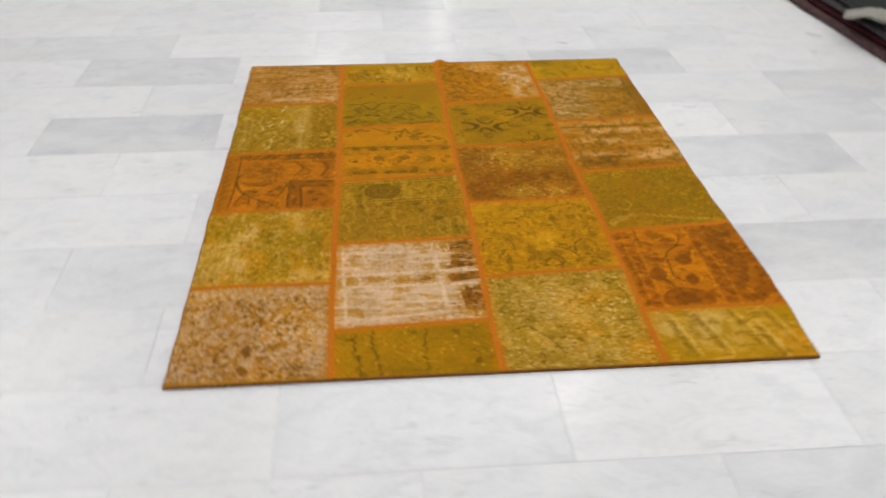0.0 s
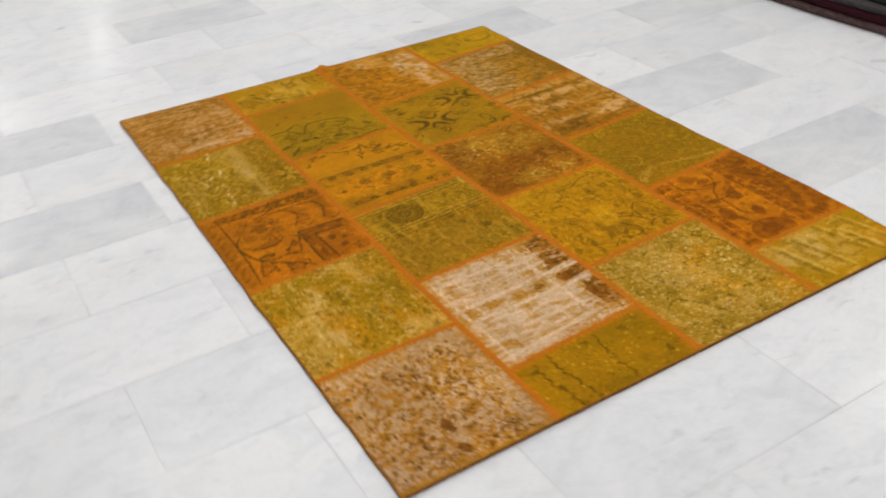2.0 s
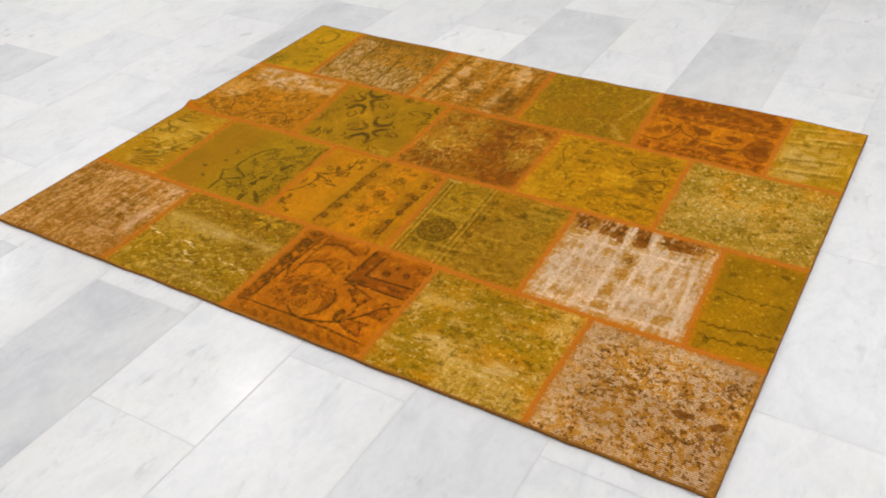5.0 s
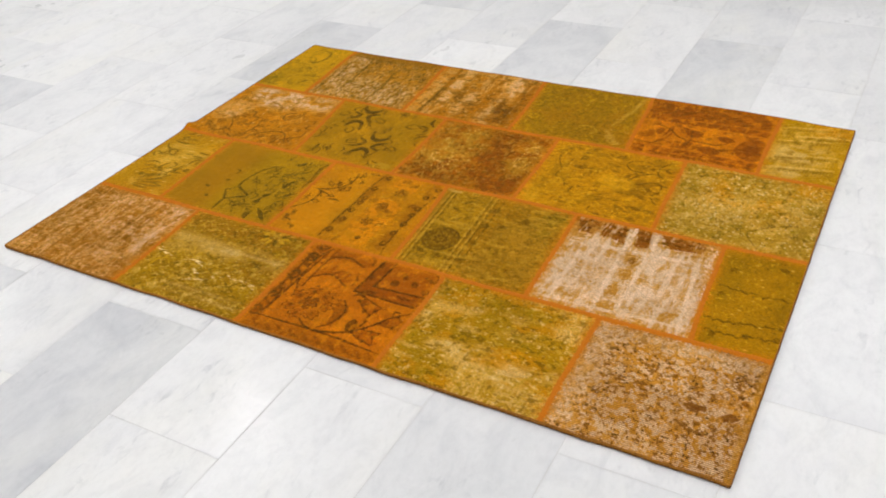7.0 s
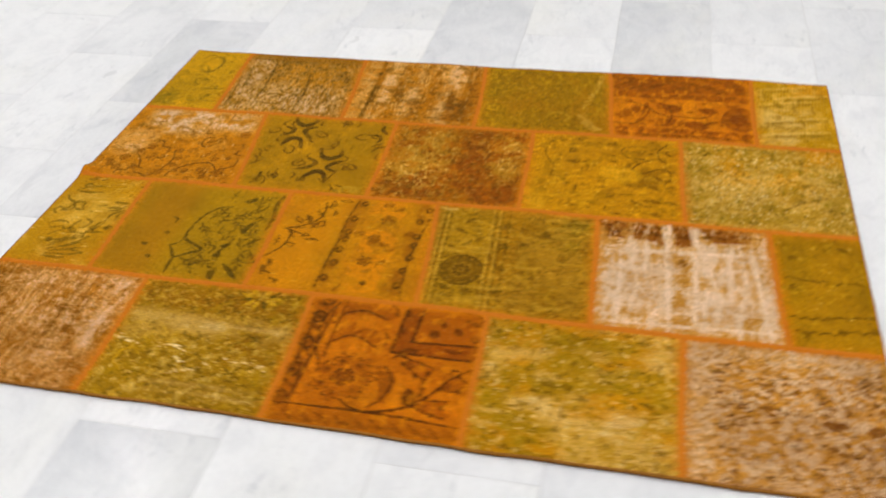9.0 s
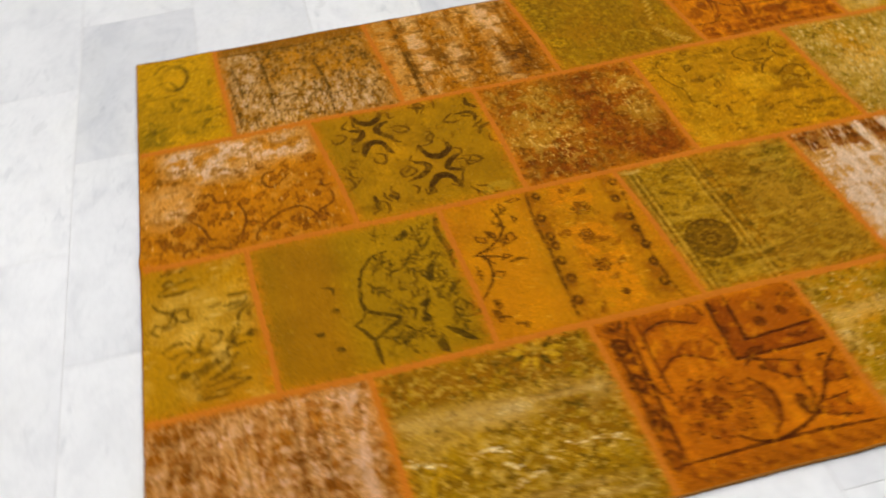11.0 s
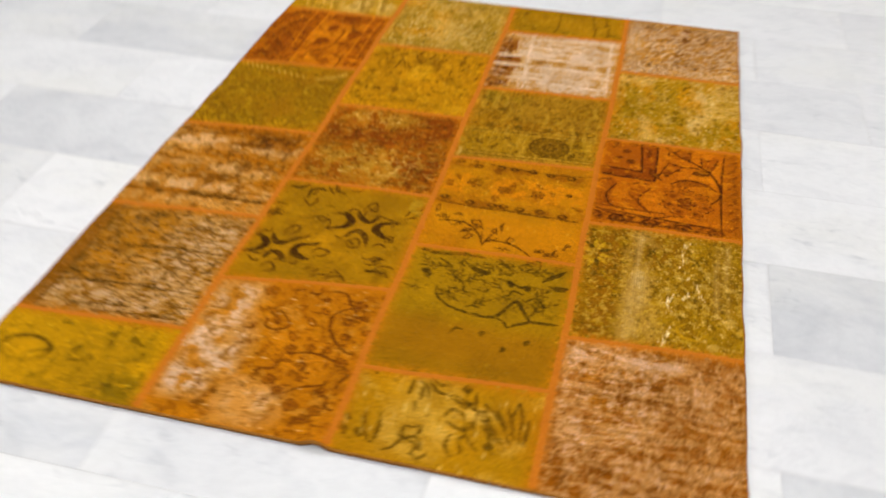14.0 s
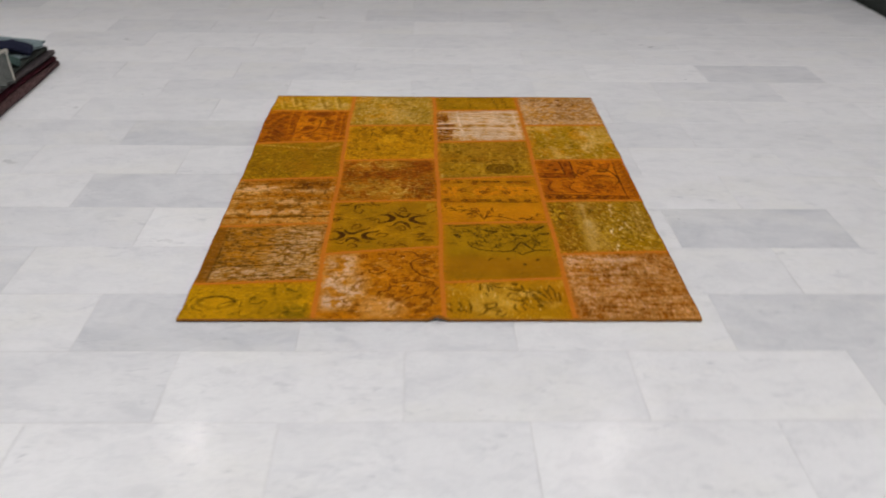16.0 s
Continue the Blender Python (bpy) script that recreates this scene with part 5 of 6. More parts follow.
def paint_rust_grain(p):
    p.mottle([(146, 62, 4), (158, 74, 6)], 14, 10, 1)
    pale = np.maximum(p.within(0.78, 1.09, 0.99, 1.16, 0.06), p.within(0.88, 1.09, 0.80, 0.89, 0.05))
    p.mix((178, 138, 58), pale * step(0.36, 0.58, p.n(34, 22, 3, 3)) * 0.75)
    p.mix((138, 54, 3), np.maximum(p.within(0.75, 0.86, 0.80, 1.17, 0.03), p.within(0.86, 1.11, 0.89, 0.98, 0.03)) * step(0.34, 0.56, p.n(20, 20, 5)) * 0.8)
    near = 0.25 + 0.75 * pale
    p.tufts((108, 46, 4), 0.0150, 0.0100, 0.22, 0.7, 1)
    p.tufts((192, 158, 84), 0.0140, 0.0075, 0.20, 0.75, 2, near)
    p.tufts((90, 42, 5), 0.0100, 0.0080, 0.12, 0.7, 3)
    p.tufts((182, 96, 6), 0.0200, 0.0150, 0.20, 0.65, 5)
    p.tufts((214, 188, 122), 0.0085, 0.0055, 0.09, 0.9, 4, near)
    p.tufts((104, 50, 5), 0.0070, 0.0060, 0.10, 0.5, 6)
    p.flecks((226, 196, 136), 50, 0.0015, 0.006, "x", 0.6)


def paint_snowflakes(p):
    dark, line = (78, 40, 3), (106, 66, 5)
    p.mottle([(176, 130, 0), (162, 119, 0)], 14, 14, 1)
    p.speckle((148, 110, 6), 120, 0.30, 0.22, 11)
    p.speckle((190, 142, 6), 120, 0.28, 0.25, 12)
    for turn in (0.78, -0.78):
        p.mix((194, 143, 4), np.exp(-((((p.X - 0.955) * 0.62 - (p.Y - 1.40) * turn) / 0.022) ** 2)) * 0.35)
    hooks = ([(1.112, 1.483), (1.081, 1.468), (1.071, 1.445), (1.085, 1.424), (1.106, 1.417)], [(1.067, 1.408), (1.057, 1.428), (1.037, 1.434), (1.005, 1.406)], [(1.058, 1.492), (1.047, 1.469), (1.027, 1.474), (1.01, 1.495)], [(0.952, 1.415), (0.997, 1.434), (1, 1.458), (0.976, 1.474), (0.961, 1.476)],
             [(0.953, 1.356), (0.917, 1.341), (0.908, 1.317), (0.925, 1.294), (0.947, 1.294)], [(0.902, 1.279), (0.886, 1.301), (0.864, 1.31), (0.847, 1.281)], [(0.904, 1.375), (0.89, 1.352), (0.874, 1.352), (0.857, 1.37), (0.853, 1.387)], [(0.797, 1.297), (0.835, 1.311), (0.844, 1.334), (0.821, 1.357), (0.802, 1.363)])
    for n, pts in enumerate(hooks):
        p.curve(pts, 0.0155, dark, 0.9, 0.35, 0.5)
    for n in (0, 3, 4, 7):
        p.curve(hooks[n][1:4], 0.020, dark, 0.85, 0.2)
    for pts in ([(1.041, 1.404), (1.043, 1.383), (1.023, 1.362), (1.016, 1.384), (1.032, 1.401)], [(0.962, 1.451), (0.95, 1.434), (0.922, 1.438), (0.932, 1.457), (0.953, 1.458)], [(1.051, 1.529), (1.047, 1.511), (1.031, 1.509), (1.02, 1.532), (1.04, 1.541)], [(1.031, 1.499), (1.02, 1.485), (1.004, 1.5)], [(0.998, 1.497), (0.983, 1.499), (0.98, 1.488)], [(1.095, 1.495), (1.076, 1.51), (1.064, 1.499)], [(1.098, 1.419), (1.1, 1.4), (1.079, 1.398), (1.08, 1.385)], [(1.015, 1.407), (0.997, 1.406), (0.983, 1.388)], [(1.126, 1.463), (1.124, 1.435), (1.111, 1.421)], [(1.09, 1.484), (1.072, 1.483), (1.063, 1.471)], [(1.041, 1.461), (1.024, 1.478), (1.02, 1.495)], [(1.007, 1.452), (1.003, 1.47), (0.986, 1.479)], [(0.996, 1.317), (0.976, 1.334), (0.96, 1.324), (0.953, 1.35), (0.959, 1.357), (0.939, 1.365)], [(0.999, 1.32), (0.982, 1.316), (0.963, 1.324)], [(0.926, 1.282), (0.917, 1.269), (0.903, 1.271)], [(0.894, 1.271), (0.887, 1.245), (0.87, 1.233), (0.862, 1.264), (0.882, 1.269), (0.886, 1.287)], [(0.886, 1.255), (0.873, 1.261), (0.87, 1.247)], [(0.843, 1.283), (0.823, 1.289), (0.799, 1.301), (0.81, 1.316)], [(0.897, 1.393), (0.883, 1.381), (0.871, 1.381), (0.863, 1.405), (0.883, 1.412), (0.895, 1.399)], [(0.889, 1.389), (0.878, 1.402)], [(0.866, 1.371), (0.852, 1.379), (0.848, 1.403)], [(0.817, 1.355), (0.797, 1.354), (0.795, 1.371), (0.812, 1.373)], [(0.929, 1.38), (0.914, 1.384), (0.904, 1.372)], [(0.833, 1.396), (0.818, 1.385), (0.803, 1.393)], [(1.049, 1.257), (1.026, 1.28), (1.015, 1.262), (1.02, 1.243)], [(1.026, 1.218), (1.032, 1.238)], [(0.948, 1.194), (0.929, 1.196), (0.912, 1.174)], [(1.006, 1.195), (0.984, 1.222)], [(1.117, 1.336), (1.108, 1.319), (1.092, 1.313), (1.072, 1.324)], [(1.104, 1.348), (1.091, 1.331), (1.072, 1.333)], [(1.124, 1.301), (1.108, 1.289), (1.082, 1.29)], [(0.789, 1.265), (0.781, 1.242), (0.762, 1.235), (0.757, 1.218)], [(0.79, 1.279), (0.772, 1.269), (0.754, 1.27)], [(0.844, 1.443), (0.826, 1.443), (0.813, 1.432), (0.792, 1.438)], [(0.83, 1.462), (0.812, 1.459), (0.798, 1.449)], [(0.806, 1.472), (0.794, 1.46), (0.776, 1.458), (0.764, 1.464)], [(0.789, 1.491), (0.78, 1.48), (0.769, 1.494)], [(0.933, 1.531), (0.92, 1.518), (0.902, 1.518), (0.892, 1.503)], [(0.901, 1.533), (0.891, 1.52), (0.87, 1.515)], [(0.891, 1.494), (0.872, 1.511), (0.853, 1.531)], [(0.934, 1.514), (0.924, 1.506)]):
        p.curve(pts, 0.0062, line, 0.9, 0.3)
    for pts in ([(1.095, 1.213), (1.073, 1.214), (1.055, 1.196)], [(1.042, 1.249), (1.042, 1.219), (1.026, 1.207), (1.009, 1.212)], [(0.979, 1.162), (0.984, 1.184), (0.978, 1.206), (0.959, 1.214)], [(1.11, 1.332), (1.089, 1.322)], [(0.771, 1.269), (0.761, 1.254), (0.746, 1.249)], [(0.817, 1.449), (0.802, 1.437)], [(0.821, 1.482), (0.802, 1.479), (0.786, 1.481)]):
        p.curve(pts, 0.0115, dark, 0.85, 0.3)
    p.mix((128, 92, 4), p.within(0.75, 1.13, 1.19, 1.60, 0.02) * step(0.56, 0.70, p.n(26, 26, 31, 3)) * 0.35)
    p.mix((184, 158, 60), p.within(0.75, 0.81, 1.19, 1.26, 0.015) * step(0.45, 0.55, p.n(60, 40, 5, 2)) * 0.6)
    p.tufts(line, 0.009, 0.007, 0.05, 0.6, 6)
    p.flecks((216, 182, 84), 18, 0.003, 0.003, "x", 0.7)


def paint_orange_floral(p):
    dark, mid = (122, 56, 3), (160, 82, 6)
    p.mottle([(196, 122, 8), (186, 110, 8)], 16, 16, 1)
    worn = np.maximum(np.maximum(p.within(1.015, 1.115, 1.58, 1.92, 0.03), p.within(0.99, 1.06, 1.72, 1.86, 0.03)), 0.85 * p.within(0.86, 0.98, 1.86, 1.955, 0.03))
    grit = step(0.30, 0.56, p.n(34, 30, 3, 3))
    p.mix((216, 176, 138), worn * (0.6 + 0.4 * grit) * 0.9, 0.25)
    p.mix((224, 190, 158), worn * step(0.36, 0.64, p.n(22, 18, 23, 3)) * 0.75, 0.2)
    p.mix((210, 160, 96), step(0.60, 0.72, p.n(30, 40, 4, 3)) * 0.3)
    p.mix((206, 128, 8), worn * step(0.60, 0.68, p.n(30, 24, 24, 3)) * 0.8)
    p.tufts((146, 92, 40), 0.010, 0.007, 0.14, 0.6, 3, worn)
    p.tufts((150, 80, 8), 0.009, 0.007, 0.22, 0.7, 4)
    w = 0.0068
    for pts in ([(0.794, 1.6), (0.828, 1.62), (0.844, 1.646), (0.833, 1.685), (0.813, 1.713), (0.789, 1.732), (0.77, 1.737)], [(0.876, 1.569), (0.849, 1.565), (0.832, 1.573), (0.818, 1.598), (0.798, 1.602)], [(0.973, 1.679), (0.968, 1.702), (0.939, 1.706), (0.921, 1.685), (0.955, 1.649)],
                [(0.942, 1.843), (0.932, 1.817), (0.909, 1.811), (0.904, 1.79), (0.907, 1.764)], [(0.892, 1.765), (0.858, 1.753), (0.833, 1.753), (0.808, 1.76), (0.788, 1.765)], [(0.866, 1.866), (0.836, 1.843), (0.801, 1.83), (0.797, 1.817)], [(0.774, 1.832), (0.772, 1.815), (0.76, 1.787), (0.775, 1.775)], [(0.783, 1.856), (0.776, 1.882), (0.761, 1.885)], [(0.866, 1.778), (0.852, 1.786), (0.851, 1.799), (0.86, 1.803)], [(0.915, 1.583), (0.893, 1.582), (0.892, 1.562)], [(1.012, 1.715), (0.993, 1.714), (0.994, 1.699)]):
        p.curve(pts, w, dark, 0.9, 0.2)
    for pts in ([(0.814, 1.658), (0.812, 1.642), (0.797, 1.647), (0.803, 1.661)], [(0.809, 1.699), (0.805, 1.686), (0.791, 1.688), (0.795, 1.701)], [(0.871, 1.629), (0.865, 1.623), (0.851, 1.638), (0.862, 1.64)], [(0.891, 1.66), (0.882, 1.659), (0.867, 1.673), (0.871, 1.681), (0.883, 1.674)], [(0.975, 1.649), (0.964, 1.65), (0.954, 1.667), (0.963, 1.668)], [(0.958, 1.675), (0.949, 1.674), (0.942, 1.689), (0.949, 1.69)], [(0.861, 1.74), (0.855, 1.732), (0.846, 1.739), (0.853, 1.747)], [(0.859, 1.818), (0.854, 1.811), (0.844, 1.825), (0.848, 1.832)], [(0.912, 1.714), (0.908, 1.706), (0.894, 1.718), (0.899, 1.729)], [(0.828, 1.742), (0.826, 1.73), (0.814, 1.738), (0.819, 1.746)], [(0.77, 1.678), (0.76, 1.665), (0.747, 1.668), (0.756, 1.681)]):
        p.blob(pts, mid, 0.65, 0.25, dark)
    for (x, y), r in zip([(0.797, 1.601), (0.786, 1.764), (0.87, 1.597), (0.995, 1.597), (0.842, 1.893), (0.793, 1.895), (0.906, 1.84), (0.895, 1.753), (0.797, 1.847), (0.81, 1.919), (0.777, 1.632), (0.879, 1.864)], (0.017, 0.014, 0.009, 0.017, 0.016, 0.014, 0.015, 0.013, 0.012, 0.013, 0.010, 0.012)):
        p.flower(x, y, r, 5, mid, dark, 0.75, 40 * r)
    for pts in ([(1.029, 1.929), (1.013, 1.919), (0.996, 1.922), (1.007, 1.937)], [(1.006, 1.893), (0.989, 1.89), (0.987, 1.902)], [(1.113, 1.904), (1.098, 1.903), (1.097, 1.913)], [(0.959, 1.861), (0.946, 1.86), (0.943, 1.875)], [(1.003, 1.933), (0.986, 1.932), (0.985, 1.942)]):
        p.blob(pts, (116, 64, 20), 0.7, 0.35)
    p.tufts(dark, 0.011, 0.008, 0.12, 0.8, 7, 1 - 0.7 * worn)
    rng = np.random.default_rng(33)
    for k in range(26):
        p.sprig(rng.uniform(0.77, 1.09), rng.uniform(1.60, 1.94), rng.uniform(0, 360), 3, 0.026, dark, 0.65 if k % 3 else 0.45, 0.5)
    p.flecks((240, 210, 160), 70, 0.006, 0.0018, "x", 0.7)


def paint_yellow_slash(p):
    p.mottle([(172, 138, 8), (184, 148, 16)], 18, 18, 1)
    p.mix((206, 140, 10), p.within(1.40, 1.50, 0.0, 0.10, 0.02) * 0.7)
    p.mix((218, 192, 116), np.maximum(p.within(1.13, 1.19, 0.06, 0.20, 0.02), p.within(1.22, 1.33, 0.04, 0.20, 0.03)) * step(0.34, 0.56, p.n(30, 22, 3, 3)) * 0.85, 0.5)
    for x, y0, y1, w in ((1.18, 0.19, 0.02, 0.014), (1.255, 0.18, 0.02, 0.012), (1.345, 0.19, 0.05, 0.012), (1.385, 0.15, 0.0, 0.014), (1.43, 0.19, 0.06, 0.010)):
        p.curve([(x - 0.012, y0), (x + 0.004, (y0 + y1) / 2), (x + 0.018, y1)], 1.3 * w, (122, 94, 8), 0.6, 0.6)
        p.curve([(x + 0.004, y0), (x + 0.020, (y0 + y1) / 2), (x + 0.034, y1)], w, (222, 198, 124), 0.55, 0.7)
    comb = 0.5 + 0.5 * np.sin(2 * np.pi * (p.Y + 0.1 * p.X) / 0.0085)
    p.mix((232, 210, 146), comb**2 * p.within(1.14, 1.46, 0.01, 0.20, 0.02) * step(0.46, 0.62, p.n(14, 12, 27, 2)) * 0.22)
    p.tufts((126, 98, 8), 0.018, 0.012, 0.16, 0.65, 2)
    p.tufts((222, 194, 112), 0.022, 0.014, 0.22, 0.65, 3)


def paint_ornate_band(p):
    dark, red = (96, 32, 2), (134, 48, 3)
    p.mottle([(200, 112, 4), (190, 98, 4)], 18, 18, 1)
    p.speckle((160, 80, 6), 120, 0.30, 0.3, 11)
    p.band("x", 1.10, 1.182, (146, 58, 3), 0.9)
    p.band("x", 1.345, 1.55, (146, 58, 3), 0.9)
    p.tufts((192, 98, 5), 0.026, 0.020, 0.30, 0.8, 6)
    p.tufts((120, 40, 2), 0.020, 0.016, 0.26, 0.8, 8)
    p.tufts((216, 132, 8), 0.020, 0.010, 0.14, 0.75, 9)
    for pts in ([(1.162, 0.589), (1.156, 0.47), (1.158, 0.338), (1.153, 0.191)], [(1.194, 0.568), (1.188, 0.445), (1.188, 0.313), (1.193, 0.194)], [(1.34, 0.569), (1.346, 0.457), (1.343, 0.319), (1.342, 0.2)], [(1.372, 0.572), (1.38, 0.431), (1.385, 0.312), (1.382, 0.195)]):
        p.curve(pts, 0.007, (204, 112, 6), 0.6, 0.5)
    p.blob([(1.225, 0.293), (1.27, 0.291), (1.309, 0.268), (1.319, 0.231), (1.295, 0.206), (1.238, 0.204), (1.192, 0.222), (1.19, 0.256)], (134, 50, 3), 0.85, 0.3)
    p.blob([(1.24, 0.274), (1.274, 0.263), (1.276, 0.237), (1.244, 0.227), (1.216, 0.243)], red, 0.6, 0.4)
    for x, y in [(1.259, 0.282), (1.288, 0.263), (1.293, 0.232), (1.255, 0.217), (1.211, 0.239), (1.214, 0.265)]:
        p.disc(x, y, 0.012, 0.010, (176, 90, 5), 0.55)
    for pts in ([(1.21, 0.524), (1.235, 0.5), (1.278, 0.489), (1.322, 0.497), (1.311, 0.506), (1.262, 0.509)], [(1.325, 0.468), (1.317, 0.438), (1.313, 0.406), (1.277, 0.41), (1.275, 0.436)], [(1.201, 0.441), (1.243, 0.438), (1.237, 0.416), (1.204, 0.423)], [(1.212, 0.392), (1.23, 0.367), (1.217, 0.334), (1.185, 0.342), (1.187, 0.372)], [(1.29, 0.356), (1.307, 0.333), (1.294, 0.307), (1.271, 0.328)], [(1.274, 0.541), (1.301, 0.532), (1.292, 0.515), (1.258, 0.522)]):
        p.blob(pts, red, 0.8, 0.3)
        p.curve([(x + 0.010, y + 0.006) for x, y in pts[:3]], 0.007, (222, 134, 8), 0.55, 0.5)
    p.curve([(1.322, 0.563), (1.303, 0.507), (1.258, 0.459), (1.25, 0.402), (1.249, 0.345), (1.287, 0.305)], 0.0065, dark, 0.75)
    p.curve([(1.201, 0.588), (1.199, 0.534), (1.228, 0.498)], 0.0065, dark, 0.75)
    p.curve([(1.313, 0.437), (1.255, 0.427), (1.214, 0.436)], 0.006, dark, 0.75)
    p.curve([(1.204, 0.347), (1.229, 0.32), (1.233, 0.292)], 0.006, dark, 0.75)
    rng = np.random.default_rng(71)
    for k in range(12):
        x, y = rng.uniform(1.39, 1.46), 0.235 + 0.03 * k
        p.leaf(x, y, rng.uniform(50, 120), 0.055, 0.026, (134, 58, 4), 0.65, 0.2, 0.4)
        p.curve([(x - 0.03, y + 0.03), (x - 0.008, y + 0.004), (x + 0.016, y - 0.03)], 0.006, dark, 0.5, 0.5)
    for k in range(9):
        y = 0.22 + 0.045 * k
        p.curve([(1.140, y), (1.155, y + 0.02), (1.174, y + 0.012)], 0.010, dark, 0.45, 0.5)
    p.tufts((120, 50, 3), 0.010, 0.016, 0.14, 0.5, 5, p.within(1.35, 1.50, 0.2, 0.62, 0.004))


def paint_zigzag_olive(p):
    p.mottle([(158, 118, 8), (146, 106, 8)], 18, 18, 1)
    p.mix((166, 112, 6), step(0.48, 0.64, p.n(8, 8, 24, 3)) * 0.6)
    p.tufts((116, 90, 6), 0.0075, 0.0060, 0.20, 0.6, 1)
    p.tufts((186, 152, 30), 0.0075, 0.0060, 0.18, 0.6, 2)
    p.tufts((92, 72, 4), 0.0060, 0.0050, 0.08, 0.7, 3)
    p.tufts((198, 166, 40), 0.012, 0.010, 0.20, 0.6, 4, np.maximum(p.within(1.36, 1.50, 0.62, 0.98, 0.03), p.within(1.12, 1.50, 0.90, 1.0, 0.02)))
    for x, y in ((1.43, 0.965), (1.33, 0.955), (1.24, 0.93)):
        p.flower(x, y, 0.026, 6, (190, 152, 20), (96, 74, 6), 0.5)
    # slanted pale stitches along a broken line
    for pts in ([(1.476, 0.631), (1.41, 0.643), (1.332, 0.656), (1.247, 0.676)], [(1.231, 0.675), (1.196, 0.661), (1.165, 0.643), (1.144, 0.617)]):
        p.curve(pts, 0.009, (186, 154, 60), 0.4, 0.6)
        for (ax, ay), (bx, by) in zip(pts, pts[1:]):
            for s in (0.0, 0.25, 0.5, 0.75):
                x, y = ax + (bx - ax) * s, ay + (by - ay) * s
                p.stroke([(x - 0.006, y + 0.010), (x + 0.006, y - 0.009)], 0.0036, (220, 192, 112), 0.6, 0.8)
    p.curve([(1.201, 0.773), (1.23, 0.762), (1.233, 0.733), (1.211, 0.707), (1.189, 0.721)], 0.007, (190, 160, 60), 0.6, 0.5)
    p.flecks((206, 172, 80), 50, 0.004, 0.002, "x", 0.5)


def paint_banded(p):
    p.mottle([(186, 112, 12), (166, 94, 12)], 14, 18, 1)
    p.mix((210, 166, 114), p.within(1.1, 1.6, 1.255, 1.30, 0.012) * step(0.40, 0.56, p.n(24, 40, 3, 3)) * 0.8)
    p.mix((196, 142, 84), p.within(1.1, 1.6, 1.315, 1.40, 0.01) * 0.6)
    p.mix((214, 176, 136), p.within(1.12, 1.55, 1.045, 1.10, 0.02) * step(0.38, 0.54, p.n(24, 34, 4, 3)) * 0.9, 0.3)
    p.mix((206, 160, 108), p.within(1.1, 1.55, 1.17, 1.21, 0.02) * step(0.45, 0.6, p.n(20, 40, 5, 3)) * 0.7)
    p.stroke([(1.12, 1.300), (1.30, 1.306), (1.50, 1.318)], 0.015, (132, 78, 20), 0.85, 0.5)
    p.stroke([(1.12, 1.288), (1.50, 1.303)], 0.005, (96, 52, 10), 0.8, 0.5)
    p.mix((112, 58, 22), np.maximum(p.within(1.13, 1.24, 1.02, 1.06, 0.015), p.within(1.33, 1.46, 1.0, 1.035, 0.015)) * step(0.38, 0.52, p.n(40, 40, 6, 3)) * 0.9)
    p.mix((120, 66, 20), p.within(1.14, 1.24, 1.14, 1.18, 0.015) * step(0.44, 0.54, p.n(70, 70, 7, 3)) * 0.8)
    p.speckle((116, 62, 14), 105, 0.40, 0.7, 1, 1.6)
    p.speckle((212, 164, 108), 100, 0.32, 0.5, 2, 1.8)
    p.mix((160, 88, 16), p.within(1.1, 1.6, 0.96, 1.015, 0.015) * 0.7)
    p.wear((216, 172, 122), 0.28, 1, 0.0, 5, 16)
    p.mix((118, 58, 12), step(0.56, 0.64, p.n(12, 70, 25, 3)) * 0.55)
    p.filigree((116, 58, 12), 32, 0.0042, 0.55, 2, p.within(1.1, 1.6, 0.98, 1.26, 0.02), 0.8)
    p.mix((218, 176, 128), p.within(1.12, 1.55, 1.250, 1.290, 0.010) * step(0.30, 0.60, p.n(14, 40, 26, 2)) * 0.6)
    p.tufts((120, 60, 14), 0.016, 0.0060, 0.09, 0.7, 1)
    p.tufts((222, 182, 134), 0.020, 0.0055, 0.12, 0.75, 2)
    for lo, hi in ((1.045, 1.10), (1.17, 1.20), (1.25, 1.288), (1.325, 1.36)):
        p.mix((218, 178, 140), p.within(1.12, 1.55, lo, hi, 0.014) * step(0.30, 0.55, p.n(14, 30, 29, 2)) * 0.6)
    p.stroke([(1.12, 1.300), (1.30, 1.306), (1.50, 1.318)], 0.009, (96, 50, 10), 0.8, 0.4)
    p.mix((110, 46, 18), p.within(1.13, 1.28, 1.015, 1.075, 0.02) * step(0.36, 0.52, p.n(50, 26, 28, 3)) * 0.8)
    p.mix((196, 146, 94), p.within(1.1, 1.6, 1.325, 1.40, 0.012) * 0.5)
    p.mix((188, 108, 12), step(0.50, 0.60, p.n(48, 40, 35, 3)) * 0.55)
    p.mix((98, 50, 14), step(0.60, 0.68, p.n(60, 40, 36, 3)) * 0.5)
    p.flecks((236, 204, 160), 40, 0.010, 0.0016, "x", 0.7)


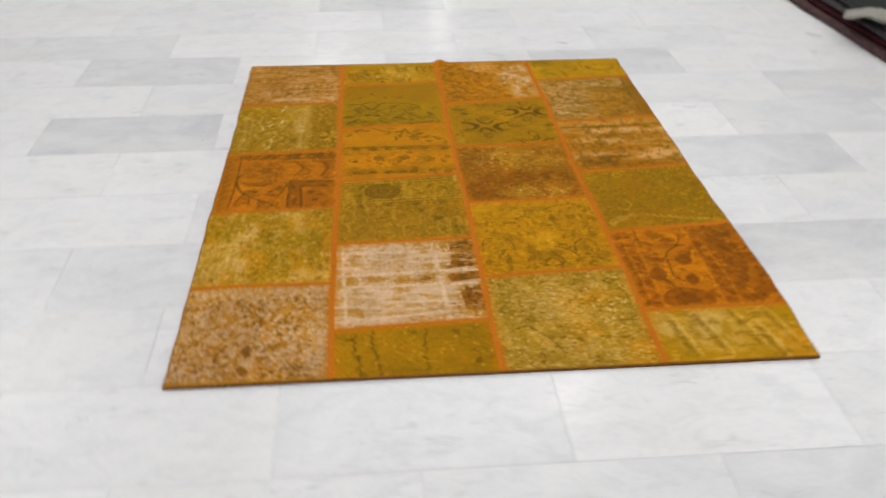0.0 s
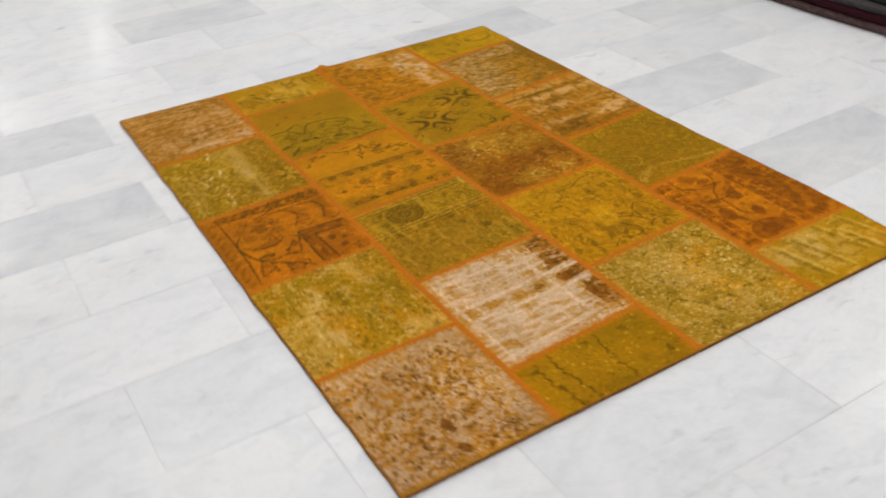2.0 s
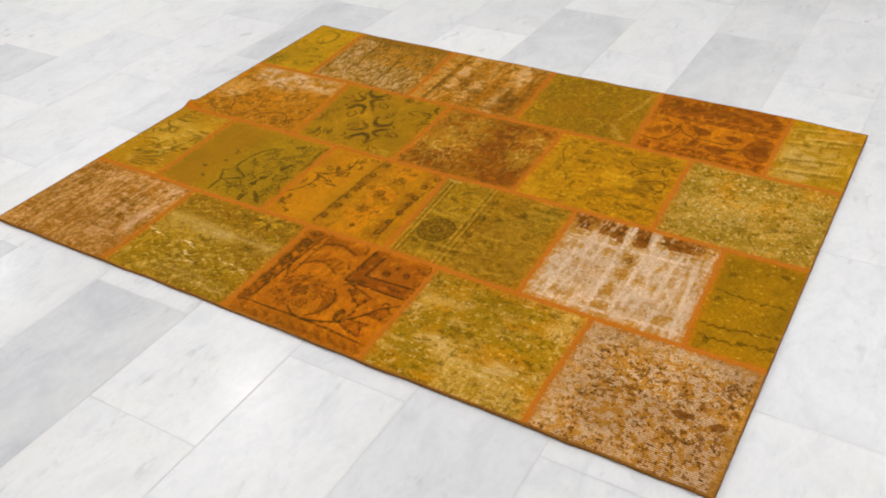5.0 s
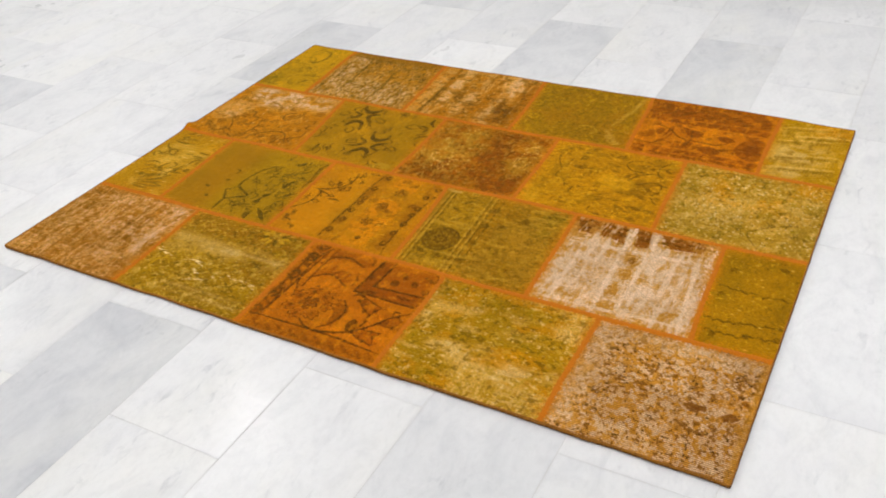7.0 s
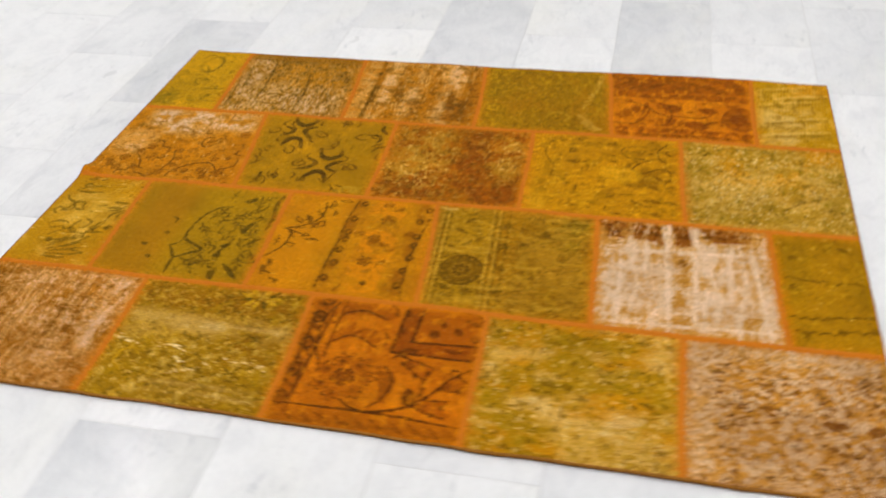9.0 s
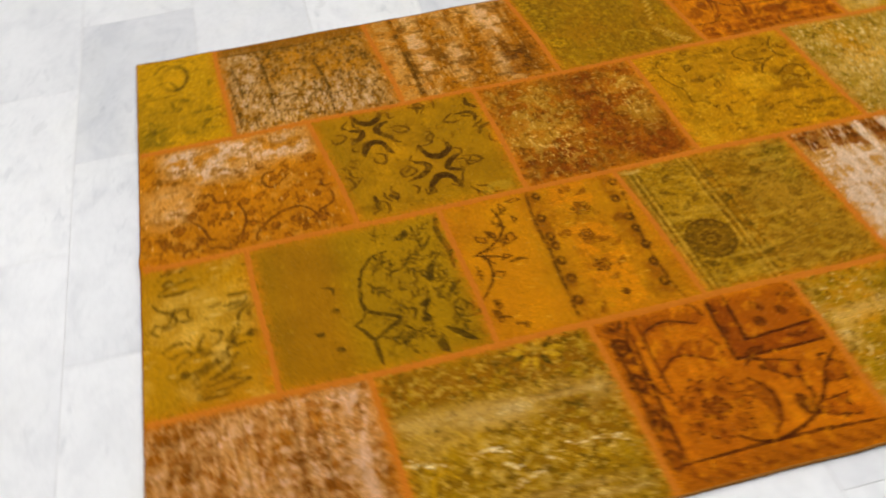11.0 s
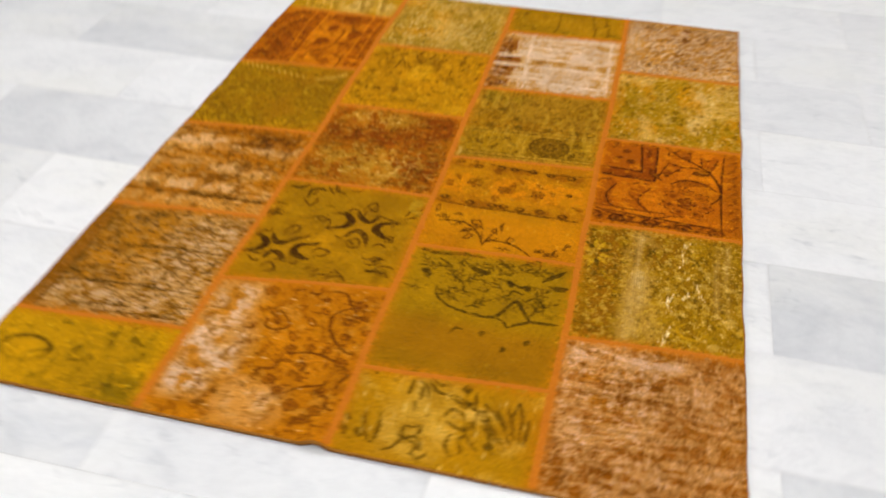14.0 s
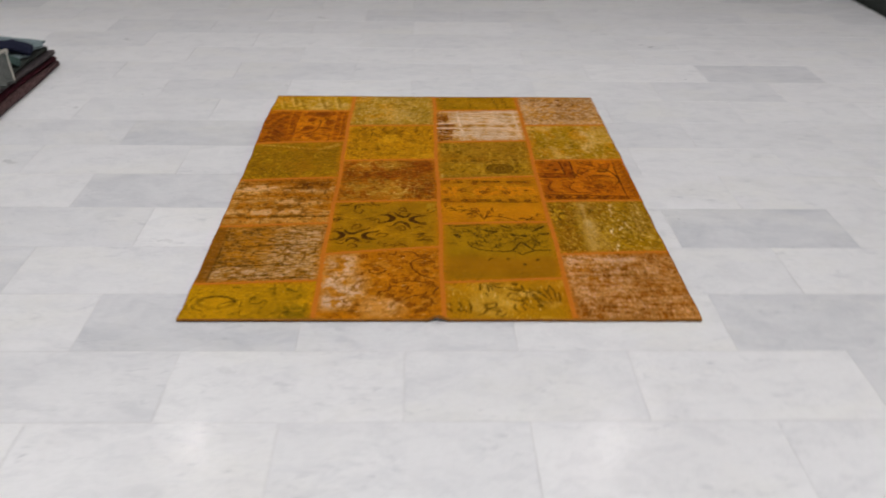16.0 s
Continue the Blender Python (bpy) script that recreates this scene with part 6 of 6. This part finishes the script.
def paint_brown_grain(p):
    p.mottle([(166, 110, 44), (150, 98, 42)], 24, 24, 1)
    pale = np.maximum(p.within(1.12, 1.30, 1.38, 1.76, 0.05), p.within(1.12, 1.47, 1.66, 1.76, 0.015))
    p.mix((196, 162, 132), pale * step(0.34, 0.58, p.n(60, 80, 3, 3)) * 0.75)
    p.mix((190, 122, 14), p.within(1.28, 1.46, 1.40, 1.66, 0.04) * step(0.42, 0.6, p.n(24, 24, 7, 3)) * 0.7)
    p.tufts((100, 62, 26), 0.013, 0.0050, 0.26, 0.8, 1)
    p.tufts((208, 178, 150), 0.014, 0.0042, 0.26, 0.85, 2, 0.45 + 0.55 * pale)
    p.tufts((74, 44, 20), 0.010, 0.0045, 0.15, 0.95, 3)
    p.tufts((206, 176, 136), 0.012, 0.0036, 0.12, 0.75, 4, 0.4 + 0.6 * pale)
    for pts in ([(1.46, 1.675), (1.387, 1.662), (1.3, 1.653), (1.16, 1.65)], [(1.366, 1.534), (1.269, 1.515), (1.134, 1.515)], [(1.317, 1.746), (1.245, 1.739), (1.147, 1.734)], [(1.405, 1.737), (1.31, 1.723), (1.261, 1.72)]):
        p.curve(pts, 0.0075, (82, 46, 10), 0.8, 0.45)
    for pts in ([(1.331, 1.525), (1.285, 1.523), (1.249, 1.532), (1.227, 1.558), (1.201, 1.568)], [(1.27, 1.657), (1.241, 1.626), (1.243, 1.595), (1.229, 1.57)], [(1.419, 1.563), (1.412, 1.544), (1.388, 1.556), (1.387, 1.578)], [(1.411, 1.667), (1.425, 1.641), (1.42, 1.623)], [(1.193, 1.638), (1.182, 1.605), (1.183, 1.563)], [(1.35, 1.59), (1.342, 1.565), (1.312, 1.565)]):
        p.curve(pts, 0.007, (96, 56, 12), 0.65, 0.5)
    p.band("x", 1.458, 1.52, (146, 84, 12), 0.7, 0.005)
    p.stroke([(1.452, 1.40), (1.458, 1.76)], 0.006, (84, 46, 8), 0.6, 0.6)


def paint_ring(p):
    p.mottle([(214, 168, 2), (200, 158, 3)], 12, 12, 1)
    p.speckle((156, 118, 4), 120, 0.30, 0.35, 11)
    p.speckle((216, 172, 8), 120, 0.28, 0.35, 12)
    a, b = p.local(1.405, 1.880, 0)
    ang = np.arctan2(b, a)
    r = np.hypot(a / 0.052, b / 0.033)
    p.mix((74, 58, 4), np.exp(-(((r - 1) / 0.17) ** 2)) * (0.35 + 0.55 * step(-0.4, 0.6, -np.sin(ang) - 0.3 * np.cos(ang))) * p.worn(0.3))
    p.mix((196, 150, 10), np.exp(-((r / 0.75) ** 2)) * 0.5)
    for x, y, q in ((1.256, 1.802, 20), (1.193, 1.939, 100), (1.154, 1.933, 60), (1.20, 1.81, 150), (1.17, 1.85, 70), (1.23, 1.94, 20), (1.35, 1.945, 30), (1.30, 1.86, 90), (1.36, 1.795, 170), (1.145, 1.90, 90)):
        p.leaf(x, y, q, 0.034, 0.015, (112, 96, 10), 0.65, 0.1, 0.5)
    p.mix((130, 116, 14), p.within(1.13, 1.22, 1.90, 1.97, 0.02) * step(0.44, 0.58, p.n(50, 50, 5, 3)) * 0.7)
    p.filigree((96, 80, 6), 28, 0.005, 0.6, 2, step(0.46, 0.60, p.n(10, 10, 21, 2)), 0.7)
    p.flecks((222, 196, 70), 26, 0.004, 0.003, "x", 0.8)


PATCHES = (
    ((paint_threadbare, PINK, "threadbare pinkish patch with bare warp threads and ochre remains"),
     (paint_streaked_olive, (160, 124, 26), "olive and ochre patch with pale worn streaks"),
     (paint_ornate_corner, (182, 98, 12), "rust patch with dark flowers, leaves and a bordered corner"),
     (paint_cracked_olive, (146, 112, 22), "olive patch with cream cracks and a worn band"),
     (paint_rust_cross, (164, 98, 34), "rust-brown patch worn in crossing streaks")),
    ((paint_plain_olive, OLIVE, "narrow olive green patch, nearly plain"),
     (paint_bleached, (206, 164, 122), "bleached cream patch with rust-brown remains"),
     (paint_medallion, (146, 114, 22), "olive patch with a small round medallion"),
     (paint_gold_border, GOLD, "golden patch with a dotted border and a thin vine"),
     (paint_vine_olive, (146, 112, 8), "olive patch with a dark leafy vine"),
     (paint_mustard_fan, (186, 142, 12), "mustard patch with a fan-shaped flower")),
    ((paint_sand, (178, 144, 54), "sand-coloured mottled patch with olive specks"),
     (paint_gold_vine, (190, 136, 12), "golden patch with thin wavy outlines"),
     (paint_rust_grain, (158, 94, 22), "rust-brown grainy patch with cream wear"),
     (paint_snowflakes, (158, 122, 8), "mustard patch with dark cross-shaped blossoms"),
     (paint_orange_floral, (200, 120, 14), "orange patch with brown tendrils and a bleached side")),
    ((paint_yellow_slash, (194, 152, 26), "narrow yellow patch with slanted worn stripes"),
     (paint_ornate_band, (186, 104, 8), "orange patch with brown bands of flowers"),
     (paint_zigzag_olive, (146, 112, 20), "olive patch with a pale zigzag line"),
     (paint_banded, (192, 122, 30), "orange patch with cream and brown bands"),
     (paint_brown_grain, (162, 112, 42), "brown finely patterned patch with worn grain"),
     (paint_ring, (168, 134, 8), "narrow yellow-green patch with a dark ring")),
)


def strip_mesh(name, line, width, height, parent, seed, material, label="", fray=0.003):
    """A sewn tape along a line of (x, y): slightly domed, with an uneven, stitched edge."""
    line = np.array(line, float)
    tang = np.gradient(line, axis=0)
    tang /= np.linalg.norm(tang, axis=1)[:, None] + 1e-9
    side = np.stack([-tang[:, 1], tang[:, 0]], 1)
    rng = np.random.default_rng(seed)
    rows = []
    for k, (q, lift) in enumerate(((-0.5, -0.0012), (-0.3, 0.75), (0.0, 1.0), (0.3, 0.75), (0.5, -0.0012))):
        edge = rng.uniform(-fray, fray, len(line)) + fray * np.where(np.arange(len(line)) % 2, 0.7, -0.7) if abs(q) == 0.5 else 0.0
        xy = line + side * (width * q + np.sign(q) * edge)[:, None] if abs(q) == 0.5 else line + side * width * q
        lifted = height * lift if lift > 0 else lift
        rows.append(np.concatenate([xy, (drape(xy[:, 0], xy[:, 1]) + lifted)[:, None]], 1))
    pts = np.stack(rows, 1).reshape(-1, 3)
    return tagged(array_mesh(name, pts, grid_faces(len(line), 5)[:, ::-1], material, parent), label)


def build_rug():
    rug = tagged(new("patchwork_rug"), "overdyed yellow, olive and rust patchwork wool rug lying on marble", "rug")
    for col, rows in enumerate(PATCHES):
        for row, (paint, ground, label) in enumerate(rows):
            cloth = Cloth(col, row, 11 * col + 3 * row + 1, ground)
            paint(cloth)
            cloth.finish(rug, label)
    # seam tapes: three long ones, and one at every joint between two patches of a column
    ys = np.arange(0.002, 1.968, 0.004)
    for k in (1, 2, 3):
        strip_mesh("seam_tape", np.stack([side_x(k, ys), ys], 1), 0.018, 0.0010, rug, 40 + k, SEAM)
    for col, rows in enumerate(ROWS_Y):
        for i, (l, r) in enumerate(rows[1:-1]):
            t = np.linspace(0, 1, 90)
            y = l + (r - l) * t + 0.0025 * np.sin(5 * t + i)
            x = side_x(col, y) + (side_x(col + 1, y) - side_x(col, y)) * t
            strip_mesh("seam_tape", np.stack([x, y], 1), 0.015, 0.0008, rug, 60 + 10 * col + i, SEAM)
    # bound edges: a rounded cord that closes the rug's thickness on each side
    t = np.linspace(0, 1, 480)
    ends = lambda y: np.stack([side_x(0, y) + (side_x(4, y) - side_x(0, y)) * t, np.full(480, y)], 1)  # noqa: E731
    longs = lambda k: np.stack([side_x(k, 1.97 * t), 1.97 * t], 1)  # noqa: E731
    for n, line in enumerate((ends(0.0), ends(1.971), longs(0), longs(4))):
        rng = np.random.default_rng(90 + n)
        line = line + 0.0012 * (fbm(t * 60, t * 0 + n, n, 3)[:, None] - 0.5) + rng.uniform(-0.0005, 0.0005, (480, 1))
        side = np.array([0.0, 1.0]) if n < 2 else np.array([1.0, 0.0])
        top = drape(line[:, 0], line[:, 1]) + 0.0012
        for name, arc, out, material in (("bound_edge", np.linspace(-0.25, 1.25, 8) * math.pi, 0.0020, BINDING), ("backing_edge", np.linspace(1.1, 1.9, 6) * math.pi, 0.0026, BACKING)):
            ring = []
            for a in arc:
                xy = line + side * out * math.cos(a)
                z = 0.5 * top * (1 + math.sin(a)) + 0.0002 + np.maximum(0, top - 0.012) * 0.5 * (1 - math.sin(a))
                ring.append(np.concatenate([xy, z[:, None]], 1))
            array_mesh(name, np.stack(ring, 1).reshape(-1, 3), grid_faces(480, len(ring)), material, rug)
    # woven back under the patches
    gx, gy = np.meshgrid(np.linspace(0, 1, 60), np.linspace(0, 1, 80))
    y = 1.968 * gy + 0.001
    x = side_x(0, y) + (side_x(4, y) - side_x(0, y)) * gx
    low = np.stack([x, y, np.maximum(0.0006, drape(x, y) - 0.009)], -1).reshape(-1, 3)
    array_mesh("backing", low, grid_faces(80, 60), BACKING, rug)
    return rug


build_rug()


# ---- stacks of folded rugs ----
def folded_rug(name, x0, x1, y0, y1, z0, thick, material, label, seed, group="", folds=2):
    """A rug folded flat into layers with a rounded fold along its front, wavy and slightly slumped."""
    rng = np.random.default_rng(seed)
    rug = tagged(new(name), label, "rug", group)
    ph = rng.uniform(0, 6, 4)
    each = thick / folds
    ny = max(24, int((y1 - y0) / 0.03))
    for f in range(folds):
        zc, r = z0 + each * (f + 0.5), each * 0.485
        y = np.linspace(y0 + rng.uniform(0, 0.012), y1 - rng.uniform(0, 0.012), ny)
        out = []
        front = x0 - 0.034 * np.maximum(0, y - 0.2) + 0.008 * np.sin(3.1 * y + ph[0] + f) + 0.004 * np.sin(9 * y + ph[1]) + rng.uniform(-0.006, 0.006)
        for a in np.linspace(-0.5 * math.pi, 0.5 * math.pi, 9):
            out.append(np.stack([front + r * (1 - math.cos(a)), y, zc + r * math.sin(a) + 0.15 * each * np.sin(2.3 * y + ph[2]) * (a > 0) * (f == folds - 1)], 1))
        xs = np.linspace(0.05, 1, 14)
        for s in xs:
            out.append(np.stack([front + r + (x1 - x0 - r) * s, y, zc + r + 0.15 * each * np.sin(2.3 * y + ph[2] + 4 * s) * (f == folds - 1) + 0 * y], 1))
        out.append(np.stack([front + x1 - x0, y, np.full(ny, zc - r)], 1))
        out.append(np.stack([front + r, y, np.full(ny, zc - r)], 1))
        cols = len(out)
        pts = np.stack(out, 1)
        caps = []
        for end in (0, -1):
            ring = pts[end].copy()
            mid = ring.mean(0)
            caps.append(np.stack([ring, 0.5 * (ring + mid) + [0, -0.004 if end == 0 else 0.004, 0], np.repeat(mid[None], cols, 0)], 0))
        layer = array_mesh("layer", pts.reshape(-1, 3), grid_faces(ny, cols), material, rug)
        for cap in caps:
            array_mesh("layer_end", cap.reshape(-1, 3), grid_faces(3, cols), material, rug)
    return rug


def cloth_tongue(tip, base_z, yaw, length, width, thick, material, label, seed):
    """A folded cloth whose end lies over the edge of a stack: a flat, wrinkled, round-ended roll that sags from the stack's top to its tip."""
    rng = np.random.default_rng(seed)
    n, k = 40, 28
    s, a = np.meshgrid(np.linspace(0, 1, n), np.linspace(0, 2 * math.pi, k), indexing="ij")
    full = np.sqrt(np.clip(1 - np.clip(1 - s / 0.16, 0, 1) ** 5, 0, 1)) * np.sqrt(np.clip(1 - np.clip((s - 0.92) / 0.08, 0, 1) ** 2, 0, 1))
    side = 0.5 * width * full * np.sign(np.cos(a)) * np.abs(np.cos(a)) ** 0.7 * (1 + 0.25 * (fbm(4 * s, 0 * a, seed, 2) - 0.5))
    rise = 0.5 * thick * full * np.sin(a) * (1 + 0.5 * np.sin(7 * side / width + rng.uniform(0, 6)) * np.clip(np.sin(a), 0, 1))
    rise = rise + thick * 0.9 * (fbm(5 * s + seed, 9 * side / width, seed, 3) - 0.5) * full
    drop = step(0.0, 0.30, s)
    z = tip[2] + (base_z - tip[2]) * drop + rise
    c, w = math.cos(math.radians(yaw)), math.sin(math.radians(yaw))
    run = length * s
    sway = 0.12 * width * np.sin(5 * s + seed)
    x, y = tip[0] + run * c - (side + sway) * w, tip[1] + run * w + (side + sway) * c
    return tagged(array_mesh("folded_cloth", np.stack([x, y, z], -1).reshape(-1, 3), grid_faces(n, k), material), label, "cloth")


def draped_cloth(corners, thick, ripple, folds, material, label, seed, bulge=0.0):
    """A flat cloth laid or hung between four corners (front far, front near, back near, back far), with soft folds running back from its front edge."""
    n, k = 30, 34
    u, v = np.meshgrid(np.linspace(0, 1, n), np.linspace(0, 1, k), indexing="ij")
    a, b, c, d = (np.array(p) for p in corners)
    sheet = (a * (1 - v)[..., None] + b * v[..., None]) * (1 - u)[..., None] + (d * (1 - v)[..., None] + c * v[..., None]) * u[..., None]
    wave = np.sin(2 * math.pi * (folds * v + 0.35 * u + 0.5 * fbm(3 * u, 3 * v, seed, 2)) + seed)
    sheet[..., 2] += ripple * (0.5 + 0.5 * wave) * (0.45 + 0.55 * u) + bulge * np.sin(math.pi * u) + 0.006 * (fbm(6 * u, 9 * v, seed + 3, 3) - 0.5)
    sheet[..., 0] += 0.010 * (1 - u) * (wave + 1.2 * (fbm(2 * u, 7 * v, seed + 5, 2) - 0.5))
    under = sheet - np.array([0, 0, thick])
    under[..., 0] += 0.3 * thick
    rim = [(i, 0) for i in range(n)] + [(n - 1, i) for i in range(1, k)] + [(i, k - 1) for i in range(n - 2, -1, -1)] + [(0, i) for i in range(k - 2, 0, -1)]
    top = np.array(grid_faces(n, k))
    ring = np.array([i * k + j for i, j in rim])
    nxt = np.roll(ring, -1)
    faces = np.concatenate([top, top[:, ::-1] + n * k, np.stack([nxt, ring, ring + n * k, nxt + n * k], 1)])
    cloth = tagged(new("folded_cloth"), label, "cloth")
    array_mesh("sheet", np.concatenate([sheet.reshape(-1, 3), under.reshape(-1, 3)]), faces, material, cloth)
    return cloth


def hem(cloth, line, radius):
    """A rolled hem that follows a line, round at its ends."""
    curve = np.array(line)
    t = np.linspace(0, 1, len(curve))
    s = np.linspace(0, 1, 26)
    path = np.stack([np.interp(s, t, curve[:, i]) for i in range(3)], 1)
    path[1:-1] = 0.25 * path[:-2] + 0.5 * path[1:-1] + 0.25 * path[2:]
    along = np.gradient(path, axis=0)
    along /= np.linalg.norm(along, axis=1)[:, None]
    side = np.cross(along, (0, 0, 1.0))
    side /= np.linalg.norm(side, axis=1)[:, None]
    up = np.cross(side, along)
    size = radius * np.sqrt(np.clip(1 - np.clip(np.abs(2 * s - 1) * 13 - 12, 0, 1) ** 2, 0.0, 1))
    a = np.linspace(0, 2 * math.pi, 13)
    pts = path[:, None] + size[:, None, None] * (np.cos(a)[None, :, None] * side[:, None] + np.sin(a)[None, :, None] * up[:, None])
    part_mesh = array_mesh("hem", pts.reshape(-1, 3), grid_faces(26, 13), PALE_CLOTH, cloth)
    tagged(part_mesh, "pale rolled hem")


MAROON = woven_material("dark_maroon_wool", lin(60, 19, 28), lin(26, 8, 12), 130)
BROWN_WOOL = woven_material("faded_brown_wool", lin(100, 78, 76), lin(38, 24, 26), 90)
GREY_WOOL = woven_material("dark_grey_wool", lin(80, 74, 74), lin(38, 34, 36), 130)
DARK_WOOL = woven_material("charcoal_wool", lin(56, 60, 56), lin(26, 28, 26), 130)
BLUE_CLOTH = woven_material("slate_blue_cloth", lin(136, 150, 152), lin(62, 76, 82), 380)
NAVY_CLOTH = woven_material("navy_cloth", lin(36, 39, 58), lin(15, 16, 30), 380)
TEAL_CLOTH = woven_material("teal_cloth", lin(70, 88, 84), lin(32, 46, 44), 380)
GREY_CLOTH = woven_material("grey_green_cloth", lin(98, 100, 97), lin(60, 62, 60), 380)
PALE_CLOTH = woven_material("pale_grey_cloth", lin(172, 170, 162), lin(124, 120, 112), 380)

STACK = "rugs stacked along the wall"
folded_rug("folded_rug", 2.655, 4.2, -0.49, 4.6, 0.0, 0.034, BROWN_WOOL, "faded brown folded wool rug at the bottom of a stack", 1, STACK, 1)
folded_rug("folded_rug", 2.680, 4.2, -0.475, 4.55, 0.035, 0.026, MAROON, "dark maroon folded wool rug in a stack", 2, STACK, 1)
folded_rug("folded_rug", 2.690, 4.2, -0.485, 4.5, 0.062, 0.026, GREY_WOOL, "dark grey folded wool rug in a stack", 3, STACK, 1)
folded_rug("folded_rug", 2.715, 4.2, -0.47, 4.4, 0.089, 0.026, DARK_WOOL, "charcoal folded wool rug on top of a stack", 4, STACK, 1)
draped_cloth(((2.716, -0.478, 0.132), (2.740, -0.08, 0.124), (2.99, -0.08, 0.136), (2.99, -0.478, 0.150)), 0.012, 0.010, 3.2, BLUE_CLOTH, "slate blue folded cloth lying on stacked rugs", 5)
cloth_tongue((2.708, -0.285, 0.137), 0.168, 8, 0.34, 0.11, 0.030, NAVY_CLOTH, "navy rolled cloth lying on a slate blue cloth", 6)
cloth_tongue((2.706, -0.120, 0.122), 0.140, 5, 0.16, 0.05, 0.024, TEAL_CLOTH, "narrow teal cloth hanging over stacked rugs", 7)
grey = draped_cloth(((2.686, 0.030, 0.084), (2.692, 0.29, 0.106), (2.88, 0.13, 0.146), (2.805, -0.205, 0.150)), 0.010, 0.012, 2.6, GREY_CLOTH, "grey cloth with a pale hem hanging over stacked rugs", 10, 0.016)
hem(grey, [(2.800, -0.215, 0.156), (2.830, -0.09, 0.160), (2.88, 0.13, 0.154)], 0.013)
hem(grey, [(2.803, -0.200, 0.160), (2.772, -0.135, 0.156), (2.730, -0.050, 0.136), (2.697, 0.010, 0.104), (2.685, 0.032, 0.084)], 0.0045)
cloth_tongue((2.560, 2.20, 0.105), 0.138, -50, 0.46, 0.13, 0.028, PALE_CLOTH, "pale grey folded cloth lying over the edge of stacked rugs", 8)
folded_rug("folded_rug", -4.0, -2.2, -4.6, -0.9, 0.0, 0.05, DARK_WOOL, "charcoal folded wool rug on the floor", 9, STACK, 1)

# ---- marble floor ----
TILE_X, TILE_Y, JOINT = 0.600, 0.300, 0.0016
LINE_Y, EVEN_X, ODD_X = 0.917, -0.346, -0.050


def tile_mesh():
    """One slab with a fine chamfer round its top."""
    bm = bmesh.new()
    hx, hy, c = (TILE_X - JOINT) / 2, (TILE_Y - JOINT) / 2, 0.0006
    rings = []
    for inset, z in ((0, -0.012), (0, -c), (c, 0)):
        rings.append([bm.verts.new((sx * (hx - inset), sy * (hy - inset), z)) for sx, sy in ((-1, -1), (1, -1), (1, 1), (-1, 1))])
    for a, b in zip(rings, rings[1:]):
        for i in range(4):
            bm.faces.new((a[i], a[(i + 1) % 4], b[(i + 1) % 4], b[i]))
    bm.faces.new(rings[-1])
    data = bpy.data.meshes.new("tile")
    bm.to_mesh(data)
    bm.free()
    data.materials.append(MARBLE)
    return data


# Slabs that are greyer (towards 1) or whiter (towards 0) than the rest, by row and place in the row.
TINTS = {(-2, 3): 0.8, (0, 3): 0.6, (1, 2): -0.25, (1, 3): 0.35, (3, 2): 0.75, (3, 1): 0.4, (3, -1): 0.65, (2, 0): 0.2, (1, -1): 0.85, (0, -1): 0.1,
         (2, 4): 0.5, (2, 3): 0.15, (0, 0): 0.0, (-2, 0): 0.35, (-4, 1): 0.25, (-1, -1): 0.0, (-3, 3): 0.2, (-5, -2): 0.6, (-5, -1): -0.1, (6, 1): 0.6, (-1, 3): 0.1, (4, 3): 0.25}


def build_floor():
    x0, y0, x1, y1 = ROOM
    bm = bmesh.new()
    box(bm, x0 - 0.2, y0 - 0.2, -0.2, x1 + 0.2, y1 + 0.2, -0.0007)
    floor = tagged(mesh_object("floor", bm, GROUT), "polished white marble floor of long slabs laid half over half", "floor", kind="structure")
    slab, rng, far = tile_mesh(), random.Random(5), []
    for j in range(-23, 41):
        for i in range(-8, 11):
            cx = (EVEN_X if j % 2 == 0 else ODD_X) + TILE_X * (i + 0.5)
            cy = LINE_Y + TILE_Y * (j + 0.5)
            tone = TINTS.get((j, i), rng.choice((-0.1, 0.0, 0.0, 0.1, 0.15, 0.2, 0.35)) * (1.0 if j < 5 else 0.5))
            if not (x0 + 0.3 < cx < x1 - 0.3 and y0 < cy < y1):
                continue
            if -2.5 < cx < 2.9 and -2.2 < cy < 4.6:
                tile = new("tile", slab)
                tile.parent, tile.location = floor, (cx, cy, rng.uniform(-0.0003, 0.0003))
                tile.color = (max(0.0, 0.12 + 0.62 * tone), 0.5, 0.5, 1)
            else:
                far.append((cx, cy))
    centre = np.array(far)
    hx, hy = (TILE_X - JOINT) / 2, (TILE_Y - JOINT) / 2
    corner = np.array([(-hx, -hy), (hx, -hy), (hx, hy), (-hx, hy)])
    top = centre[:, None] + corner
    pts = np.concatenate([np.concatenate([top, np.zeros((len(top), 4, 1))], 2), np.concatenate([top, np.full((len(top), 4, 1), -0.012)], 2)], 1).reshape(-1, 3)
    quad = np.array([[0, 1, 2, 3], [4, 5, 1, 0], [5, 6, 2, 1], [6, 7, 3, 2], [7, 4, 0, 3]])
    faces = (np.arange(len(centre))[:, None, None] * 8 + quad).reshape(-1, 4)
    tagged(array_mesh("far_tiles", pts, faces, MARBLE_FAR, floor, smooth=False), kind="stuff")


build_floor()
